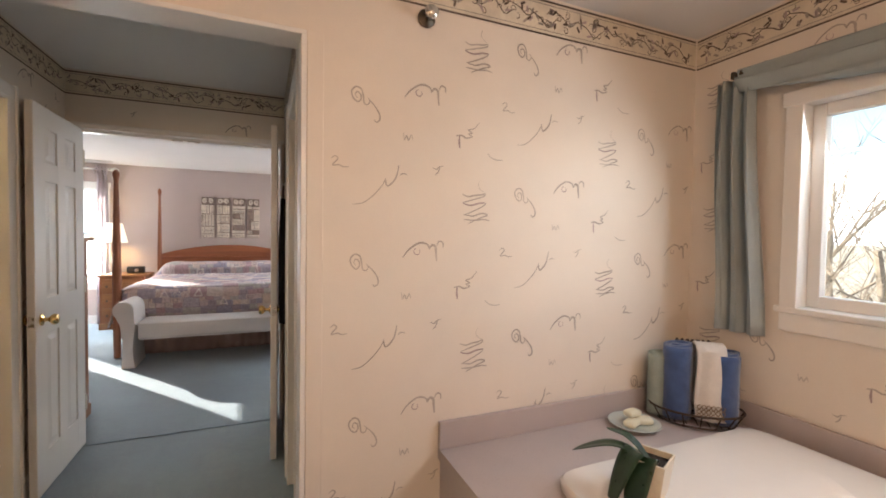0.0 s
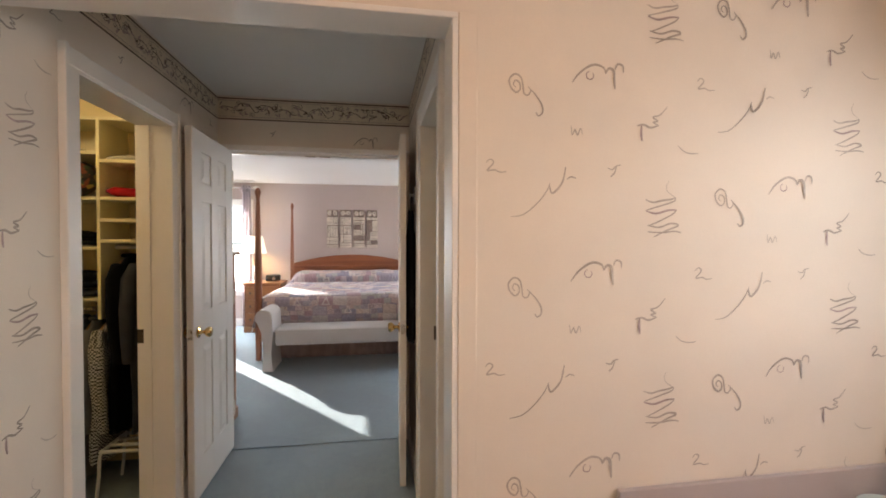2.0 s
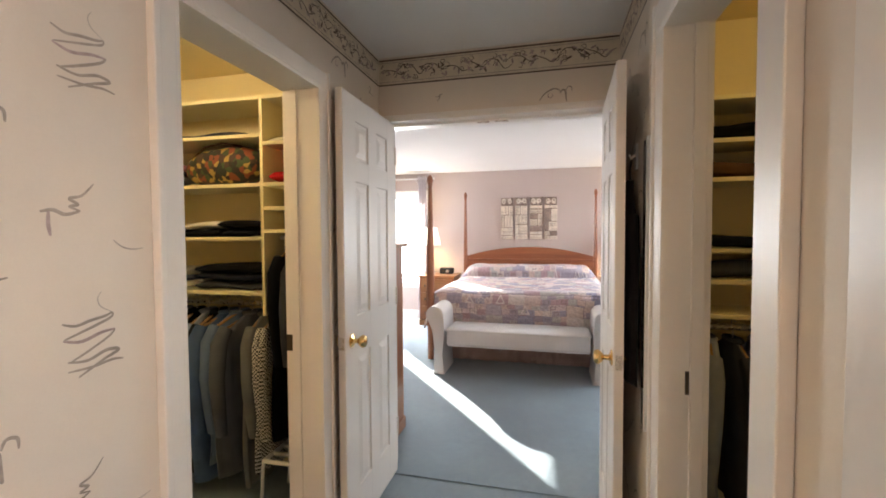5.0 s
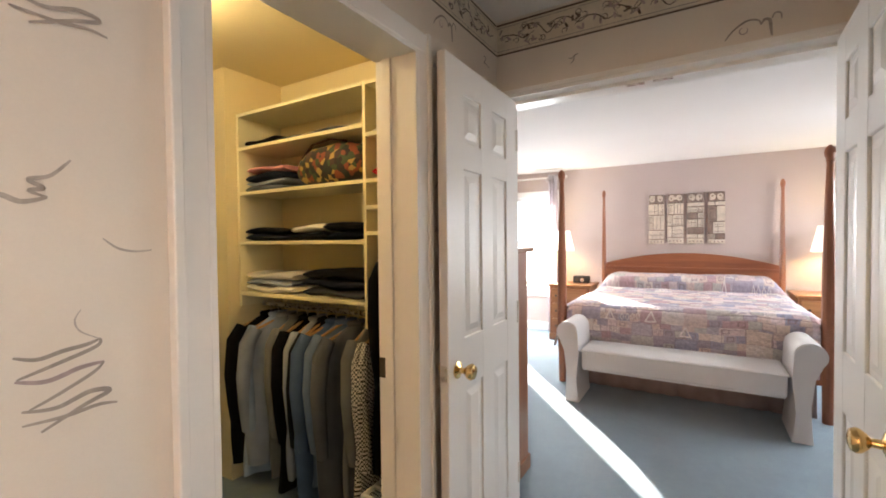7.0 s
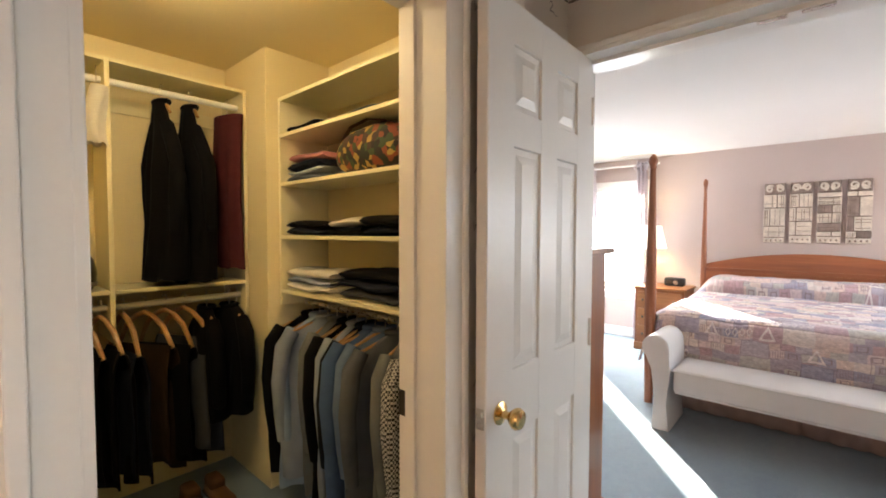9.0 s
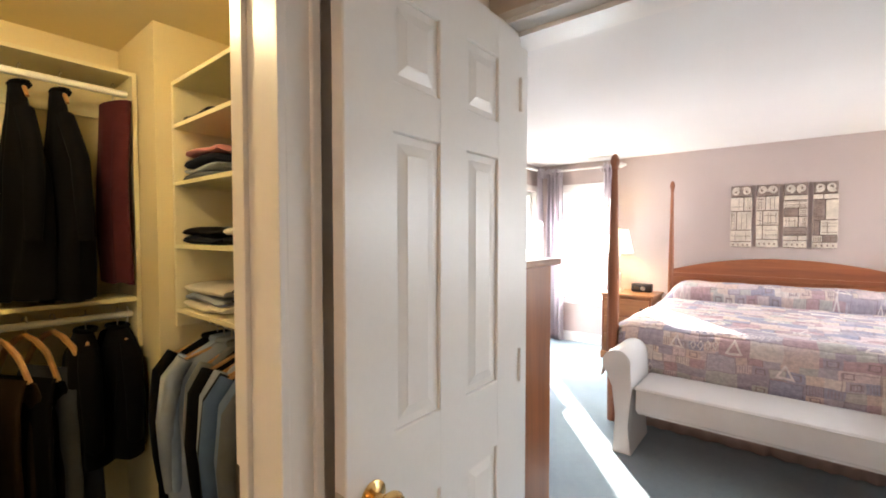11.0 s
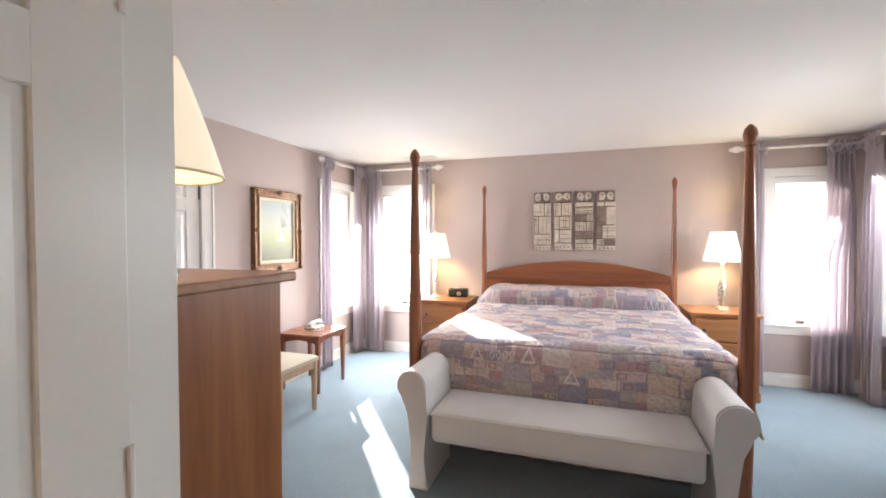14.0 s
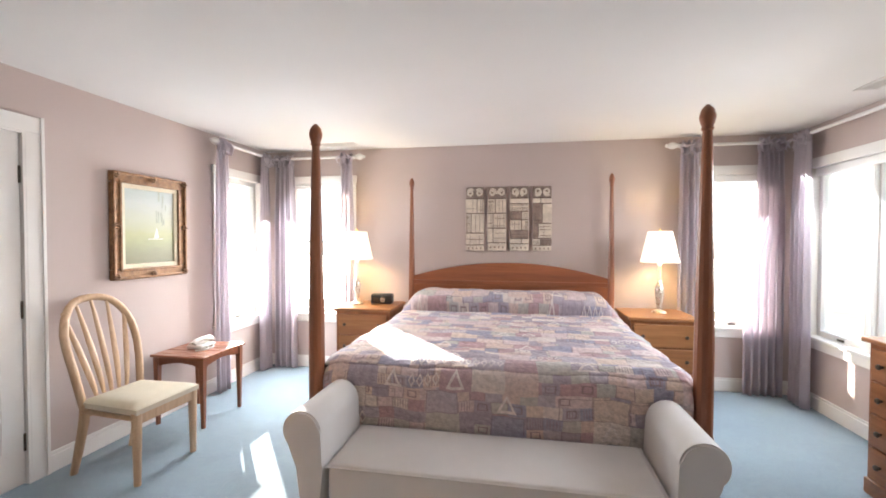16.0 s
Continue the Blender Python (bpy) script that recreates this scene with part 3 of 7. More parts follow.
def bench():
    th = thing("bench", (-0.335, 5.5, 0), "off-white upholstered bench with rolled arms at the bed's foot", "bench")
    y0, y1 = 5.30, 5.72
    bx0, bx1 = -1.045, 0.37
    part("seat", boxed(bx0 + 0.02, bx1 - 0.02, y0, y1, 0.293, 0.455, 0.018, 3), M_BENCH, th, smooth=True)
    bm = bmesh.new()
    box(bm, bx0 + 0.01, bx1 - 0.01, y0 - 0.004, y1 + 0.004, 0.438, 0.446, 0.003)
    part("piping", bm, M_BENCH, th)
    for s, xi in ((-1, bx0), (1, bx1)):
        # scrolled arm and sabre leg in one profile, outward to s
        inner = [(0.0, 0.0), (0.012, 0.10), (0.02, 0.20), (0.012, 0.30), (0.0, 0.42), (0.005, 0.52), (0.02, 0.585)]
        cx, cz, r = 0.098, 0.592, 0.09
        arc = [(cx + r * math.cos(t), cz + r * math.sin(t)) for t in [math.pi - k * (1.32 * math.pi) / 16 for k in range(17)]]
        outer = [(0.122, 0.44), (0.103, 0.35), (0.10, 0.25), (0.105, 0.12), (0.115, 0.0)]
        prof = inner[:-1] + arc + outer
        bm = bmesh.new()
        a = [bm.verts.new((xi + s * (u - 0.0), y0 - 0.012, z)) for u, z in prof]
        b = [bm.verts.new((xi + s * (u - 0.0), y1 + 0.012, z)) for u, z in prof]
        bm.faces.new(a)
        bm.faces.new(b)
        for i in range(len(prof)):
            j = (i + 1) % len(prof)
            bm.faces.new((a[i], a[j], b[j], b[i]))
        es = [e for e in bm.edges if (e.verts[0].co.y - e.verts[1].co.y) == 0]
        bmesh.ops.bevel(bm, geom=es, offset=0.008, segments=2, affect="EDGES")
        part("arm", bm, M_BENCH, th, "rolled arm with curved leg", True)
    part("under_rail", boxed(bx0 + 0.03, bx1 - 0.03, y0 + 0.02, y1 - 0.02, 0.28, 0.294), M_BENCH, th)


def knob(bm, x, y, z, d, r=0.016):
    """A small round pull that points along d."""
    q = Vector((0, 0, 1)).rotation_difference(Vector(d)).to_matrix().to_4x4()
    lathe([(r * 0.45, -0.002), (r * 0.4, 0.010), (r * 0.9, 0.016), (r, 0.022), (r * 0.7, 0.028), (0, 0.030)], (x, y, z), 12, bm, q)
    return bm


def chest(name, x0, x1, y0, y1, h, front, rows, label, cols=1, group="", over=0.02):
    """A chest of drawers; front: 'y-', 'y+' or 'x-'."""
    th = thing(name, ((x0 + x1) / 2, (y0 + y1) / 2, 0), label, "chest of drawers", group)
    part("top", boxed(x0 - over, x1 + over, y0 - over, y1 + over, h - 0.028, h, 0.007, 3), M_PINE_X if front != "x-" else M_PINE_Y, th)
    part("body", boxed(x0, x1, y0, y1, 0.09, h - 0.0285), M_PINE_Z, th)
    bm = bmesh.new()
    box(bm, x0 - 0.012, x1 + 0.012, y0 - 0.012, y1 + 0.012, 0.0, 0.088, 0.006)
    part("plinth", bm, M_PINE_X, th)
    gap = 0.012
    zs = [0.10 + (h - 0.05 - 0.10) * k / rows for k in range(rows + 1)]
    for k in range(rows):
        for c in range(cols):
            if front == "x-":
                a = y0 + 0.02 + (y1 - y0 - 0.04) * c / cols
                b = y0 + 0.02 + (y1 - y0 - 0.04) * (c + 1) / cols
                d = part("drawer", boxed(x0 - 0.016, x0 + 0.02, a + gap / 2, b - gap / 2, zs[k] + gap / 2, zs[k + 1] - gap / 2, 0.006), M_PINE_Y, th)
                places = [(x0 - 0.016, a + (b - a) * f, (zs[k] + zs[k + 1]) / 2) for f in (0.12, 0.88)]
                dirn = (-1, 0, 0)
            else:
                s = -1 if front == "y-" else 1
                yf = y0 if s < 0 else y1
                a = x0 + 0.02 + (x1 - x0 - 0.04) * c / cols
                b = x0 + 0.02 + (x1 - x0 - 0.04) * (c + 1) / cols
                d = part("drawer", boxed(a + gap / 2, b - gap / 2, min(yf + s * 0.016, yf - s * 0.02), max(yf + s * 0.016, yf - s * 0.02), zs[k] + gap / 2, zs[k + 1] - gap / 2, 0.006), M_PINE_X, th)
                places = [(a + (b - a) * f, yf + s * 0.016, (zs[k] + zs[k + 1]) / 2) for f in (0.15, 0.85)]
                dirn = (0, s, 0)
            for q in places:
                part("knob", knob(bmesh.new(), *q, dirn), M_DARKMETAL, d, "dark round knob", True)
    return th


bed()
bedspread()
bench()
chest("nightstand", -1.95, -1.42, 7.44, 7.93, 0.77, "y-", 3, "honey coloured three drawer nightstand with lamp and clock", group="nightstands")
chest("nightstand", 0.72, 1.25, 7.44, 7.93, 0.77, "y-", 3, "honey coloured three drawer nightstand with dark knobs", group="nightstands")
chest("tall_dresser", -2.0, -1.06, 3.69, 4.098, 1.345, "y+", 5, "tall honey brown chest of drawers with a lamp on it", over=0.035)
chest("low_dresser", 1.735, 2.21, 4.9, 6.37, 0.885, "x-", 4, "low honey brown dresser under the wide window", cols=2, over=0.03)

# ---- doors and trim ----
M_DOOR = plain("white_door_enamel", (0.80, 0.775, 0.745), 0.32, vary=0.02, big=2.0, fine=70, bumps=0.06)


def door_leaf(name, hinge, width, height, turn, label, knob_at=0.93, knobs=(-1, 1), kind="", hinges=(), back=0, back_knob=0.62, hinge_mat=None):
    """A six panel leaf that runs along local -y from its hinge; thickness along x."""
    th = thing(name, (0, 0, 0), label, "door", kind=kind)
    t = 0.0175
    part("core", boxed(-t + 0.008, t - 0.008, -width, 0, 0.008, height), M_DOOR, th)
    st = 0.128 if width < 0.7 else 0.115
    rails = [(0.008, 0.22), (0.845, 1.035), (1.652, 1.757), (height - 0.115, height)]
    bm = bmesh.new()
    mid = -width / 2
    for a, b in ((-st, 0), (-width, -width + st), (mid - 0.054, mid + 0.054)):
        box(bm, -t, t, a, b, 0.008, height, 0.003, 1)
    for a, b in rails:
        box(bm, -t + 0.0004, t - 0.0004, -width + 0.01, -0.01, a + 0.0004, b - 0.0004, 0.003, 1)
    part("frame", bm, M_DOOR, th)
    for (a0, b0), (a1, b1) in zip(rails, rails[1:]):
        for ya, yb in ((-width + st, mid - 0.054), (mid + 0.054, -st)):
            bm = bmesh.new()
            g = 0.004
            for s in (-1, 1):
                q = bmesh.new()
                x0, x1 = s * (t - 0.0085), s * (t - 0.0015)
                w = 0.034
                # flat groove, sloped shoulder, raised field
                rings = []
                for k, d in ((0.0, x0), (0.011, x0), (w, x1 - s * 0.0012), (w + 0.003, x1)):
                    m = g + k
                    rings.append([q.verts.new(p) for p in ((d, ya + m, b0 + m), (d, yb - m, b0 + m), (d, yb - m, a1 - m), (d, ya + m, a1 - m))])
                q.faces.new(rings[-1])
                for A, B in zip(rings, rings[1:]):
                    for i in range(4):
                        q.faces.new((A[i], A[(i + 1) % 4], B[(i + 1) % 4], B[i]))
                merge(bm, q)
            part("panel", bm, M_DOOR, th)
    for s in knobs:
        q = Vector((0, 0, 1)).rotation_difference(Vector((s, 0, 0))).to_matrix().to_4x4()
        prof = [(0.031, 0), (0.031, 0.004), (0.022, 0.008), (0.011, 0.012), (0.010, 0.030), (0.018, 0.036), (0.027, 0.047), (0.029, 0.056), (0.024, 0.066), (0.012, 0.070), (0.0, 0.070)]
        deep = back_knob if s == back else 1.0
        part("knob", lathe([(a, b * deep) for a, b in prof], (s * t, -width + 0.066, knob_at), 20, None, q), M_BRASS, th, "polished brass knob", True)
    bm = boxed(-0.012, 0.012, -width - 0.0015, -width + 0.002, knob_at - 0.028, knob_at + 0.028)
    part("latch_plate", bm, M_SILVER, th, "brass latch plate")
    for z in hinges:
        part("hinge", lathe([(0.006, -0.05), (0.006, 0.05)], (t + 0.003, -0.004, z), 8), hinge_mat or M_DARKMETAL, th, "painted hinge" if hinge_mat else "dark hinge")
    th.matrix_basis = pose(*hinge, 0, 0, turn)
    return th


door_leaf("door_leaf", (-0.925, 3.548, 0), 0.66, 2.045, 0.4, "white six panel door leaf standing open into the passage", 0.93, hinges=(0.28, 1.05, 1.86), back=-1, back_knob=0.48, hinge_mat=M_TRIM)
door_leaf("door_leaf", (0.243, 3.535, 0), 0.65, 2.045, -2.3, "white six panel door leaf standing open with black robe behind", 0.925, back=1)
door_leaf("door_1", (WEST - 0.022, 5.572, 0), 0.794, 2.04, 0, "white six panel bedroom door, closed, with dark hinges", 0.95, (1,), "structure", (0.25, 1.02, 1.80))


def casing(name, axis, face, out, a, b, top, depth, w=0.085, label="white painted door casing", legs=True):
    """Casing round a doorway on one wall face, with its jamb lining; out: which way the face looks."""
    th = thing(name, (0, 0, 0), label, "door frame", kind="structure")
    t = 0.018

    def B(u0, u1, d0, d1, z0, z1, bev=0.004):
        d0, d1 = sorted((d0, d1))
        return boxed(u0, u1, d0, d1, z0, z1, bev) if axis == "x" else boxed(d0, d1, u0, u1, z0, z1, bev)

    f0, f1 = face + out * 0.0005, face + out * t
    part("casing_leg", B(a - w, a + 0.004, f0, f1, 0, top + w), M_TRIM, th)
    part("casing_leg", B(b - 0.004, b + w, f0, f1, 0, top + w), M_TRIM, th)
    part("casing_head", B(a - w + 0.001, b + w - 0.001, f0, f1 + out * 0.002, top - 0.004, top + w - 0.001), M_TRIM, th)
    g = face + out * (t + 0.008)
    part("back_band", B(a - w - 0.004, a - w + 0.016, f0, g, 0, top + w + 0.004, 0.003), M_TRIM, th)
    part("back_band", B(b + w - 0.016, b + w + 0.004, f0, g, 0, top + w + 0.004, 0.003), M_TRIM, th)
    e = face - out * depth
    part("jamb", B(a, a + 0.016, e, f1 - out * 0.001, 0, top, 0.002), M_TRIM, th)
    part("jamb", B(b - 0.016, b, e, f1 - out * 0.001, 0, top, 0.002), M_TRIM, th)
    part("jamb_head", B(a + 0.016, b - 0.016, e, f1 - out * 0.001, top - 0.016, top, 0.002), M_TRIM, th)
    m = face - out * depth * 0.55
    part("stop", B(a + 0.016, a + 0.027, m, m - out * 0.035, 0, top - 0.016, 0.002), M_TRIM, th)
    part("stop", B(b - 0.027, b - 0.016, m, m - out * 0.035, 0, top - 0.016, 0.002), M_TRIM, th)
    return th


cl = casing("door_frame_closet_left", "y", HALL_L, 1, CL_A, CL_B, 2.03, 0.155, 0.062)
part("strike_plate", boxed(-1.128, -1.092, CL_B - 0.0185, CL_B - 0.0155, 0.915, 0.985), M_DARKMETAL, cl, "dark strike plate")
cr = casing("door_frame_closet_right", "y", HALL_R, -1, CR_A, CR_B, 2.03, 0.12)
part("strike_plate", boxed(0.355, 0.39, CR_B - 0.0185, CR_B - 0.0155, 0.93, 1.0), M_DARKMETAL, cr, "dark strike plate")
casing("door_frame_west", "y", WEST, 1, 4.76, 5.59, 2.05, 0.10, 0.092)
dd = thing("door_frame_bedroom", (0, 0, 0), "white painted frame of the double doorway", "door frame", kind="structure")
part("jamb", boxed(DOOR_L - 0.001, DOOR_L + 0.012, HALL_N + 0.018, BED_S + 0.01, 0, DOOR_TOP), M_TRIM, dd)
part("jamb", boxed(DOOR_R - 0.012, DOOR_R + 0.001, HALL_N + 0.018, BED_S + 0.01, 0, DOOR_TOP), M_TRIM, dd)
part("jamb_head", boxed(DOOR_L + 0.012, DOOR_R - 0.012, HALL_N - 0.012, BED_S + 0.012, DOOR_TOP - 0.012, DOOR_TOP + 0.001), M_TRIM, dd)
part("stop", boxed(DOOR_L + 0.012, DOOR_R - 0.012, HALL_N + 0.055, HALL_N + 0.085, DOOR_TOP - 0.026, DOOR_TOP - 0.012), M_TRIM, dd)
part("casing_head", boxed(HALL_L + 0.002, HALL_R - 0.002, HALL_N - 0.015, HALL_N - 0.0005, DOOR_TOP, DOOR_TOP + 0.022, 0.003), M_TRIM, dd)
for s in (-1, 1):
    part("catch", boxed(-0.34 + s * 0.05 - 0.035, -0.34 + s * 0.05 + 0.035, HALL_N + 0.058, HALL_N + 0.080, DOOR_TOP - 0.029, DOOR_TOP - 0.026), M_SILVER, dd, "steel ball catch")
for a in (DOOR_L - 0.080, DOOR_R - 0.005):
    part("casing_leg", boxed(a, a + 0.085, BED_S + 0.0005, BED_S + 0.018, 0, DOOR_TOP + 0.08, 0.004), M_TRIM, dd)
part("casing_head", boxed(DOOR_L - 0.079, DOOR_R + 0.079, BED_S + 0.0005, BED_S + 0.020, DOOR_TOP - 0.005, DOOR_TOP + 0.079, 0.004), M_TRIM, dd)
tagged(part("threshold", boxed(DOOR_L + 0.012, DOOR_R - 0.012, 3.508, 3.528, 0.0, 0.006, 0.002), M_CARPET), "carpet seam under the double doors", "threshold", kind="structure")
# lining of the wide bathroom opening
lin = thing("opening_lining", (0, 0, 0), "white painted lining of the wide opening", "trim", kind="structure")
part("casing_edge", boxed(0.272, 0.2895, 1.612, 1.748, 0, 2.058, 0.003), M_TRIM, lin)
part("lining_head", boxed(HALL_L + 0.002, 0.2895, 1.612, 1.748, 2.058, 2.0745, 0.003), M_TRIM, lin)
part("casing_leg", boxed(0.29, 0.345, 1.611, 1.6195, 0, 2.075, 0.003), M_PAPER, lin)


def baseboard(spans):
    for axis, face, out, a, b in spans:
        lo, hi = sorted((face + out * 0.0006, face + out * 0.014))
        top = sorted((face + out * 0.0006, face + out * 0.009))
        bm = bmesh.new()
        if axis == "x":
            box(bm, a, b, lo, hi, 0, 0.105, 0.003)
            box(bm, a, b, top[0], top[1], 0.105, 0.128, 0.003)
        else:
            box(bm, lo, hi, a, b, 0, 0.105, 0.003)
            box(bm, top[0], top[1], a, b, 0.105, 0.128, 0.003)
        tagged(part("baseboard", bm, M_TRIM), "white painted baseboard", "baseboard", kind="structure")


baseboard([("x", NORTH, -1, WEST + 0.014, EAST - 0.014), ("y", WEST, 1, 5.69, NORTH), ("y", WEST, 1, BED_S, 4.66), ("y", EAST, -1, BED_S, NORTH),
           ("x", BED_S, 1, -3.02, -1.05), ("x", BED_S, 1, 0.37, 2.24), ("y", HALL_L, 1, -1.7, 1.99), ("y", HALL_L, 1, CL_B + 0.066, HALL_N), ("y", HALL_R, -1, 1.76, 1.88), ("y", HALL_R, -1, 2.70, HALL_N)])

# ---- windows ----


def window(name, axis, face, out, a, b, z0, z1, splits, label, shade=0.07, w=0.08, thick=0.15, sill=0.035):
    """A cased window: out points from the room to the open air."""
    th = thing(name, (0, 0, 0), label, "window", kind="structure")

    def B(u0, u1, d0, d1, za, zb, bev=0.004):
        d0, d1 = sorted((face + out * d0, face + out * d1))
        return boxed(u0, u1, d0, d1, za, zb, bev) if axis == "x" else boxed(d0, d1, u0, u1, za, zb, bev)

    part("casing_leg", B(a - w, a + 0.003, -0.018, -0.0005, z0 - 0.02, z1 + 0.001), M_TRIM, th)
    part("casing_leg", B(b - 0.003, b + w, -0.018, -0.0005, z0 - 0.02, z1 + 0.001), M_TRIM, th)
    part("casing_head", B(a - w - 0.01, b + w + 0.01, -0.022, -0.0005, z1 - 0.003, z1 + w), M_TRIM, th)
    part("window_sill", B(a - w - 0.02, b + w + 0.02, -sill, 0.05, z0 - 0.026, z0 + 0.001, 0.006), M_TRIM, th)
    part("apron", B(a - w, b + w, -0.016, -0.0005, z0 - 0.10, z0 - 0.026), M_TRIM, th)
    edges = [a] + splits + [b]
    for i, (p, q) in enumerate(zip(edges, edges[1:])):
        fr = bmesh.new()
        for u0, u1, za, zb in ((p, p + 0.045, z0, z1), (q - 0.045, q, z0, z1), (p + 0.045, q - 0.045, z0, z0 + 0.05), (p + 0.045, q - 0.045, z1 - 0.05, z1)):
            merge(fr, B(u0, u1, 0.055, 0.10, za + 0.001, zb - 0.001))
        sash = part("window_frame", fr, M_TRIM, th)
        pane = part("pane", B(p + 0.045, q - 0.045, 0.076, 0.080, z0 + 0.05, z1 - 0.05, 0), M_GLASS, sash)
        pane.visible_shadow = False
        part("crank", B((p + q) / 2 - 0.03, (p + q) / 2 + 0.03, 0.035, 0.054, z0 + 0.012, z0 + 0.028), M_DARKMETAL, sash, "dark crank handle")
    for s in splits:
        part("mullion", B(s - 0.03, s + 0.03, 0.02, 0.11, z0, z1), M_TRIM, th)
    if shade:
        part("roller_shade", B(a + 0.01, b - 0.01, 0.012, 0.05, z1 - shade, z1 - 0.002, 0.012), M_RODWHITE, th, "rolled up white shade")
    return th


window("window_1", "y", WEST, -1, 7.2, 7.86, WIN_Z0, WIN_Z1, [], "white cased window with bright daylight", 0)
window("window_2", "x", NORTH, 1, XPL, XPR, WIN_Z0, WIN_Z1, [], "white cased window beside the bed, bright with daylight", 0.03)
window("window_3", "x", NORTH, 1, 1.52, 2.02, WIN_Z0, WIN_Z1, [], "white cased window beside the bed with bare trees outside", 0.07)
window("window_4", "y", EAST, 1, 5.5, 7.76, WIN_Z0, WIN_Z1, [6.42, 7.165], "wide white cased window with bare trees outside", 0.07)
window("window_5", "y", 2.157, 1, 0.2, 1.14, 1.13, 1.95, [], "white cased bathroom window with bare trees outside", 0, 0.06, 0.143, 0.020)

# ---- curtains ----


def rod(points, ends, label="white curtain rod with carved finials"):
    th = thing("curtain_rod", points[0], label, "curtain rod", "curtain rods")
    part("pole", tube(points, 0.014, 12), M_RODWHITE, th, smooth=True)
    for p, d in ends:
        q = Vector((0, 0, 1)).rotation_difference(Vector(d)).to_matrix().to_4x4()
        part("finial", lathe([(0.015, 0), (0.024, 0.008), (0.016, 0.02), (0.030, 0.04), (0.034, 0.06), (0.026, 0.085), (0.014, 0.10), (0.018, 0.112), (0, 0.125)], p, 14, None, q), M_RODWHITE, th, "carved leaf finial", True)
    return th


def bracket(x0, y0, x1, y1, z, th):
    part("bracket", tube([(x0, y0, z), (x1, y1, z)], 0.009, 8), M_RODWHITE, th)


RZ = 2.315
r = rod([(-2.93, 7.10, RZ), (-2.93, 7.91, RZ)], [((-2.93, 7.10, RZ), (0, -1, 0))])
bracket(-3.03, 7.2, -2.93, 7.2, RZ, r)
r = rod([(-2.93, 7.90, RZ - 0.012), (-1.95, 7.90, RZ - 0.012)], [((-1.95, 7.90, RZ - 0.012), (1, 0, 0))])
bracket(-1.99, 8.0, -1.99, 7.90, RZ - 0.012, r)
r = rod([(1.24, 7.90, RZ - 0.012), (2.15, 7.90, RZ - 0.012)], [((1.24, 7.90, RZ - 0.012), (-1, 0, 0))])
bracket(1.28, 8.0, 1.28, 7.90, RZ - 0.012, r)
r = rod([(2.15, 7.89, RZ), (2.15, 5.3, RZ)], [((2.15, 5.3, RZ), (0, -1, 0))])
bracket(2.25, 5.4, 2.15, 5.4, RZ, r)


def curtain(axis, d, a, b, folds, seed, label, amp=0.03, flare=1.0, spread=0.0):
    """A tied curtain panel from a to b along the axis, hanging at depth d."""
    rnd = random.Random(seed)
    th = thing("curtain", ((a + b) / 2, d, 0) if axis == "x" else (d, (a + b) / 2, 0), label, "curtain", "curtains")
    ph, mid = rnd.uniform(0, 6), (a + b) / 2
    top = RZ - 0.02

    def place(s, v):
        k = 0.82 + 0.18 * min(1, v * 3) + (flare - 1) * v
        u = mid + (a + (b - a) * s - mid) * k
        u -= spread * (1 - s) * min(1, max(0, (v - 0.36) / 0.1))
        A = amp * (0.55 + 0.45 * min(1, v * 4))
        w = A * math.sin(2 * math.pi * folds * s + ph + 0.5 * math.sin(3 * v + seed)) + 0.3 * A * math.sin(4.3 * math.pi * folds * s + ph * 2 + v)
        z = top + 0.035 * (1 - v) ** 12 * math.sin(s * 9 + seed) - (top - 0.012) * v
        return Vector((u, d + w, z)) if axis == "x" else Vector((d + w, u, z))

    pn = part("panel", sheet(folds * 14, 30, place), M_CURTAIN, th, smooth=True)
    pn.data.set_sharp_from_angle(angle=radians(170))
    thicken(pn, 0.004)
    # gathered heading with knotted ties
    def head(s, v):
        u = mid + (a + (b - a) * s - mid) * (0.86 + 0.1 * v)
        w = (amp * 0.7) * math.sin(2 * math.pi * folds * s + ph + 1) + 0.02 * math.sin(v * math.pi)
        z = top + 0.045 - 0.12 * v + 0.012 * math.sin(s * 23 + seed)
        dd_ = d + w
        return Vector((u, dd_ - 0.022, z)) if axis == "x" else Vector((dd_ - 0.022 * (1 if d > 0 else -1), u, z))
    hd = part("heading", sheet(folds * 12, 6, head), M_CURTAIN, th, smooth=True)
    thicken(hd, 0.004)
    n = max(2, folds // 2)
    for i in range(n):
        u = a + (b - a) * (i + 0.5) / n
        s_ = -1 if axis == "x" or d > 0 else 1
        bm = bmesh.new()
        for q in (-1, 1):
            pts = [(0, 0, 0), (q * 0.03, 0.02, 0.012), (q * 0.05, 0.025, -0.01), (q * 0.03, 0.02, -0.06)]
            P = [(u + p[0], d + s_ * (0.03 + p[1]), top - 0.005 + p[2]) if axis == "x" else (d + s_ * (0.03 + p[1]), u + p[0], top - 0.005 + p[2]) for p in pts]
            tube(P, [0.012, 0.012, 0.010, 0.006], 6, bm)
        loop = []
        for k in range(9):
            t = 2 * math.pi * k / 8
            oy, oz = 0.022 * math.cos(t), 0.022 * math.sin(t)
            loop.append((u, d + oy, RZ - 0.006 + oz) if axis == "x" else (d + oy, u, RZ - 0.006 + oz))
        tube(loop, 0.006, 6, bm)
        part("tie", bm, M_CURTAIN, th, "knotted fabric tie", True)
    return th


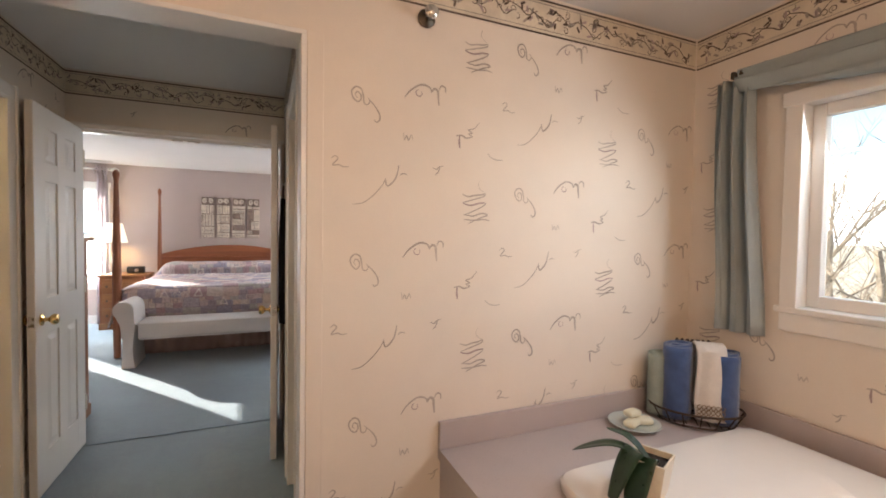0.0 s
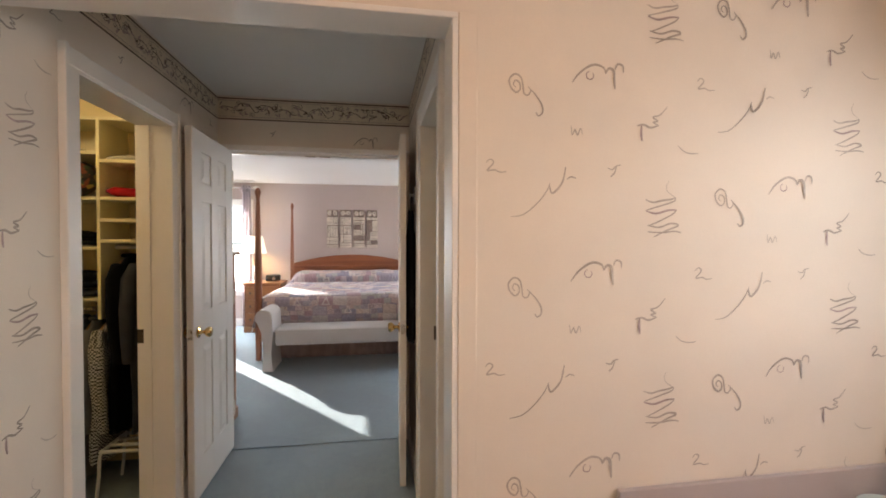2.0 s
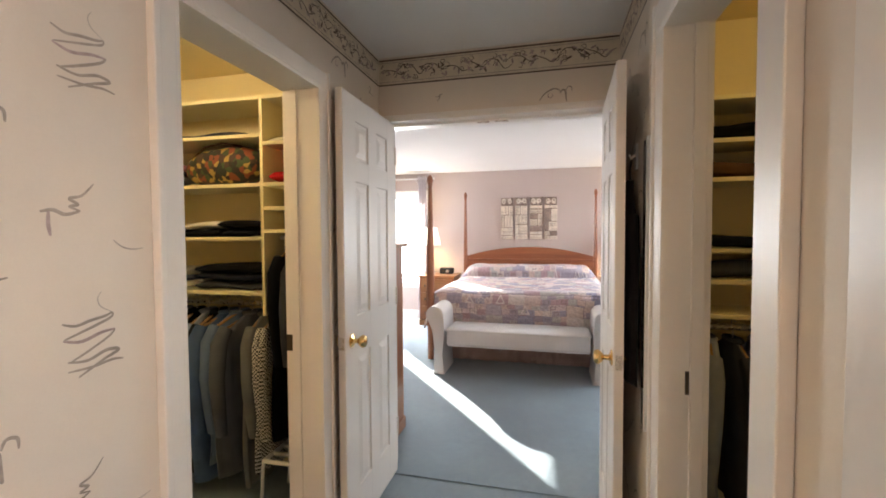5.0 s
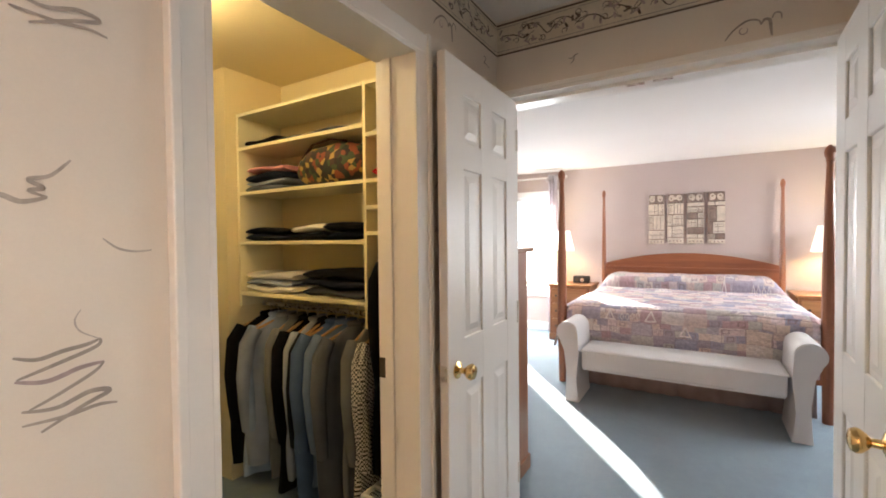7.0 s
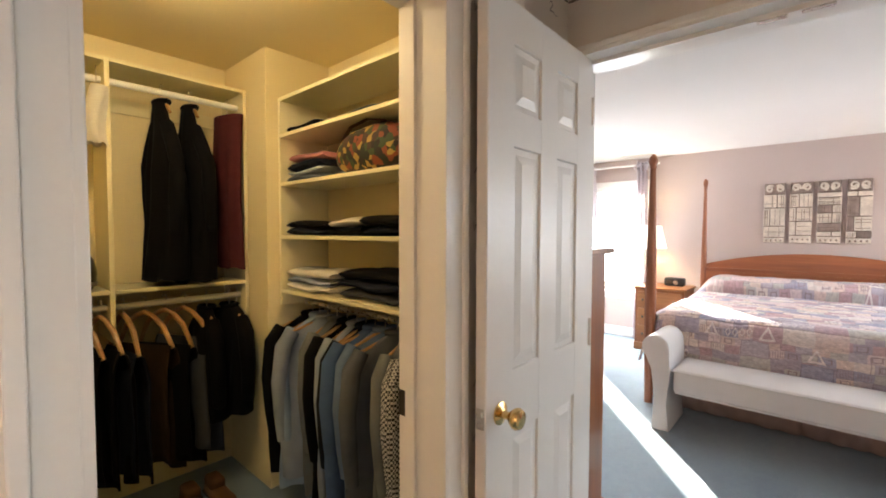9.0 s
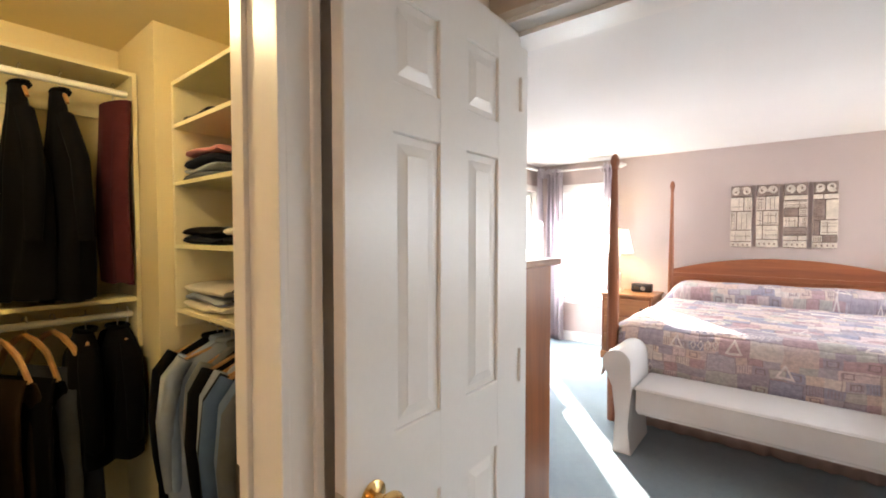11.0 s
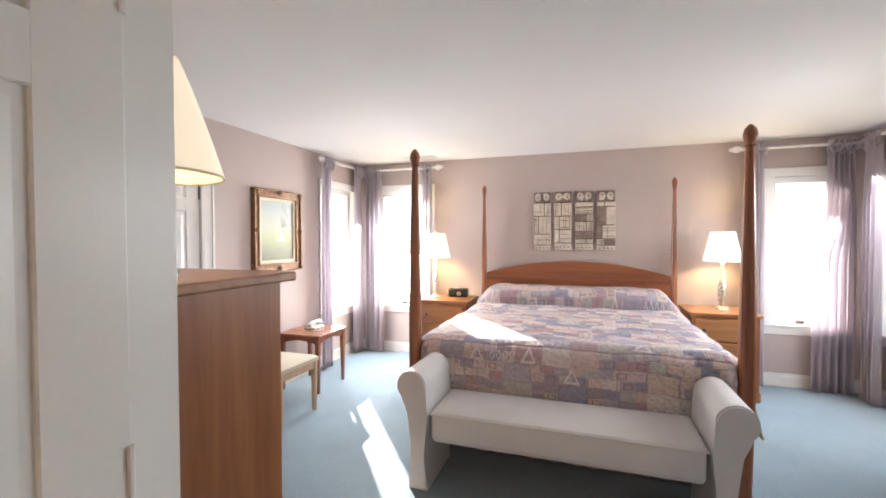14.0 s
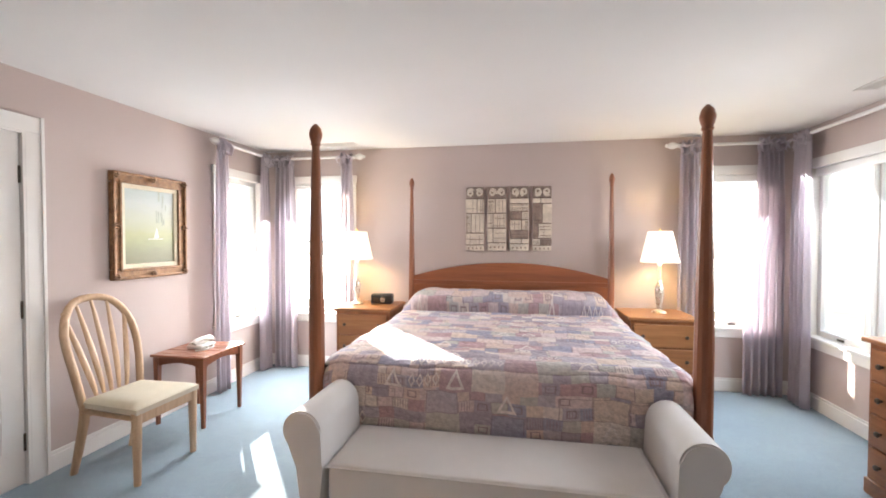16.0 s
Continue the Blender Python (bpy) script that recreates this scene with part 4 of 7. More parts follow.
GREYC = "lavender grey tied curtain panel hanging to the floor"
curtain("y", -2.93, 7.04, 7.21, 3, 1, GREYC)
curtain("y", -2.93, 7.72, 7.88, 3, 2, GREYC + " in the corner")
curtain("x", 7.905, -2.90, -2.64, 4, 3, GREYC + " in the corner")
curtain("x", 7.905, -2.12, -1.97, 3, 4, GREYC + " behind the lamp")
curtain("x", 7.905, 1.24, 1.42, 3, 5, GREYC + " behind the lamp")
curtain("x", 7.905, 1.88, 2.12, 5, 6, GREYC + " in the corner", spread=0.08)
curtain("y", 2.15, 7.60, 7.84, 4, 7, GREYC)

# ---- printed wallpaper ----


def arc(cx, cy, r, a0, a1, n=10, grow=0.0):
    return [(cx + (r + grow * i / n) * math.cos(radians(a0 + (a1 - a0) * i / n)), cy + (r + grow * i / n) * math.sin(radians(a0 + (a1 - a0) * i / n))) for i in range(n + 1)]


def curve(*p, n=14):
    """A smooth line through the given points."""
    out = []
    q = [p[0], *p, p[-1]]
    for i in range(1, len(q) - 2):
        for k in range(n // 2):
            t = k / (n // 2)
            f = [-0.5 * t ** 3 + t ** 2 - 0.5 * t, 1.5 * t ** 3 - 2.5 * t ** 2 + 1, -1.5 * t ** 3 + 2 * t ** 2 + 0.5 * t, 0.5 * t ** 3 - 0.5 * t ** 2]
            out.append(tuple(sum(f[m] * q[i - 1 + m][c] for m in range(4)) for c in (0, 1)))
    return out + [p[-1]]


MOTIFS = [
    # offset, strokes as (line, width, ink)
    ((0.0, 0.0), [(curve((0.0, -0.008), (-0.008, 0.0), (-0.002, 0.012), (0.010, 0.006), (0.012, -0.012), (0.0, -0.022), (-0.016, -0.008), (-0.020, 0.014), (-0.004, 0.030), (0.014, 0.022), (0.020, 0.0), (0.024, -0.024), (0.036, -0.028), (0.044, -0.014), (0.036, -0.004)), 0.0046, 0), (curve((0.044, -0.012), (0.062, -0.030), (0.078, -0.055), (0.080, -0.076), (0.068, -0.086), (0.060, -0.076)), 0.0048, 0)]),
    ((0.257, 0.052), [(curve((-0.085, -0.035), (-0.06, -0.004), (-0.02, 0.020), (0.012, 0.014), (0.020, -0.004)), 0.0056, 0), (arc(-0.03, -0.012, 0.012, 100, 400, 10), 0.003, 2), (curve((0.020, -0.002), (0.030, 0.012), (0.044, 0.006), (0.047, -0.02), (0.050, -0.048)), 0.0085, 0), (curve((0.050, 0.010), (0.058, 0.026), (0.074, 0.022), (0.076, 0.002)), 0.0048, 0)]),
    ((0.466, 0.215), [(curve((-0.055, 0.048), (-0.03, 0.040), (0.0, 0.046), (0.030, 0.050), (0.046, 0.056)), 0.0050, 0), (curve((0.046, 0.056), (0.040, 0.044), (-0.01, 0.028), (-0.052, 0.016)), 0.0042, 0), (curve((-0.054, 0.014), (-0.02, 0.006), (0.02, 0.016), (0.050, 0.018)), 0.0052, 2), (curve((0.050, 0.018), (0.035, 0.004), (-0.01, -0.018), (-0.040, -0.030)), 0.0042, 0), (curve((-0.048, -0.030), (-0.01, -0.036), (0.03, -0.024), (0.056, -0.030), (0.02, -0.044), (-0.028, -0.066)), 0.0052, 0), (curve((-0.048, -0.050), (0.0, -0.052), (0.04, -0.048), (0.066, -0.052)), 0.0046, 0), (curve((0.044, 0.056), (0.02, 0.072), (0.014, 0.09), (0.022, 0.105)), 0.0018, 1)]),
    ((0.403, -0.105), [(curve((-0.022, 0.004), (0.0, 0.008), (0.022, 0.0), (0.050, 0.008)), 0.0052, 0), (curve((0.050, 0.008), (0.030, 0.016), (0.046, 0.021), (0.030, 0.032), (0.054, 0.040), (0.078, 0.066)), 0.0044, 0), (curve((-0.008, 0.006), (-0.009, -0.02), (-0.006, -0.042)), 0.0062, 2)]),
    ((-0.058, -0.238), [(curve((-0.03, 0.012), (-0.018, 0.022), (-0.008, 0.012), (-0.026, -0.010), (-0.004, -0.008), (0.01, -0.014), (0.03, -0.012)), 0.0036, 0)]),
    ((0.085, -0.32), [(curve((-0.10, -0.06), (-0.06, -0.052), (-0.02, -0.02), (0.008, 0.014), (0.020, 0.040)), 0.0036, 0), (curve((0.018, 0.034), (0.024, 0.012), (0.038, 0.018), (0.058, 0.044), (0.068, 0.088)), 0.0058, 0), (curve((0.072, 0.052), (0.085, 0.060), (0.10, 0.056)), 0.004, 1)]),
    ((0.185, -0.125), [(curve((-0.016, 0.014), (-0.012, -0.012), (-0.004, 0.004), (0.004, -0.012), (0.014, 0.008), (0.02, -0.01)), 0.0034, 1)]),
    ((0.308, -0.237), [(curve((-0.022, 0.006), (-0.006, 0.002), (0.004, 0.012), (0.02, 0.016)), 0.0036, 0), (curve((0.006, 0.01), (0.0, -0.008), (-0.012, -0.02)), 0.0034, 0)]),
    ((0.554, -0.177), [(curve((-0.035, 0.02), (-0.015, 0.004), (0.01, -0.002), (0.035, 0.0)), 0.0032, 1)]),
]
REP_U, REP_Z, DROP = 0.67, 0.586, 0.27


def stroke(bm, pts, width, origin, U, N, ink, lift):
    """A flat brush stroke on a wall that lies in U and up."""
    n = len(pts)
    prev = None
    for i, (u, v) in enumerate(pts):
        a, b = pts[max(0, i - 1)], pts[min(n - 1, i + 1)]
        dx, dy = b[0] - a[0], b[1] - a[1]
        L = math.hypot(dx, dy) or 1
        w = width * (0.35 + 0.65 * math.sin(math.pi * min(1, max(0, (i + 0.6) / (n + 0.2)))) ** 0.7) / 2
        pair = []
        for s in (-1, 1):
            p = Vector(origin) + U * (u - s * dy / L * w) + Vector((0, 0, v + s * dx / L * w)) + N * lift
            pair.append(bm.verts.new(p))
        if prev:
            bm.faces.new((prev[0], pair[0], pair[1], prev[1])).material_index = ink
        prev = pair


def wallpaper(wall_name, base, U, N, u0, u1, phase, z_phase, blocked, zmax=2.235, border=True, b0=None, b1=None, brush=1.15):
    """Prints the motifs on one wall side; base: a point of the wall at u = 0, z = 0."""
    host = bpy.data.objects[wall_name]
    rnd = random.Random(wall_name)
    bm = bmesh.new()
    U, N, base = Vector(U), Vector(N), Vector(base)
    for c in range(int((u0 - phase) / REP_U) - 2, int((u1 - phase) / REP_U) + 2):
        for rr in range(-6, 8):
            cu, cz = phase + c * REP_U, z_phase + (c % 2) * DROP + rr * REP_Z
            for (ou, oz), strokes in MOTIFS:
                pu, pz = cu + ou, cz + oz
                lo = min(p[0] for st in strokes for p in st[0])
                hi = max(p[0] for st in strokes for p in st[0])
                zl = min(p[1] for st in strokes for p in st[0])
                zh = max(p[1] for st in strokes for p in st[0])
                if pu + lo < u0 or pu + hi > u1 or pz + zl < 0.13 or pz + zh > zmax:
                    continue
                if any(pu + hi > q[0] and pu + lo < q[1] and pz + zh > q[2] and pz + zl < q[3] for q in blocked):
                    continue
                j = 0
                for line, w, ink in strokes:
                    w *= brush
                    j += 1
                    stroke(bm, line, w * rnd.uniform(0.9, 1.15), base + U * pu + Vector((0, 0, pz)), U, N, ink, 0.0012 + 0.0003 * j)
    part("wallpaper_print", bm, [M_INK_MID if "bath" in wall_name else M_INK, M_INK_SOFT, M_INK_PINK], host, "grey brown brush squiggles")
    if not border:
        return
    b0, b1 = u0 if b0 is None else b0, u1 if b1 is None else b1
    bm = bmesh.new()

    def strip(z0, z1, lift, k):
        q = [base + U * u + Vector((0, 0, z)) + N * lift for u, z in ((b0, z0), (b1, z0), (b1, z1), (b0, z1))]
        bm.faces.new([bm.verts.new(p) for p in q]).material_index = k

    strip(2.247, 2.386, 0.0008, 0)
    strip(2.243, 2.251, 0.0014, 1)
    strip(2.379, 2.388, 0.0014, 1)
    strip(2.262, 2.265, 0.0014, 2)
    strip(2.368, 2.371, 0.0014, 2)
    u = b0 + 0.01
    while u < b1 - 0.16:
        # one length of vine: a wave, curls and leaves
        y0 = rnd.uniform(-0.012, 0.012)
        amp, ph = rnd.uniform(0.014, 0.032), rnd.uniform(-0.6, 0.6)
        wave = [(t * 0.17, y0 + amp * math.sin(t * 6.3 + ph + 0.4 * math.sin(t * 9))) for t in [i / 14 for i in range(15)]]
        stroke(bm, wave, 0.005, base + U * u + Vector((0, 0, 2.316)), U, N, 1, 0.0016)
        for _ in range(4):
            cx, cy = rnd.uniform(0.0, 0.14), rnd.uniform(-0.038, 0.038)
            stroke(bm, arc(cx, cy, 0.004, rnd.uniform(0, 360), rnd.uniform(400, 620), 12, 0.012), 0.0035, base + U * u + Vector((0, 0, 2.316)), U, N, 1, 0.0018)
        for _ in range(7):
            cx, cy, a = rnd.uniform(0.0, 0.15), rnd.uniform(-0.036, 0.036), rnd.uniform(0, 6.3)
            stroke(bm, [(cx + 0.013 * q * math.cos(a), cy + 0.013 * q * math.sin(a)) for q in (-1, -0.4, 0.3, 1)], 0.010, base + U * u + Vector((0, 0, 2.316)), U, N, rnd.choice((1, 2, 3)), 0.0020)
        u += rnd.uniform(0.105, 0.14)
    part("wallpaper_border", bm, [M_BORDER, M_INK_DARK, M_INK, M_INK_PINK], host, "cream border with dark lines and a scrolling vine")


wallpaper("wall_bath_north", (0, 1.62, 0), (1, 0, 0), (0, -1, 0), HALL_L, 2.15, 0.46, 1.885, [(-2, 0.35, 0, 2.08)])
wallpaper("wall_bath_east", (2.157, 0, 0), (0, -1, 0), (-1, 0, 0), -1.615, 1.5, -1.50 - 0.466, 1.29, [(-1.24, -0.12, 1.03, 2.05), (-1.62, 1.6, 0, 0.70)])
wallpaper("wall_passage_left", (HALL_L, 0, 0), (0, 1, 0), (1, 0, 0), -1.5, HALL_N - 0.005, 1.88 - 0.466, 1.19 - 0.215, [(CL_A - 0.072, CL_B + 0.072, 0, 2.10)], brush=1.3)
wallpaper("wall_south_middle", (0, HALL_N, 0), (1, 0, 0), (0, -1, 0), HALL_L + 0.002, HALL_R - 0.002, -0.93, 2.395, [(DOOR_L - 0.05, DOOR_R + 0.05, 0, 2.08)])
wallpaper("wall_passage_right", (HALL_R, 0, 0), (0, -1, 0), (-1, 0, 0), -HALL_N + 0.005, -1.745, -3.2, 1.5, [(-CR_B - 0.10, -CR_A + 0.10, 0, 2.13)])

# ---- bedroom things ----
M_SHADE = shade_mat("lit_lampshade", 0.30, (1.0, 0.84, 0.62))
M_SHADE_BIG = shade_mat("lit_cream_lampshade", 0.14, (1.0, 0.80, 0.55))
M_CRYSTAL = plain("rippled_ivory_glass", (0.80, 0.68, 0.50), 0.25, vary=0.12, big=30, fine=120, bumps=0.6, dist=0.004)
M_GREENGLASS = plain("green_glass_foot", (0.28, 0.34, 0.22), 0.12, vary=0.1, coat=0.5)
M_GILT = plain("worn_gilt_frame", (0.30, 0.155, 0.07), 0.4, 0.35, vary=0.35, big=25, fine=120, bumps=0.5, dist=0.003)
M_LINER = plain("cream_linen_liner", (0.74, 0.66, 0.50), 0.8, vary=0.05, fine=300)
M_CERAMIC = plain("cream_ceramic_relief", (0.68, 0.595, 0.50), 0.45, vary=0.18, big=12, fine=90, bumps=0.3, dist=0.002)
M_CERAMIC_GREY = plain("grey_ceramic_relief", (0.30, 0.225, 0.19), 0.45, vary=0.25, big=14, fine=90, bumps=0.3, dist=0.002)
M_CERAMIC_DARK = plain("dark_ceramic_ground", (0.20, 0.14, 0.115), 0.6, vary=0.3, big=14, fine=90, bumps=0.3)
M_PHONE = plain("pale_grey_plastic", (0.62, 0.60, 0.56), 0.35, vary=0.03)
M_VENT = plain("white_vent_enamel", (0.70, 0.68, 0.65), 0.4, vary=0.04)


def table_lamp(x, y, z, label, group):
    """Turned pewter candlestick lamp with a tapered shade."""
    th = thing("table_lamp", (x, y, z), label, "lamp", group)
    prof = [(0.062, 0.0), (0.062, 0.008), (0.050, 0.018), (0.022, 0.032), (0.018, 0.05), (0.026, 0.085), (0.034, 0.15), (0.037, 0.20), (0.030, 0.245), (0.018, 0.262), (0.024, 0.272), (0.016, 0.282), (0.012, 0.30)]
    part("base", lathe(prof, (x, y, z), 24), M_SILVER, th, "turned pewter base", True)
    part("candle_sleeve", lathe([(0.013, 0.298), (0.013, 0.42)], (x, y, z), 14), M_LINER, th)
    bm = bmesh.new()
    lathe([(0.163, 0.455), (0.158, 0.47), (0.100, 0.735)], (x, y, z), 32, bm)
    bmesh.ops.delete(bm, geom=[f for f in bm.faces if len(f.verts) > 4], context="FACES")
    sh = part("shade", bm, M_SHADE, th, "lit cream fabric shade", True)
    thicken(sh, 0.003)
    part("harp", tube([(x, y - 0.0, z + 0.42), (x + 0.04, y, z + 0.5), (x + 0.03, y, z + 0.7), (x, y, z + 0.74), (x - 0.03, y, z + 0.7), (x - 0.04, y, z + 0.5), (x, y, z + 0.42)], 0.003, 6), M_BRASS, th)
    part("finial", lathe([(0.004, 0.735), (0.010, 0.745), (0.008, 0.757), (0, 0.765)], (x, y, z), 10), M_BRASS, th)
    part("bulb", lathe([(0.012, 0.42), (0.028, 0.46), (0.030, 0.48), (0.018, 0.51), (0, 0.52)], (x, y, z), 14), M_SHADE, th)
    return th


table_lamp(-1.85, 7.72, 0.77, "pewter table lamp with lit cream shade on the nightstand", "bedside lamps")
table_lamp(1.03, 7.72, 0.77, "pewter table lamp with lit cream shade on the nightstand", "bedside lamps")


def dresser_lamp(x, y, z):
    th = thing("dresser_lamp", (x, y, z), "large lamp with rippled ivory column and lit pleated shade", "lamp")
    part("foot", lathe([(0.092, 0), (0.094, 0.012), (0.086, 0.022), (0.078, 0.030), (0.082, 0.042), (0.070, 0.050)], (x, y, z), 30), M_GREENGLASS, th, "green glass foot with rings", True)
    prof = [(0.066, 0.05)]
    for i in range(22):
        zz = 0.055 + i * 0.0095
        prof.append((0.064 - 0.0009 * i + (0.004 if i % 2 else -0.002), zz))
    prof += [(0.040, 0.268), (0.028, 0.280), (0.018, 0.30)]
    part("column", lathe(prof, (x, y, z), 28), M_CRYSTAL, th, "rippled ivory column", True)
    part("neck", lathe([(0.012, 0.29), (0.012, 0.36)], (x, y, z), 12), M_BRASS, th)
    bm = bmesh.new()
    n = 72
    rings = []
    for r, zz in ((0.205, 0.270), (0.203, 0.277), (0.178, 0.36), (0.148, 0.45), (0.120, 0.53), (0.098, 0.585)):
        rings.append([bm.verts.new((x + (r + 0.003 * (i % 2)) * math.cos(2 * math.pi * i / n), y + (r + 0.003 * (i % 2)) * math.sin(2 * math.pi * i / n), z + zz)) for i in range(n)])
    for a, b in zip(rings, rings[1:]):
        for i in range(n):
            bm.faces.new((a[i], a[(i + 1) % n], b[(i + 1) % n], b[i]))
    sh = part("shade", bm, M_SHADE_BIG, th, "lit cream pleated shade", True)
    thicken(sh, 0.003)
    for r, zz in ((0.207, 0.270), (0.100, 0.585)):
        part("trim", tube([(x + r * math.cos(2 * math.pi * i / 40), y + r * math.sin(2 * math.pi * i / 40), z + zz) for i in range(41)], 0.004, 6), M_LINER, sh)
    part("bulb", lathe([(0.012, 0.33), (0.028, 0.37), (0.030, 0.40), (0.018, 0.43), (0, 0.44)], (x, y, z), 14), M_SHADE, th)


dresser_lamp(-1.32, 3.86, 1.345)


def clock():
    x, y, z = -1.60, 7.78, 0.77
    th = thing("alarm_clock", (x, y, z), "small black alarm clock radio on the nightstand", "clock")
    bm = bmesh.new()
    box(bm, -0.11, 0.11, -0.055, 0.055, 0, 0.10, 0.018, 3)
    bmesh.ops.translate(bm, vec=(x, y, z), verts=bm.verts)
    part("body", bm, M_BLACK, th, smooth=True)
    q = Vector((0, 0, 1)).rotation_difference(Vector((0, -1, 0))).to_matrix().to_4x4()
    part("dial", lathe([(0.026, 0), (0.026, 0.004), (0.0, 0.004)], (x + 0.02, y - 0.055, z + 0.045), 20, None, q), M_SILVER, th, "round silver dial")
    part("display", boxed(x - 0.08, x - 0.02, y - 0.058, y - 0.053, z + 0.03, z + 0.065, 0.002), M_DARKMETAL, th)


clock()


def wall_art():
    x0, x1, z0, z1, y = -0.765, 0.10, 1.308, 1.967, NORTH - 0.001
    gap = 0.034
    w = (x1 - x0 - 3 * gap) / 4
    for k in range(4):
        a = x0 + k * (w + gap)
        b = a + w
        rnd = random.Random(40 + k)
        th = thing("relief_panel", ((a + b) / 2, y, z0), "cream and grey ceramic relief panel hung above the bed", "wall art", "four relief panels")
        part("ground", boxed(a + 0.006, b - 0.006, y - 0.030, y, z0 + 0.004, z1 - 0.004, 0.005), M_CERAMIC_DARK, th)
        # a cap with two scrolls, then stacked tiles
        cap = part("cap", boxed(a + 0.006, b - 0.006, y - 0.040, y - 0.0295, z1 - 0.115, z1 - 0.008, 0.008), M_CERAMIC_GREY, th)
        for s in (-1, 1):
            c = ((a + b) / 2 + s * 0.044, z1 - 0.062)
            pts = [(c[0] + s * r * math.cos(t), y - 0.044, c[1] + 1.15 * r * math.sin(t)) for r, t in [(0.010 + 0.026 * i / 16, i * 0.55 + k) for i in range(17)]]
            part("scroll", tube(pts, 0.0115, 6), M_CERAMIC, cap, smooth=True)
        z = z1 - 0.125
        while z > z0 + 0.09:
            h = min(rnd.choice((0.055, 0.08, 0.11, 0.15, 0.20)), z - z0 - 0.06)
            cut = rnd.choice((0.0, 0.3, 0.42, 0.5, 0.62))
            cols = [(a + 0.002, b - 0.002)] if cut == 0 else [(a + 0.002, a + w * cut - 0.004), (a + w * cut + 0.004, b - 0.002)]
            for p, q in cols:
                d = rnd.uniform(0.006, 0.022)
                m = rnd.choice((M_CERAMIC, M_CERAMIC, M_CERAMIC, M_CERAMIC_GREY))
                tl = part("tile", boxed(p, q, y - 0.030 - d, y - 0.0285, z - h + 0.007, z - 0.004, 0.004), m, th)
                n = rnd.choice((0, 2, 3, 4, 5))
                if n and q - p > 0.05 and h > 0.06:
                    for i in range(n):
                        if rnd.random() < 0.5:
                            zz = z - h + h * (i + 1) / (n + 1)
                            part("groove", boxed(p + 0.01, q - 0.01, y - 0.0325 - d, y - 0.029 - d, zz - 0.003, zz + 0.002), M_CERAMIC_DARK, tl)
                        else:
                            xx = p + (q - p) * (i + 1) / (n + 1)
                            part("groove", boxed(xx - 0.002, xx + 0.002, y - 0.0325 - d, y - 0.029 - d, z - h + 0.015, z - 0.015), M_CERAMIC_DARK, tl)
            z -= h
        base = part("foot_band", boxed(a + 0.004, b - 0.004, y - 0.042, y - 0.0295, z0 + 0.006, z - 0.002, 0.004), M_CERAMIC, th)
        for i in range(4):
            xx = a + w * (i + 0.8) / 4.6
            part("bead", lathe([(0.0, -0.012), (0.009, -0.006), (0.009, 0.006), (0, 0.012)], (xx, y - 0.043, (z0 + z) / 2), 8), M_CERAMIC_GREY, base)


wall_art()


def canvas_mat():
    m, n, l = nodes_of("misty_river_painting")
    p = n["Principled BSDF"]
    tc, sp = n.new("ShaderNodeTexCoord"), n.new("ShaderNodeSeparateXYZ")
    l.new(tc.outputs["Generated"], sp.inputs[0])
    nz = noise_tex(n, l, coords(n, l, (1, 3, 8)), 3.0, 4)
    add = n.new("ShaderNodeMath")
    add.operation = "MULTIPLY_ADD"
    l.new(nz, add.inputs[0])
    add.inputs[1].default_value = 0.16
    l.new(sp.outputs["Z"], add.inputs[2])
    cr = n.new("ShaderNodeValToRGB")
    stops = ((0.0, (0.17, 0.16, 0.09)), (0.25, (0.27, 0.27, 0.16)), (0.48, (0.42, 0.42, 0.22)), (0.66, (0.46, 0.47, 0.35)), (0.9, (0.46, 0.49, 0.46)), (1.0, (0.40, 0.44, 0.42)))
    for i, (pos, c) in enumerate(stops):
        e = cr.color_ramp.elements[i] if i < 2 else cr.color_ramp.elements.new(pos)
        e.position, e.color = pos, (*c, 1)
    l.new(add.outputs[0], cr.inputs[0])
    l.new(cr.outputs[0], p.inputs["Base Color"])
    p.inputs["Roughness"].default_value = 0.5
    bump(n, l, nz, 0.2, 0.002)
    return m


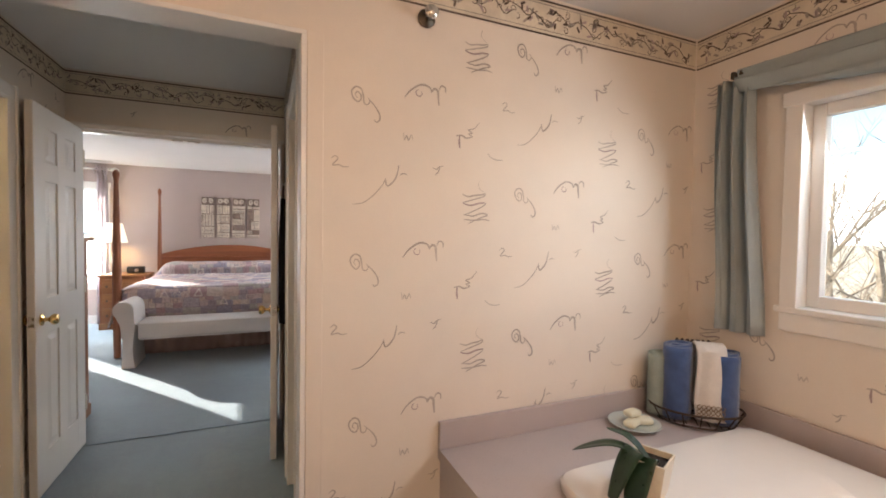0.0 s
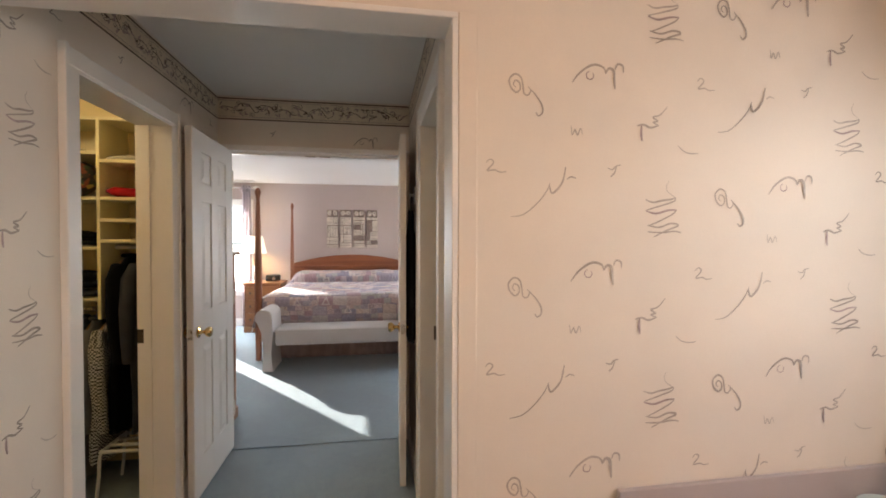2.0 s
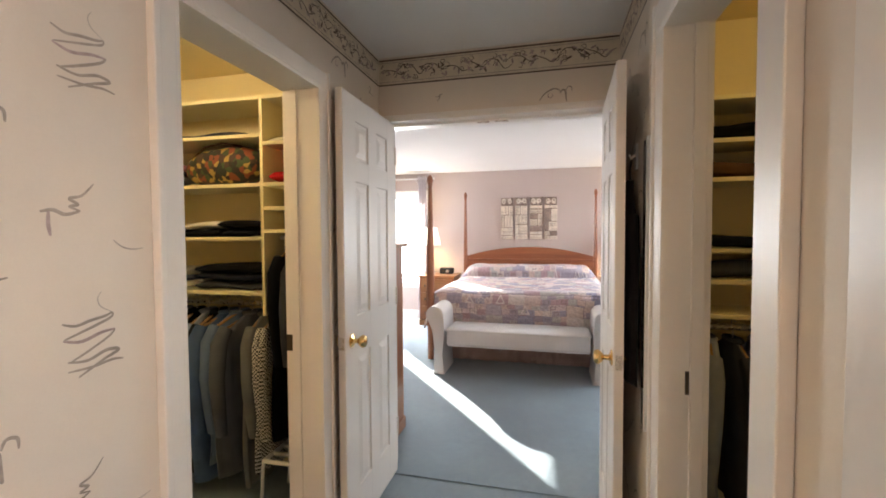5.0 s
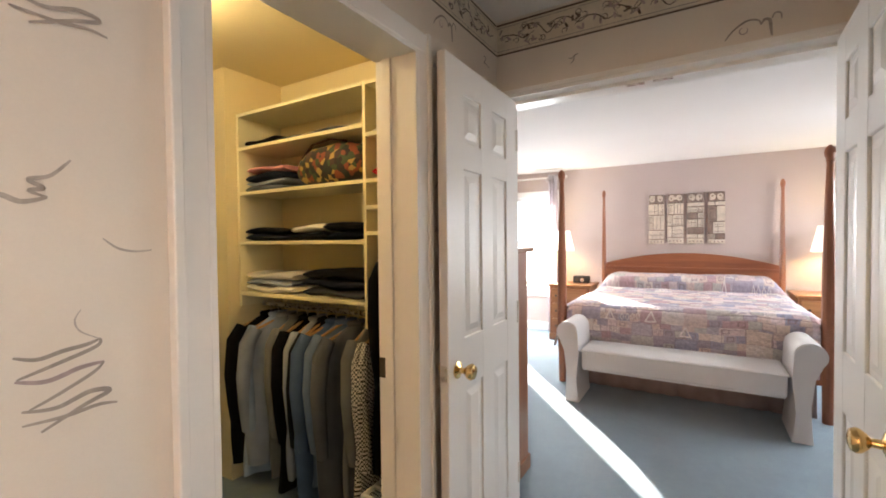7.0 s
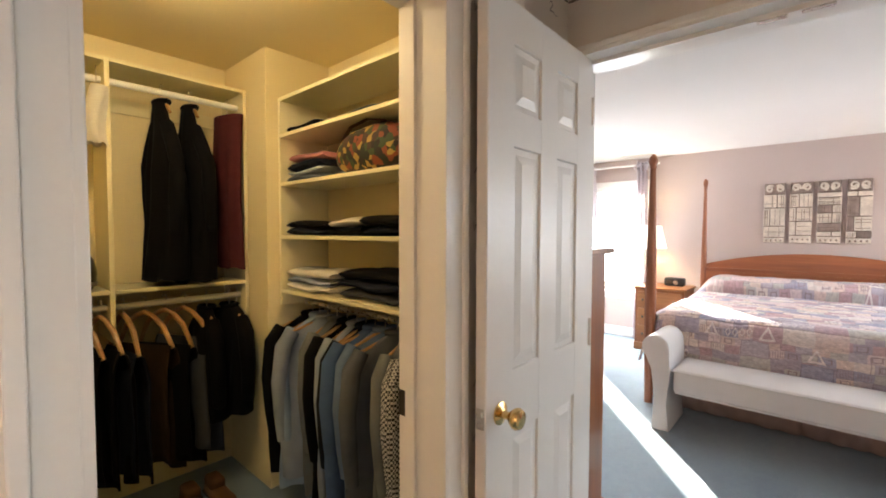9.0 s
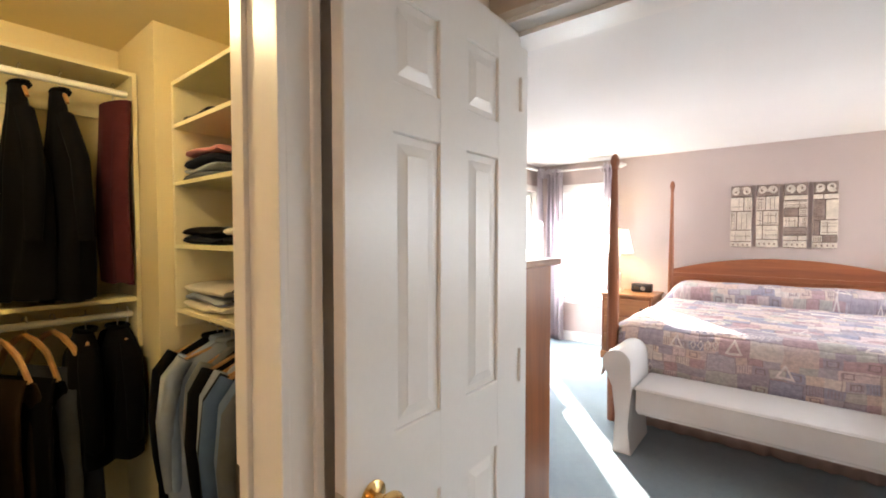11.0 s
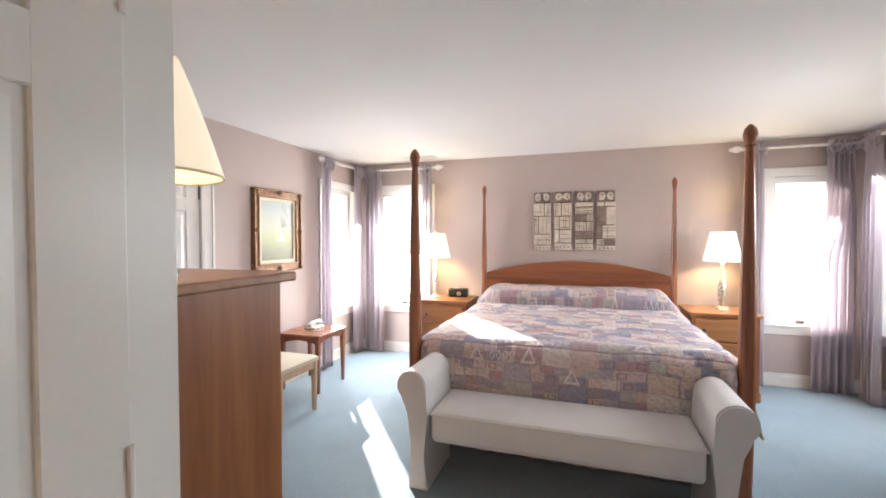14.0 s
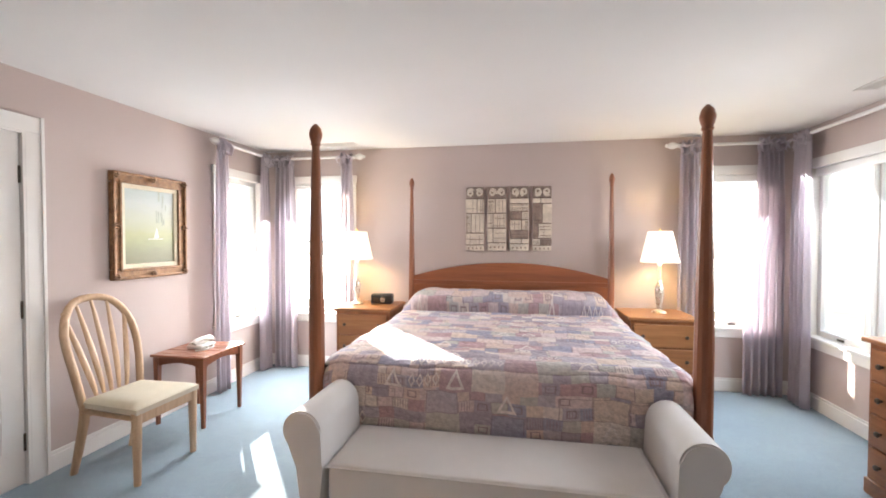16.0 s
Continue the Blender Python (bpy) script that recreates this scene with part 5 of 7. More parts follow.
def painting():
    y0, y1, z0, z1, x = 6.095, 6.757, 1.134, 1.908, WEST
    th = thing("framed_painting", (x, (y0 + y1) / 2, z0), "misty green river landscape in a carved gilt frame", "painting")
    w = 0.078
    for nm, a, b, c, d in (("frame_rail", y0, y1, z0, z0 + w), ("frame_rail", y0, y1, z1 - w, z1), ("frame_stile", y0, y0 + w, z0 + w, z1 - w), ("frame_stile", y1 - w, y1, z0 + w, z1 - w)):
        bm = bmesh.new()
        box(bm, x + 0.001, x + 0.030, a, b, c, d, 0.008)
        if nm == "frame_rail":
            o = c if c == z0 else d - 0.022
            box(bm, x + 0.028, x + 0.048, a, b, o, o + 0.022, 0.008)
            i_ = d - 0.018 if c == z0 else c
            box(bm, x + 0.028, x + 0.038, a + w - 0.018, b - w + 0.018, i_, i_ + 0.018, 0.005)
        else:
            o = a if a == y0 else b - 0.022
            box(bm, x + 0.028, x + 0.048, o, o + 0.022, c - w, d + w, 0.008)
            i_ = b - 0.018 if a == y0 else a
            box(bm, x + 0.028, x + 0.038, i_, i_ + 0.018, c - 0.018, d + 0.018, 0.005)
        part(nm, bm, M_GILT, th)
    for yy, zz in [(a, b) for a in (y0, (y0 + y1) / 2, y1) for b in (z0, (z0 + z1) / 2, z1) if (a, b) != ((y0 + y1) / 2, (z0 + z1) / 2)]:
        bm = bmesh.new()
        for k in range(5):
            a = k * 2 * math.pi / 5
            iy = yy + (0.025 if yy == y0 else -0.025 if yy == y1 else 0)
            iz = zz + (0.025 if zz == z0 else -0.025 if zz == z1 else 0)
            lathe([(0, -0.01), (0.014, -0.004), (0.014, 0.004), (0, 0.01)], (x + 0.044, iy + 0.016 * math.cos(a), iz + 0.016 * math.sin(a)), 8, bm)
        part("carved_leaf", bm, M_GILT, th, smooth=True)
    bm = bmesh.new()
    for a, b, c, d in ((y0 + w, y1 - w, z0 + w, z0 + w + 0.032), (y0 + w, y1 - w, z1 - w - 0.032, z1 - w), (y0 + w, y0 + w + 0.032, z0 + w + 0.032, z1 - w - 0.032), (y1 - w - 0.032, y1 - w, z0 + w + 0.032, z1 - w - 0.032)):
        box(bm, x + 0.002, x + 0.022, a, b, c, d, 0.002)
    part("liner", bm, M_LINER, th, "cream linen liner")
    cv = part("canvas", boxed(x + 0.002, x + 0.012, y0 + w + 0.03, y1 - w - 0.03, z0 + w + 0.03, z1 - w - 0.03), canvas_mat(), th)
    yc, zc = (y0 + y1) / 2 + 0.055, 1.435
    bm = bmesh.new()
    f = [bm.verts.new((x + 0.0135, yc + a, zc + b)) for a, b in ((-0.022, 0), (0.024, 0.002), (0.004, 0.085))]
    bm.faces.new(f)
    box(bm, x + 0.0125, x + 0.0135, yc - 0.075, yc + 0.06, zc - 0.010, zc - 0.005)
    part("painted_sail", bm, M_TRIM, cv, "small white sail")
    bm = bmesh.new()
    rnd = random.Random(5)
    for _ in range(10):
        a, b = yc + rnd.uniform(-0.0, 0.09), zc + rnd.uniform(0.07, 0.30)
        box(bm, x + 0.0124, x + 0.0132, a, a + rnd.uniform(0.004, 0.012), b, b + rnd.uniform(0.04, 0.10))
    part("painted_trunks", bm, plain("painted_grey_green", (0.38, 0.40, 0.32), 0.5, vary=0.15, bumps=0), cv)


painting()


def dining_chair():
    """Faces local +x; the seat's middle over the origin."""
    th = thing("side_chair", (0, 0, 0), "pale ash side chair with fanned slat back and cream seat", "chair")
    bm = bmesh.new()
    def seat(a, b):
        x = -0.20 + 0.44 * a
        y = (b - 0.5) * (0.40 + 0.06 * a)
        e = min(a, 1 - a, b, 1 - b)
        return Vector((x, y, 0.448 + 0.028 * min(1, e * 7) ** 0.5))
    sheet(14, 14, seat, bm=bm)
    ret = bmesh.ops.extrude_face_region(bm, geom=bm.faces[:])
    bmesh.ops.translate(bm, vec=(0, 0, -0.03), verts=[v for v in ret["geom"] if isinstance(v, bmesh.types.BMVert)])
    part("seat", bm, M_SEAT, th, "cream upholstered seat", True)
    for x0, x1, y0, y1 in ((-0.19, -0.165, -0.19, 0.19), (0.20, 0.228, -0.215, 0.215)):
        part("apron", boxed(x0, x1, y0, y1, 0.355, 0.425, 0.004), M_ASH_Z, th)
    for s in (-1, 1):
        part("apron", tube([(-0.18, s * 0.185, 0.39), (0.215, s * 0.21, 0.39)], 0.030, 4, flat=0.4), M_ASH_Z, th)
        part("leg", lathe([(0.019, 0), (0.023, 0.2), (0.029, 0.425)], (0.212, s * 0.205, 0), 10), M_ASH_Z, th, smooth=True)
        part("back_leg", tube([(-0.275, s * 0.19, 0.0), (-0.235, s * 0.188, 0.15), (-0.195, s * 0.185, 0.33), (-0.185, s * 0.185, 0.44)], [0.020, 0.024, 0.027, 0.027], 10), M_ASH_Z, th, smooth=True)

    def back(y, z):
        """Leaning back surface."""
        k = max(0.0, (z - 0.44) / 0.62)
        return (-0.185 - 0.17 * k ** 1.25 - 0.02 * (1 - (y / 0.25) ** 2), y, z)

    hoop = []
    for i in range(25):
        t = i / 24
        a = math.pi * (1 - t)
        y = 0.19 * math.copysign(abs(math.cos(a)) ** 0.75, math.cos(a))
        z = 0.42 + 0.63 * abs(math.sin(a)) ** 0.55
        bulge = 1 + 0.28 * max(0, min(1, (z - 0.44) / 0.4))
        hoop.append(back(y * bulge, z))
    part("back_hoop", tube(hoop, 0.023, 10), M_ASH_Z, th, "bent ash hoop", True)
    for i in range(5):
        f = (i - 2) / 2
        pts = [back(f * (0.095 + 0.10 * k), 0.43 + (0.60 - 0.05 * f * f) * k) for k in [j / 8 for j in range(9)]]
        part("slat", tube(pts, [0.011 + 0.010 * math.sin(math.pi * (j / 8) ** 0.8) for j in range(9)], 8, flat=0.5), M_ASH_Z, th, smooth=True)
    part("back_rail", boxed(-0.205, -0.18, -0.185, 0.185, 0.405, 0.445, 0.005), M_ASH_Z, th)
    th.matrix_basis = pose(-2.59, 5.89, 0, 0, 0, -2)


dining_chair()
M_TABLE_Y = wood("red_brown_table_top", (0.40, 0.155, 0.08), (0.29, 0.10, 0.05), "x", 0.28)


def side_table():
    x0, x1, y0, y1, h = -2.985, -2.52, 6.37, 6.86, 0.545
    th = thing("side_table", ((x0 + x1) / 2, (y0 + y1) / 2, 0), "small red brown side table with a phone on it", "table")
    part("tabletop", boxed(x0, x1, y0, y1, h - 0.02, h, 0.006, 3), M_TABLE_Y, th)
    for a, b, c, d in ((x0 + 0.04, x1 - 0.04, y0 + 0.028, y0 + 0.044), (x0 + 0.04, x1 - 0.04, y1 - 0.044, y1 - 0.028), (x0 + 0.028, x0 + 0.044, y0 + 0.04, y1 - 0.04), (x1 - 0.044, x1 - 0.028, y0 + 0.04, y1 - 0.04)):
        bm = bmesh.new()
        n = 10
        along_x = (b - a) > (d - c)
        L0, L1 = (a, b) if along_x else (c, d)
        for i in range(n):
            t0, t1 = i / n, (i + 1) / n
            zz = [h - 0.085 + 0.028 * math.sin(math.pi * t) for t in (t0, t1)]
            lo = max(zz)
            if along_x:
                box(bm, L0 + (L1 - L0) * t0, L0 + (L1 - L0) * t1, c, d, min(zz), h - 0.0205)
            else:
                box(bm, a, b, L0 + (L1 - L0) * t0, L0 + (L1 - L0) * t1, min(zz), h - 0.0205)
        part("apron", bm, M_CHERRY_X, th)
    for x in (x0 + 0.035, x1 - 0.035):
        for y in (y0 + 0.035, y1 - 0.035):
            bm = bmesh.new()
            w0, w1 = 0.011, 0.020
            lo = [bm.verts.new((x + a * w0, y + b * w0, 0)) for a, b in ((-1, -1), (1, -1), (1, 1), (-1, 1))]
            hi = [bm.verts.new((x + a * w1, y + b * w1, h - 0.0202)) for a, b in ((-1, -1), (1, -1), (1, 1), (-1, 1))]
            bm.faces.new(lo)
            bm.faces.new(hi)
            for i in range(4):
                bm.faces.new((lo[i], lo[(i + 1) % 4], hi[(i + 1) % 4], hi[i]))
            part("leg", bm, M_CHERRY_Z, th)
    px, py = -2.78, 6.66
    ph = thing("telephone", (px, py, h), "pale grey corded telephone on the side table", "telephone")
    bm = bmesh.new()
    box(bm, px - 0.07, px + 0.07, py - 0.085, py + 0.085, h, h + 0.028, 0.012, 3)
    box(bm, px - 0.065, px + 0.02, py - 0.07, py + 0.07, h + 0.02, h + 0.045, 0.012, 3)
    part("body", bm, M_PHONE, ph, smooth=True)
    part("handset", tube([(px + 0.02, py - 0.10, h + 0.045), (px + 0.02, py - 0.075, h + 0.062), (px + 0.02, py, h + 0.072), (px + 0.02, py + 0.075, h + 0.062), (px + 0.02, py + 0.10, h + 0.045)], [0.020, 0.024, 0.015, 0.024, 0.020], 10), M_PHONE, ph, smooth=True)
    pts = [(px + 0.07 + 0.05 * math.sin(i * 0.42), py - 0.10 - 0.045 * math.cos(i * 0.42) + 0.004 * i, h + 0.008) for i in range(26)]
    part("cord", tube(pts, 0.006, 6), M_PHONE, ph, smooth=True)


side_table()


def ceiling_vent(x0, x1, y0, y1):
    th = thing("ceiling_vent", ((x0 + x1) / 2, (y0 + y1) / 2, CEIL), "white slotted ceiling vent", "vent", "ceiling vents")
    z = CEIL
    for a, b, c, d in ((x0, x1, y0, y0 + 0.02), (x0, x1, y1 - 0.02, y1), (x0, x0 + 0.02, y0 + 0.02, y1 - 0.02), (x1 - 0.02, x1, y0 + 0.02, y1 - 0.02)):
        part("frame", boxed(a, b, c, d, z - 0.008, z - 0.0004, 0.002), M_VENT, th)
    part("backing", boxed(x0 + 0.02, x1 - 0.02, y0 + 0.02, y1 - 0.02, z - 0.0015, z - 0.0005), M_DARKMETAL, th)
    wide = (x1 - x0) > (y1 - y0)
    n = 6
    for i in range(n):
        t = (i + 0.5) / n
        if wide:
            c = y0 + 0.02 + (y1 - y0 - 0.04) * t
            part("slat", boxed(x0 + 0.02, x1 - 0.02, c - 0.004, c + 0.004, z - 0.007, z - 0.002), M_VENT, th)
        else:
            c = x0 + 0.02 + (x1 - x0 - 0.04) * t
            part("slat", boxed(c - 0.004, c + 0.004, y0 + 0.02, y1 - 0.02, z - 0.007, z - 0.002), M_VENT, th)


ceiling_vent(-2.24, -1.86, 7.66, 7.78)
ceiling_vent(1.90, 2.04, 6.40, 6.80)
tagged(part("fluted_dish", lathe([(0.03, 0), (0.032, 0.006), (0.10, 0.03), (0.13, 0.05), (0.135, 0.052), (0.10, 0.036), (0.03, 0.012), (0, 0.010)], (1.86, 6.22, 0.885), 24), M_PHONE, smooth=True), "pale shallow dish on the low dresser", "dish")

# ---- passage: robe behind the door and narrow mirror ----
M_ROBE = cloth("black_terry", (0.012, 0.011, 0.013), 0.3)


def robe():
    x, y = 0.285, 3.02
    th = thing("bathrobe", (x - 0.02, y, 0.75), "black robe hanging on a hook behind the open door", "robe")

    def loft(a, b):
        t = 2 * math.pi * a
        w = 0.015 + 0.10 * min(1, b * 2.0) ** 0.8 + 0.02 * b
        dep = 0.014 + 0.010 * min(1, b * 3)
        f = 1 + 0.12 * math.sin(5 * t + 2 * b)
        return Vector((x - 0.012 + dep * math.cos(t) * f, y + w * math.sin(t) * f, 1.62 - 0.78 * b))
    bm = sheet(40, 16, loft)
    bmesh.ops.remove_doubles(bm, verts=bm.verts, dist=1e-4)
    part("body", bm, M_ROBE, th, smooth=True)
    for s in (-1, 1):
        part("sleeve", tube([(x - 0.012, y + s * 0.07, 1.48), (x - 0.012, y + s * 0.11, 1.25), (x - 0.012, y + s * 0.115, 0.98)], [0.020, 0.019, 0.017], 8), M_ROBE, th, smooth=True)
    part("loop", tube([(x - 0.01, y, 1.60), (x - 0.012, y + 0.01, 1.66), (x - 0.008, y, 1.70)], 0.004, 6), M_ROBE, th)
    hk = thing("robe_hook", (0.299, y, 1.70), "white wall hook behind the door", "hook")
    part("plate", boxed(0.290, 0.2992, y - 0.02, y + 0.02, 1.66, 1.76, 0.003), M_RODWHITE, hk)
    part("prong", tube([(0.292, y, 1.72), (0.275, y, 1.705), (0.268, y, 1.72)], 0.006, 8), M_RODWHITE, hk)


robe()
mir = thing("narrow_mirror", (0.298, 2.83, 0.72), "narrow frameless wall mirror behind the open door", "mirror")
part("glass", boxed(0.288, 0.2985, 2.795, 2.858, 0.72, 1.74, 0.003), mirror_mat("mirror_silver"), mir)
part("edge", boxed(0.284, 0.2988, 2.785, 2.7945, 0.715, 1.745, 0.002), M_RODWHITE, mir, "white edge strip")

# ---- bathroom things ----
M_DECK = plain("grey_mauve_laminate", (0.46, 0.40, 0.39), 0.3, vary=0.05, big=3, fine=260, bumps=0.05)
M_TUB = plain("white_acrylic", (0.80, 0.76, 0.72), 0.18, vary=0.015, big=2, fine=40, bumps=0.02, coat=0.3)
M_BLUE = plain("blue_terry", (0.05, 0.10, 0.26), 0.95, vary=0.2, big=20, fine=350, bumps=0.8, dist=0.004, sheen=0.5)
M_WHITETERRY = plain("white_terry", (0.76, 0.72, 0.68), 0.95, vary=0.06, big=20, fine=350, bumps=0.8, dist=0.004, sheen=0.4)
M_SAGE = plain("sage_terry", (0.36, 0.42, 0.38), 0.95, vary=0.1, big=20, fine=350, bumps=0.8, dist=0.004)
M_BASKET = plain("dark_wire", (0.05, 0.03, 0.02), 0.5, 0.5, vary=0.2, bumps=0.1)
M_SOAP = plain("cream_soap", (0.74, 0.70, 0.55), 0.45, vary=0.04, bumps=0.05)
M_PLATE = plain("pale_glass_plate", (0.58, 0.62, 0.58), 0.12, vary=0.03, coat=0.5, bumps=0)
M_LEAF = plain("dark_glossy_leaf", (0.022, 0.055, 0.028), 0.3, vary=0.3, big=12, fine=60, bumps=0.2, spread=(1, 1, 1))
M_POT = plain("cream_ceramic_pot", (0.74, 0.66, 0.52), 0.3, vary=0.04)
M_SOIL = plain("dark_bark", (0.035, 0.022, 0.016), 0.95, vary=0.5, big=60, fine=200, bumps=1.0, dist=0.006)
M_SWAG = cloth("blue_grey_voile", (0.36, 0.40, 0.40), 0.08)

DZ = 0.575
deck = thing("tub_deck", (1.46, 0.5, 0), "grey mauve laminate tub surround with low backsplash", "tub surround")
TX0, TX1, TY0, TY1 = 1.04, 2.09, -0.62, 1.27
bm = bmesh.new()
for a, b, c, d in ((0.785, TX0 + 0.06, -0.9, 1.619), (TX1 - 0.06, 2.156, -0.9, 1.619), (TX0 + 0.06, TX1 - 0.06, TY1 - 0.06, 1.619), (TX0 + 0.06, TX1 - 0.06, -0.9, TY0 + 0.06)):
    box(bm, a, b, c, d, DZ - 0.04, DZ)
part("top", bm, M_DECK, deck)
part("front_panel", boxed(0.795, 0.815, -0.89, 1.619, 0, DZ - 0.04), M_DECK, deck)
part("end_panel", boxed(0.815, 2.156, -0.89, -0.87, 0, DZ - 0.04), M_DECK, deck)
part("backsplash", boxed(0.785, 2.137, 1.600, 1.6192, DZ + 0.0005, 0.682, 0.003), M_DECK, deck)
part("backsplash", boxed(2.1372, 2.1564, -0.9, 1.6192, DZ + 0.0005, 0.682, 0.003), M_DECK, deck)
tub = thing("bathtub", ((TX0 + TX1) / 2, (TY0 + TY1) / 2, DZ), "white acrylic drop-in bathtub in the tub surround", "bathtub")


def tub_surface(a, b):
    cx, cy, hx, hy = (TX0 + TX1) / 2, (TY0 + TY1) / 2, (TX1 - TX0) / 2, (TY1 - TY0) / 2
    t = 2 * math.pi * a
    p = 16.0
    ex = math.copysign(abs(math.cos(t)) ** (2 / p), math.cos(t))
    ey = math.copysign(abs(math.sin(t)) ** (2 / p), math.sin(t))
    prof = [(1.0, DZ + 0.001), (1.0, DZ + 0.022), (0.99, DZ + 0.032), (0.95, DZ + 0.034), (0.56, DZ + 0.032), (0.535, DZ + 0.018), (0.51, DZ - 0.10), (0.48, DZ - 0.32), (0.40, DZ - 0.40), (0.001, DZ - 0.41)]
    f = b * (len(prof) - 1)
    i = min(int(f), len(prof) - 2)
    k = f - i
    r = prof[i][0] + (prof[i + 1][0] - prof[i][0]) * k
    z = prof[i][1] + (prof[i + 1][1] - prof[i][1]) * k
    return Vector((cx + hx * ex * r, cy + hy * ey * r, z))


bm = sheet(96, 27, tub_surface)
bmesh.ops.remove_doubles(bm, verts=bm.verts, dist=1e-4)
part("shell", bm, M_TUB, tub, smooth=True)
part("drain", lathe([(0.03, 0), (0.03, 0.004), (0, 0.005)], (1.56, -0.1, DZ - 0.408), 16), M_SILVER, tub)

plate = thing("soap_plate", (1.665, 1.488, DZ), "pale glass plate with three soaps on the tub surround", "plate")
part("dish", lathe([(0.05, 0), (0.055, 0.004), (0.095, 0.012), (0.11, 0.020), (0.108, 0.022), (0.09, 0.015), (0, 0.008)], (1.665, 1.488, DZ), 28), M_PLATE, plate, smooth=True)
for (a, b, c), tr in (((-0.036, -0.02, 0.022), 20), ((0.036, -0.018, 0.022), -25), ((0.0, 0.012, 0.048), 5)):
    q = bmesh.new()
    box(q, -0.036, 0.036, -0.026, 0.026, -0.014, 0.014, 0.012, 3)
    bmesh.ops.transform(q, matrix=pose(1.665 + a, 1.488 + b, DZ + 0.006 + c, 0, 0, tr), verts=q.verts)
    tagged(part("soap", q, M_SOAP, None, "", True), "oval cream soap bar on the glass plate", "soap", "three soaps")


def towel_basket():
    cx, cy = 1.985, 1.445
    th = thing("towel_basket", (cx, cy, DZ), "dark wire basket with rolled towels in the corner", "basket")
    bm = bmesh.new()
    for rx, ry, z in ((0.155, 0.105, 0.010), (0.19, 0.13, 0.07)):
        tube([(cx + rx * math.cos(2 * math.pi * i / 30), cy + ry * math.sin(2 * math.pi * i / 30), DZ + z) for i in range(31)], 0.005, 6, bm)
    for i in range(16):
        a = 2 * math.pi * i / 16
        tube([(cx + 0.155 * math.cos(a), cy + 0.105 * math.sin(a), DZ + 0.01), (cx + 0.19 * math.cos(a), cy + 0.13 * math.sin(a), DZ + 0.07)], 0.003, 5, bm)
    for i in range(5):
        x = cx - 0.09 + 0.045 * i
        tube([(x, cy - 0.07, DZ + 0.01), (x, cy + 0.07, DZ + 0.01)], 0.003, 5, bm)
    part("wire_frame", bm, M_BASKET, th)
    # coiled handle at the back
    pts = [(cx - 0.07 + 0.0045 * i, cy + 0.09 + 0.012 * math.cos(i * 1.3), DZ + 0.34 + 0.014 * math.sin(i * 1.3)) for i in range(32)]
    bm = tube(pts, 0.004, 5)
    for s in (0, -1):
        tube([(pts[s][0], cy + 0.10, DZ + 0.06), (pts[s][0], cy + 0.095, DZ + 0.34)], 0.004, 6, bm)
    part("handle", bm, M_BASKET, th, "coiled wire handle")
    th.matrix_basis = pose(1.965, 1.425, DZ, 0, 0, -42)


def towel_roll(x, y, r, h, m, label, squash=0.8, z0=0.014):
    th = thing("rolled_towel", (x, y, DZ + z0), label, "towel", "towels in the basket")
    n = 60

    def place(a, b):
        t = a * 5.2 * math.pi
        rr = r * (0.35 + 0.65 * a) * (1 + 0.02 * math.sin(b * 9 + x * 30))
        return Vector((x + rr * math.cos(t + 1.1), y + squash * rr * math.sin(t + 1.1), DZ + z0 + h * b + 0.006 * math.sin(t * 0.7) * b))
    pn = part("roll", sheet(n, 12, place), m, th, smooth=True)
    pn.data.set_sharp_from_angle(angle=radians(120))
    thicken(pn, 0.014)
    return th


towel_basket()
towel_roll(1.925, 1.485, 0.072, 0.33, M_BLUE, "rolled royal blue towel standing in the wire basket")
towel_roll(2.055, 1.352, 0.064, 0.31, M_BLUE, "rolled royal blue towel standing in the wire basket")
towel_roll(1.868, 1.545, 0.046, 0.28, M_SAGE, "rolled sage green towel standing in the wire basket")
ht = thing("hand_towel", (1.985, 1.40, DZ), "folded white hand towel with gold net border", "towel")


def fold(a, b):
    x = 1.938 + 0.115 * a
    s = b * 0.66
    if s < 0.27:
        return Vector((x, 1.470 - 0.0 * s + 0.006 * math.sin(a * 7), DZ + 0.05 + s))
    if s < 0.33:
        k = (s - 0.27) / 0.06 * math.pi
        return Vector((x, 1.418 + 0.052 * math.cos(k), DZ + 0.32 + 0.026 * math.sin(k)))
    return Vector((x + 0.004 * math.sin(s * 20), 1.366 - 0.03 * (s - 0.33) + 0.006 * math.sin(a * 7 + 1), DZ + 0.32 - (s - 0.33) * 0.92))


bm = sheet(14, 40, fold)
tw = part("cloth", bm, M_WHITETERRY, ht, smooth=True)
thicken(tw, 0.012)
bm = bmesh.new()
for i in range(6):
    for s in (-1, 1):
        pts = [(1.941 + 0.109 * (i + 0.5) / 6 + s * 0.009 * math.sin(t * 9.4), 1.3465 - 0.004 * t, DZ + 0.028 + 0.062 * t) for t in [k / 10 for k in range(11)]]
        tube(pts, 0.0018, 4, bm)
part("net_border", bm, plain("gold_thread", (0.24, 0.15, 0.07), 0.6), ht, "gold net border")
ht.matrix_basis = pose(1.985, 1.392, DZ + 0.012, 0, 0, -42)


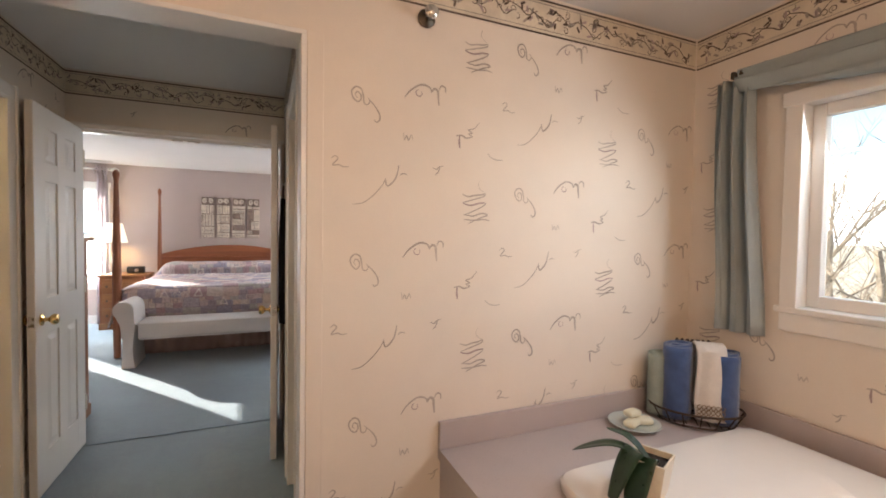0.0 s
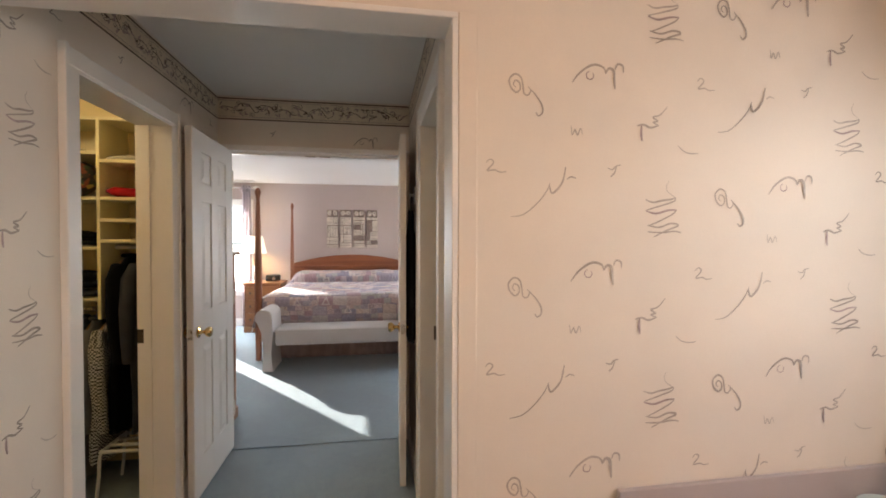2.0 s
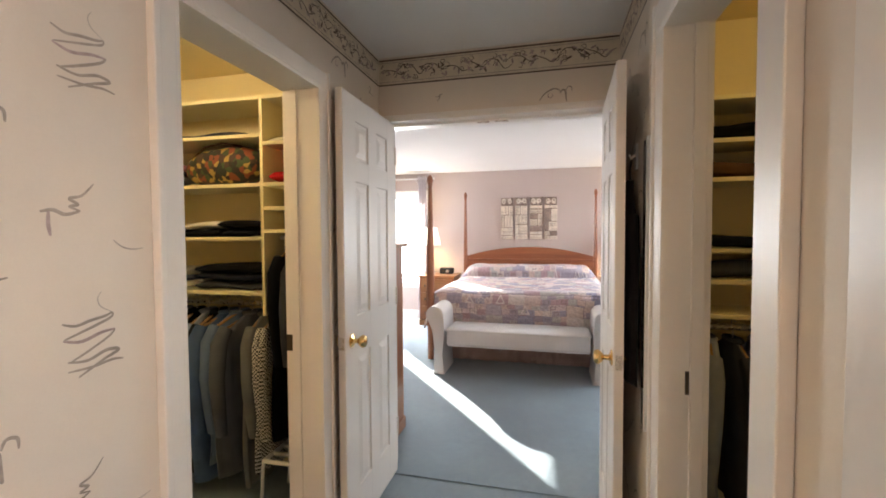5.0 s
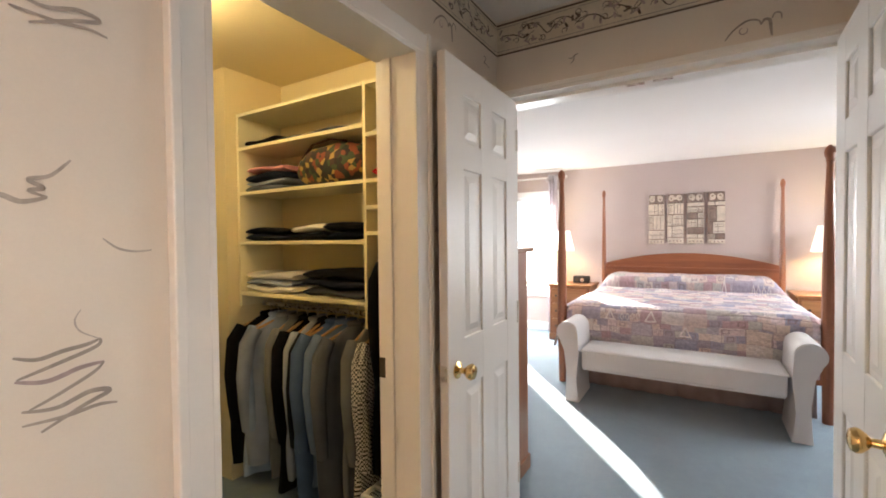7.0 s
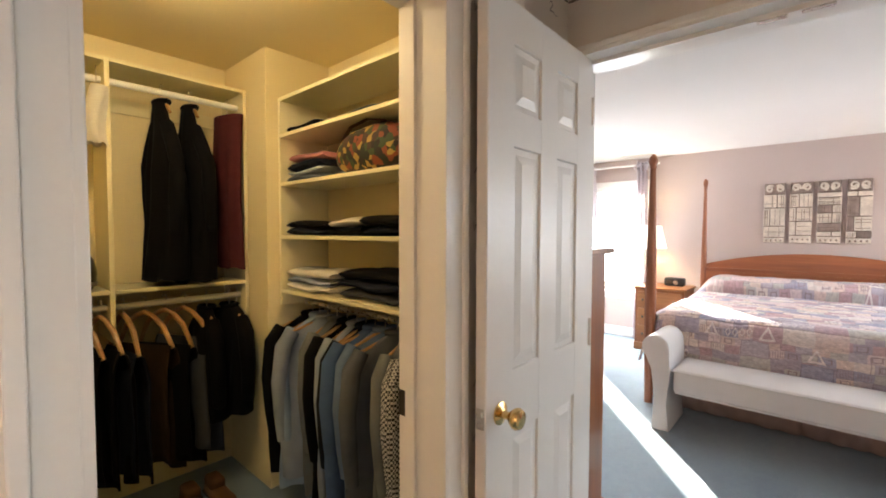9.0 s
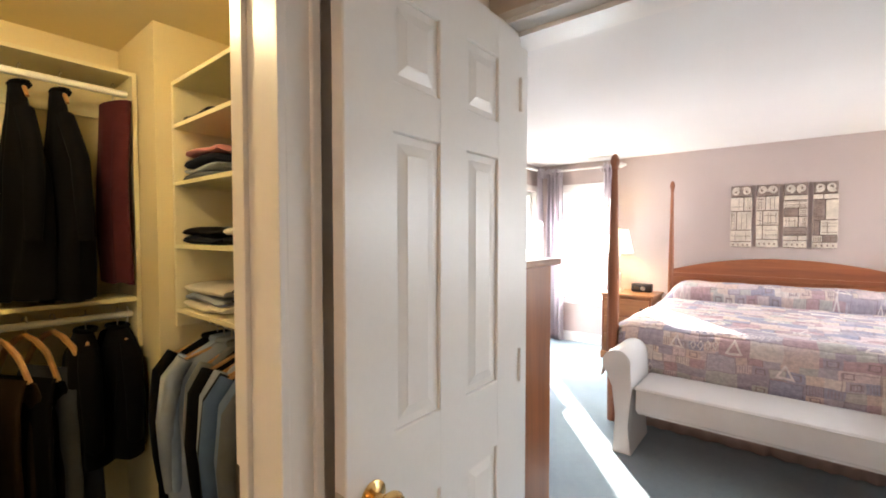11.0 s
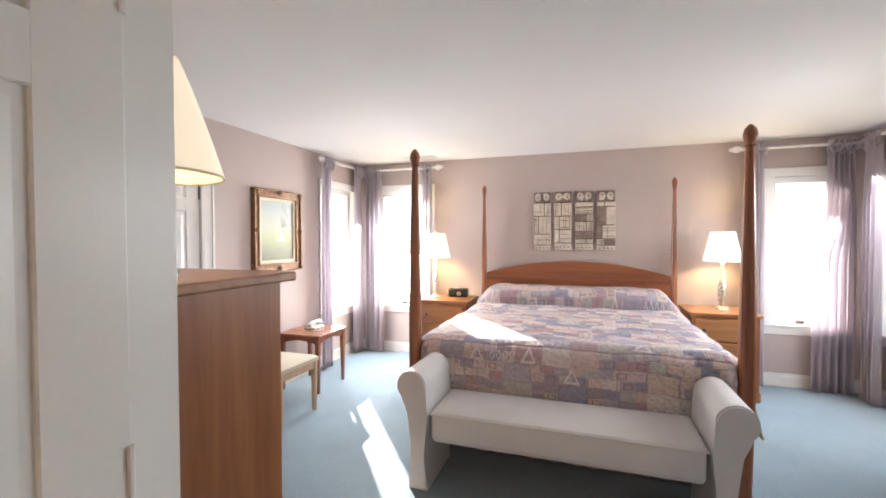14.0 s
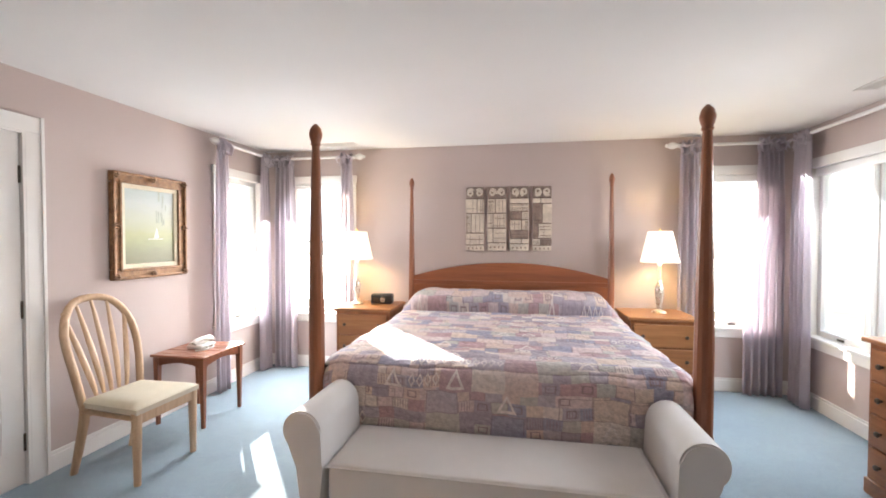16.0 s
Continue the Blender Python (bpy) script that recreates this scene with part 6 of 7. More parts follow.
def orchid():
    x, y, z = 1.265, 1.06, DZ + 0.034
    th = thing("orchid_pot", (x, y, z), "square cream pot with dark strap leaved orchid", "potted plant")
    bm = bmesh.new()
    h, w0, w1, t = 0.12, 0.042, 0.058, 0.006
    ring = lambda w, zz: [bm.verts.new((x + a * w, y + b * w, z + zz)) for a, b in ((-1, -1), (1, -1), (1, 1), (-1, 1))]
    rs = [ring(w0, 0), ring(w1, h), ring(w1 - t, h), ring(w1 - t - 0.003, h - 0.025)]
    for a, b in zip(rs, rs[1:]):
        for i in range(4):
            bm.faces.new((a[i], a[(i + 1) % 4], b[(i + 1) % 4], b[i]))
    bm.faces.new(rs[0])
    pot = part("pot", bm, M_POT, th)
    pot.matrix_local = pose(0, 0, 0, 0, 0, 25)
    bm = boxed(x - w1 + t + 0.002, x + w1 - t - 0.002, y - w1 + t + 0.002, y + w1 - t - 0.002, z + h - 0.04, z + h - 0.018)
    so = part("bark", bm, M_SOIL, th, "dark potting bark")
    so.matrix_local = pose(0, 0, 0, 0, 0, 25)
    for ang, L, w, rise, drop in ((138, 0.23, 0.026, 0.045, 0.05), (112, 0.14, 0.018, 0.06, 0.0), (172, 0.15, 0.040, 0.05, 0.20), (196, 0.12, 0.044, 0.04, 0.24)):
        a0 = radians(ang)
        d, sd = Vector((math.cos(a0), math.sin(a0), 0)), Vector((-math.sin(a0), math.cos(a0), 0))

        def leaf(u, v):
            wv = w * (math.sin(math.pi * min(1, 0.12 + 0.88 * u)) ** 0.6) * (v - 0.5)
            zz = rise * math.sin(min(1, u * 1.6) * math.pi / 2) - drop * max(0, u - 0.35) ** 1.5 * 1.9
            return Vector((x, y, z + h - 0.02)) + d * (L * u) + sd * wv * 2 + Vector((0, 0, zz + 0.25 * abs(wv)))
        lf = part("leaf", sheet(14, 6, leaf), M_LEAF, th, smooth=True)
        thicken(lf, 0.002)


orchid()
hook = thing("wall_hook", (0.712, 1.62, 2.20), "dark round bronze wall hook", "hook")
q = Vector((0, 0, 1)).rotation_difference(Vector((0, -1, 0))).to_matrix().to_4x4()
part("rose", lathe([(0.034, 0), (0.034, 0.006), (0.02, 0.012), (0.012, 0.02)], (0.712, 1.6195, 2.20), 20, None, q), M_DARKMETAL, hook, smooth=True)
part("knob", lathe([(0.010, 0.018), (0.012, 0.035), (0.024, 0.05), (0.026, 0.06), (0.016, 0.07), (0, 0.072)], (0.712, 1.6195, 2.20), 20, None, q), M_SILVER, hook, smooth=True)


def bath_curtain():
    th = thing("bath_curtain", (2.10, 1.38, 1.0), "blue grey voile curtain with draped swag over the window", "curtain")

    def side(a, b):
        y = 1.47 - (0.17 + 0.05 * b) * a
        return Vector((2.108 + 0.022 * math.sin(a * 19 + 1.5 * b) + 0.01 * math.sin(a * 41), y + 0.01 * math.sin(b * 5), 2.12 - 1.13 * b))
    o = part("side_panel", sheet(30, 20, side), M_SWAG, th, smooth=True)
    thicken(o, 0.003)

    def swag(a, b):
        y = 1.36 - 1.3 * a
        sag = 0.05 * math.sin(math.pi * a)
        z = 2.145 - 0.02 * math.sin(math.pi * a) - (0.10 + sag) * b + 0.012 * math.sin(b * 14 + a * 5)
        return Vector((2.095 - 0.028 * math.sin(math.pi * b) - 0.012 * math.sin(b * 14 + a * 5), y, z))
    o = part("swag", sheet(40, 18, swag), M_SWAG, th, smooth=True)
    thicken(o, 0.003)
    part("rod", tube([(2.10, 1.40, 2.135), (2.10, 0.0, 2.135)], 0.010, 10), M_DARKMETAL, th)
    part("knob", lathe([(0.0, -0.022), (0.018, -0.012), (0.02, 0.004), (0, 0.02)], (2.09, 1.345, 2.135), 12), M_DARKMETAL, th, "dark end knob", True)
    part("bracket", boxed(2.09, 2.1568, 1.385, 1.40, 2.12, 2.15), M_DARKMETAL, th)


bath_curtain()
# Out of view; light bar assumed from the warm tinge on the walls.
van = thing("vanity_light", (0.2, -1.68, 2.05), "assumed frosted globe light bar on the unseen south bathroom wall", "lamp")
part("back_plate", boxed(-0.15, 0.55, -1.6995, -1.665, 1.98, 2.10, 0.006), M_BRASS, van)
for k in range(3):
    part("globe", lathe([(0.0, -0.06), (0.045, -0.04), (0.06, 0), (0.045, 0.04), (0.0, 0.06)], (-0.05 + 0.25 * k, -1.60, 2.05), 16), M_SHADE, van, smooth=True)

# ---- left closet ----
M_SHELF = plain("cream_shelf_paint", (0.76, 0.68, 0.43), 0.5, vary=0.03, big=3, fine=100, bumps=0.05)
M_HANGER = wood("hanger_wood", (0.52, 0.30, 0.13), (0.40, 0.21, 0.08), "y", 0.4)


def C(name, r, g, b, vary=0.2):
    return cloth(name, (r, g, b), vary)


M_BLK = C("black_wool", 0.003, 0.003, 0.004)
M_NAVY = C("navy_cotton", 0.008, 0.010, 0.018)
M_CHAR = C("charcoal_cotton", 0.05, 0.054, 0.066)
M_BLUE1 = C("pale_blue_shirting", 0.30, 0.38, 0.52)
M_BLUE2 = C("slate_blue_shirting", 0.15, 0.21, 0.34)
M_DENIM = C("denim_blue", 0.08, 0.13, 0.25)
M_GREY1 = C("light_grey_shirting", 0.29, 0.325, 0.40)
M_GREY2 = C("mid_grey_shirting", 0.12, 0.13, 0.155)
M_OLIVE = C("taupe_grey_shirting", 0.17, 0.175, 0.18)
M_WHITEC = C("white_cotton", 0.66, 0.62, 0.55, 0.06)
M_MAROON = C("maroon_wool", 0.075, 0.018, 0.022)
M_RED = C("red_knit", 0.42, 0.015, 0.02)
M_PINK = C("pink_cotton", 0.52, 0.22, 0.22)
M_BROWN = C("brown_leather", 0.10, 0.05, 0.025)
M_UMBER = C("dark_brown_wool", 0.030, 0.018, 0.011)
M_CHECK = checked("black_white_checked_cotton", (0.58, 0.57, 0.55), (0.015, 0.015, 0.02), 0.010)


def floral():
    m, n, l = nodes_of("dark_floral_print")
    p = n["Principled BSDF"]
    v = n.new("ShaderNodeTexVoronoi")
    v.inputs["Scale"].default_value = 34
    l.new(coords(n, l), v.inputs["Vector"])
    sp = n.new("ShaderNodeSeparateColor")
    l.new(v.outputs["Color"], sp.inputs[0])
    cr = n.new("ShaderNodeValToRGB")
    cr.color_ramp.interpolation = "CONSTANT"
    for i, c in enumerate(((0.015, 0.02, 0.012), (0.04, 0.06, 0.02), (0.20, 0.045, 0.018), (0.02, 0.012, 0.01), (0.34, 0.22, 0.05), (0.05, 0.025, 0.016))):
        e = cr.color_ramp.elements[i] if i < 2 else cr.color_ramp.elements.new(i / 6)
        e.position, e.color = i / 6, (*c, 1)
    l.new(sp.outputs[0], cr.inputs[0])
    l.new(cr.outputs[0], p.inputs["Base Color"])
    p.inputs["Roughness"].default_value = 0.7
    return m


M_FLORAL = floral()


def shelving(name, x0, x1, y0, y1, uprights, bays, label):
    """Closet shelving; bays: (left, right, heights)."""
    th = thing(name, ((x0 + x1) / 2, (y0 + y1) / 2, 0), label, "shelving")
    for x, top, low in uprights:
        part("upright", boxed(x - 0.009, x + 0.009, y0 + 0.001, y1, low, top, 0.002), M_SHELF, th)
    for a, b, zs in bays:
        for z in zs:
            part("shelf", boxed(a + 0.0092, b - 0.0092, y0, y1, z - 0.019, z, 0.002), M_SHELF, th)
    part("back_panel", boxed(x0, x1, y1 + 0.0005, y1 + 0.004, 1.0, max(u[1] for u in uprights)), M_CLOSET, th)
    return th


SX0, SX1, SXM = -2.49, -1.13, -1.505
unit = shelving("closet_shelving", SX0, SX1, 3.15, 3.45, [(SX0 + 0.012, 2.14, 1.02), (SXM, 2.14, 0.98), (SX1 - 0.01, 2.14, 1.02)],
                [(SX0 + 0.012, SXM, (2.14, 1.945, 1.685, 1.40, 1.105)), (SXM, SX1 - 0.01, (2.14, 1.90, 1.685, 1.56, 1.44))], "cream painted closet shelving with folded clothes and a rod")
part("rod", tube([(SX0 + 0.02, 3.30, 1.02), (SX1 - 0.02, 3.30, 1.02)], 0.015, 10), M_SILVER, unit, "metal hanging rod", True)
part("rod_cleat", boxed(SX0 + 0.03, SXM - 0.012, 3.436, 3.4498, 1.0, 1.085), M_SHELF, unit)

wu = thing("hanging_unit", (-2.87, 2.4, 0), "cream painted two level hanging unit with white rods", "shelving")
WX0, WX1 = -3.018, -2.72
for y in (1.75, 2.455, 3.075):
    part("upright", boxed(WX0, WX1, y - 0.010, y + 0.010, 0.9, 2.215, 0.002), M_SHELF, wu)
for a, b in ((1.76, 2.445), (2.465, 3.065)):
    part("shelf", boxed(WX0, WX1, a, b, 2.196, 2.214, 0.002), M_SHELF, wu)
    part("shelf", boxed(WX0, WX1, a, b, 1.125, 1.144, 0.002), M_SHELF, wu)
    part("rod", tube([(-2.80, a, 2.125), (-2.80, b, 2.125)], 0.016, 10), M_RODWHITE, wu, smooth=True)
    part("rod", tube([(-2.80, a, 1.055), (-2.80, b, 1.055)], 0.016, 10), M_RODWHITE, wu, smooth=True)
part("cleat", boxed(WX0, WX0 + 0.016, 2.465, 3.065, 2.03, 2.10), M_SHELF, wu)


def garment(name, rod_at, along, length, m, label, group, seed, wood_hanger=True, width=0.40, thick=0.055, sleeves=0.58, slim=False, flare=0.35, slope=0.10):
    """A garment on a hanger; rod_at: where the hook meets the rod; along: the rod's axis."""
    rnd = random.Random(seed)
    th = thing(name, (rod_at[0], rod_at[1], rod_at[2] - 0.1), label, "clothes", group)
    yaw = rnd.uniform(-13, 13)
    turn = Matrix.Translation(rod_at) @ pose(0, 0, 0, 0, 0, yaw + (90 if along == "y" else 0))
    # local: x along the rod (thickness), y across the body, z down from the rod
    ph = rnd.uniform(0, 6)

    def body(a, b):
        t = 2 * math.pi * a
        z = -0.07 - length * b
        sh = min(1, b * length / 0.10)
        sd = min(1, b * length / slope)
        w = (0.055 + (width / 2 - 0.055) * (sh ** 0.55 if slope < 0.2 else sd ** 0.8)) * (1 + 0.06 * b)
        d = thick / 2 * (0.55 + 0.45 * sd) * (1 + flare * b)
        f = 0.18 * min(1, b * 3)
        if slim:
            w, d = width / 2 * (0.9 + 0.1 * b), thick / 2
        cx, cy = math.cos(t), math.sin(t)
        wob = 1 + f * math.sin(6 * t + ph + b * 2) + 0.5 * f * math.sin(11 * t + ph * 2)
        drop = 0.0 if slim else 0.055 * sh * abs(cy) * (1 - b)
        crease = 0.0 if slim else 0.020 * min(1, b * 4) * noise.noise((cy * 3.4 + ph, b * 1.6 + 0.4 * cy, ph + (1 if cx > 0 else 4)))
        hem = 0.02 * noise.noise((cy * 2, ph, 7)) * b
        return Vector((d * cx * wob + crease + 0.012 * math.sin(b * 4 + ph), w * cy * (1 + 0.04 * math.sin(b * 7 + ph)), z - drop + hem))
    bm = sheet(48, 26, body)
    bmesh.ops.transform(bm, matrix=turn, verts=bm.verts)
    bmesh.ops.remove_doubles(bm, verts=bm.verts, dist=1e-4)
    o = part("body", bm, m, th, smooth=True)
    o.data.set_sharp_from_angle(angle=radians(160))
    if sleeves:
        for s in (-1, 1):
            k = rnd.uniform(-0.01, 0.02)
            low = 0.0 if slope < 0.2 else 0.09
            pts = [(0, s * (width / 2 - 0.055 - 0.4 * low), -0.125 - low * 0.6), (k * 0.5, s * (width / 2 - 0.005 - 0.2 * low), -0.20 - low), (k, s * (width / 2 + 0.018), -0.38), (k * 1.5, s * (width / 2 + 0.010), -0.55), (k * 2, s * (width / 2 + 0.0), -0.10 - sleeves)]
            bm = tube(pts, [min(r_, 0.4 * thick) if slope > 0.2 else r_ for r_ in (0.034, 0.042, 0.038, 0.034, 0.028)], 10)
            bmesh.ops.transform(bm, matrix=turn, verts=bm.verts)
            part("sleeve", bm, m, th, smooth=True)
        bm = tube([(thick * 0.3 * math.cos(2 * math.pi * i / 12), 0.06 * math.sin(2 * math.pi * i / 12), -0.066) for i in range(13)], 0.012, 6)
        bmesh.ops.transform(bm, matrix=turn, verts=bm.verts)
        part("collar", bm, m, th, smooth=True)
    hk = [(0, 0, -0.075), (0, 0, -0.02), (0, 0.012, 0.0), (0, 0.010, 0.020), (0, -0.004, 0.0235), (0, -0.018, 0.010)]
    bm = tube(hk, 0.0028, 6)
    bmesh.ops.transform(bm, matrix=turn, verts=bm.verts)
    hg = part("hanger_hook", bm, M_SILVER, th, "steel hanger hook")
    bm = tube([(0, -width / 2 + 0.05, -0.128), (0, -0.06, -0.090), (0, 0, -0.072), (0, 0.06, -0.090), (0, width / 2 - 0.05, -0.128)], [0.007, 0.009, 0.010, 0.009, 0.007] if wood_hanger else 0.004, 8)
    bmesh.ops.transform(bm, matrix=turn, verts=bm.verts)
    part("hanger", bm, M_HANGER if wood_hanger else M_RODWHITE, th, "wooden hanger" if wood_hanger else "white wire hanger")
    return th


row = [(M_BLK, "black shirt"), (M_BLUE1, "pale blue dress shirt"), (M_GREY1, "light grey shirt"), (M_OLIVE, "taupe grey shirt"), (M_BLK, "black shirt"), (M_GREY1, "light grey shirt"), (M_NAVY, "dark navy shirt"), (M_DENIM, "denim blue shirt"), (M_BLUE2, "slate blue shirt"), (M_GREY2, "mid grey shirt"), (M_OLIVE, "taupe grey shirt"), (M_CHECK, "black and white checked shirt")]
for i, (m, what) in enumerate(row):
    x = SX0 + 0.09 + i * 0.079 + 0.010 * math.sin(i * 5.3)
    garment("hanging_shirt", (x, 3.30, 1.036), "x", 0.84 + 0.05 * math.sin(i * 2.1), m, what + " hanging on the closet rod", "shirts on the closet rod", 100 + i, width=0.46 + 0.03 * math.sin(i * 3.7), thick=0.078)
part("rod", tube([(SXM + 0.01, 3.30, 1.395), (SX1 - 0.02, 3.30, 1.395)], 0.014, 10), M_RODWHITE, unit, "white hanging rod", True)
for i, (m, what) in enumerate(((M_BLK, "black suit jacket"), (M_CHAR, "charcoal jacket"), (M_BLK, "black trousers"))):
    garment("hanging_jacket", (-1.42 + i * 0.105, 3.30, 1.410), "x", 1.02, m, what + " hanging in the narrow closet bay", "jackets in the narrow bay", 130 + i, width=0.36, thick=0.07)
garment("hanging_coat", (-2.80, 2.69, 2.141), "y", 0.90, M_BLK, "long black suit jacket on the upper rod", "coats on the upper rod", 150, width=0.28, thick=0.085, sleeves=0.62, flare=1.1, slope=0.35)
garment("hanging_coat", (-2.80, 2.82, 2.141), "y", 0.92, M_BLK, "long black suit jacket on the upper rod", "coats on the upper rod", 151, width=0.28, thick=0.085, sleeves=0.62, flare=0.9, slope=0.35)
garment("hanging_trousers", (-2.80, 3.01, 2.141), "y", 0.86, M_MAROON, "maroon trousers hung on the upper rod", "coats on the upper rod", 152, width=0.26, thick=0.075, sleeves=0, slim=True)


def trousers(y, m, what, seed):
    """Trousers folded over the bar of a curved wooden hanger; the hanger points into the room."""
    rnd = random.Random(seed)
    zt = 1.071
    th = thing("hanging_trousers", (-2.80, y, 0.9), what + " trousers folded over a wooden hanger", "clothes", "trousers on the lower rod")
    turn = Matrix.Translation((-2.80, y, zt)) @ pose(0, 0, 0, 0, 0, rnd.uniform(8, 30))
    low, ph = -0.215 - rnd.uniform(0, 0.03), rnd.uniform(0, 6)

    def placed(bm):
        bmesh.ops.transform(bm, matrix=turn, verts=bm.verts)
        return bm
    part("hanger_hook", placed(tube([(0, 0, -0.06), (0, 0, -0.015), (0.012, 0, 0.004), (0.008, 0, 0.022), (-0.008, 0, 0.022), (-0.018, 0, 0.008)], 0.003, 6)), M_SILVER, th, "steel hanger hook")
    for s in (-1, 1):
        part("hanger_arm", placed(tube([(0, 0, -0.055), (s * 0.05, 0, -0.075), (s * 0.11, 0, -0.125), (s * 0.165, 0, low)], [0.011, 0.013, 0.013, 0.010], 8)), M_HANGER, th, "curved wooden hanger arm", True)
    part("bar", placed(tube([(-0.16, 0, low), (0.16, 0, low)], 0.006, 8)), M_HANGER, th)

    def drape(a, b):
        side = 1 if b > 0.5 else -1
        k = abs(2 * b - 1)
        x = (a - 0.5) * (0.33 + 0.05 * k)
        fold = 0.008 * math.sin(a * 15 + ph + side) + 0.010 * noise.noise((a * 4, k * 3, ph + side))
        return Vector((x, side * (0.012 + 0.030 * min(1, k * 4)) + 1.6 * fold * k, low + 0.012 - (0.60 + 0.03 * side) * k ** 1.15))
    o = part("folded_cloth", placed(sheet(22, 36, drape)), m, th, smooth=True)
    thicken(o, 0.010)


for i in range(10):
    trousers(1.98 + 0.088 * i, *((M_BLK, "black"), (M_NAVY, "dark navy"), (M_BLK, "black"), (M_CHAR, "charcoal"), (M_BLK, "black"), (M_BLK, "black"), (M_NAVY, "dark navy"), (M_UMBER, "dark brown"), (M_BLK, "black"), (M_CHAR, "charcoal"))[i], 170 + i)
for i in range(2):
    garment("hanging_jacket", (-2.80, 2.885 + 0.12 * i, 1.071), "y", 0.58, M_BLK, "black quilted jacket on a hanger, lower rod", "jackets on the lower rod", 180 + i, width=0.40, thick=0.125, sleeves=0.46)
garment("hanging_scarf", (-2.74, 2.42, 2.141), "y", 0.26, M_WHITEC, "cream crumpled scarf hanging by the upright", "coats on the upper rod", 160, False, width=0.14, thick=0.07, sleeves=0, slim=True)
hn = thing("wire_hanger", (-2.80, 3.045, 0.85), "empty white wire hanger on the lower rod", "hanger")
part("wire", tube([(-2.80, 3.045, 1.09), (-2.785, 3.045, 1.075), (-2.80, 3.045, 1.03), (-2.80, 3.045, 0.99), (-2.64, 3.05, 0.90), (-2.655, 3.05, 0.885), (-2.94, 3.04, 0.885), (-2.95, 3.04, 0.90), (-2.80, 3.045, 0.99)], 0.004, 6), M_RODWHITE, hn)


def folded(x0, x1, z, items, label, y0=3.165, y1=3.42, seed=0):
    """A stack of folded clothes; items: (material, height)."""
    rnd = random.Random(seed)
    th = thing("folded_clothes", ((x0 + x1) / 2, (y0 + y1) / 2, z), label, "clothes", "folded clothes on shelves")
    zz = z + 0.001
    for m, h in items:
        dx, dy = rnd.uniform(-0.012, 0.012), rnd.uniform(-0.012, 0.012)
        s = rnd.uniform(0, 9)

        def place(a, b, low=zz, hh=h):
            t = 2 * math.pi * b
            u = math.copysign(abs(math.cos(t)) ** 0.6, math.cos(t))
            v = math.copysign(abs(math.sin(t)) ** 0.8, math.sin(t))
            x = x0 + dx + (x1 - x0) * a
            end = min(1, min(a, 1 - a) * 9 + 0.25) ** 0.5
            ww = 0.006 * noise.noise((x * 14, b * 3 + s, s))
            return Vector((x, (y0 + y1) / 2 + dy + ((y1 - y0) / 2 - 0.012) * u * (0.9 + 0.1 * end) + ww, max(low, low + hh / 2 + hh / 2 * v * end + ww * 0.8 + 0.006 * math.sin(x * 17 + s))))
        bm = sheet(12, 20, place)
        bmesh.ops.remove_doubles(bm, verts=bm.verts, dist=1e-4)
        bmesh.ops.holes_fill(bm, edges=bm.edges)
        part("folded_garment", bm, m, th, smooth=True)
        zz += h * 0.93
    return th


folded(-2.46, -2.18, 1.945, [(M_BLK, 0.05)], "crumpled black garment on the top shelf", seed=1)
folded(-2.12, -1.62, 1.945, [(M_CHAR, 0.03)], "dark grey garment lying on the top shelf", seed=2)
folded(-2.45, -2.12, 1.685, [(M_GREY2, 0.035), (M_GREY1, 0.03), (M_NAVY, 0.05), (M_PINK, 0.04)], "stack of grey, navy and pink folded clothes", seed=3)
folded(-2.44, -2.08, 1.40, [(M_NAVY, 0.04), (M_BLK, 0.035)], "black and navy folded trousers", seed=4)
folded(-2.08, -1.82, 1.40, [(M_BLK, 0.045), (M_WHITEC, 0.04)], "white shirt folded over black trousers", seed=5)
folded(-1.80, -1.53, 1.40, [(M_NAVY, 0.045), (M_BLK, 0.045)], "two black folded sweaters stacked", seed=6)
folded(-2.45, -2.05, 1.105, [(M_WHITEC, 0.04), (M_GREY1, 0.035), (M_WHITEC, 0.045)], "stack of white folded shirts", seed=7)
folded(-1.98, -1.53, 1.105, [(M_CHAR, 0.05), (M_NAVY, 0.05), (M_BLK, 0.05)], "stack of dark folded jeans", seed=8)
folded(-1.48, -1.17, 1.685, [(M_RED, 0.06)], "bright red knit lying on the narrow shelf", seed=9)
folded(-1.48, -1.17, 1.90, [(M_WHITEC, 0.03)], "white folded cloth on the narrow shelf", seed=10)

bag = thing("floral_bag", (-1.83, 3.29, 1.685), "soft dark bag with red and gold floral print", "bag")


def bag_shape(a, b):
    t, p = 2 * math.pi * a, math.pi * b
    r = math.sin(p) ** 0.55
    x = 0.25 * math.copysign(abs(math.cos(t)) ** 0.8, math.cos(t)) * r
    y = 0.105 * math.copysign(abs(math.sin(t)) ** 0.8, math.sin(t)) * r
    z = 0.095 - 0.095 * math.cos(p) + (0.05 * (0.5 + x / 0.5) + 0.02 * noise.noise((x * 8, y * 8, b * 3))) * b
    return Vector((-1.83 + x, 3.285 + y, 1.686 + max(0, z)))


bm = sheet(28, 16, bag_shape)
bmesh.ops.remove_doubles(bm, verts=bm.verts, dist=1e-4)
part("body", bm, M_FLORAL, bag, smooth=True)
part("strap", tube([(-2.0, 3.22, 1.84), (-1.9, 3.2, 1.90), (-1.78, 3.2, 1.915), (-1.68, 3.22, 1.90)], 0.010, 8, flat=0.4), M_BROWN, bag, "brown strap")

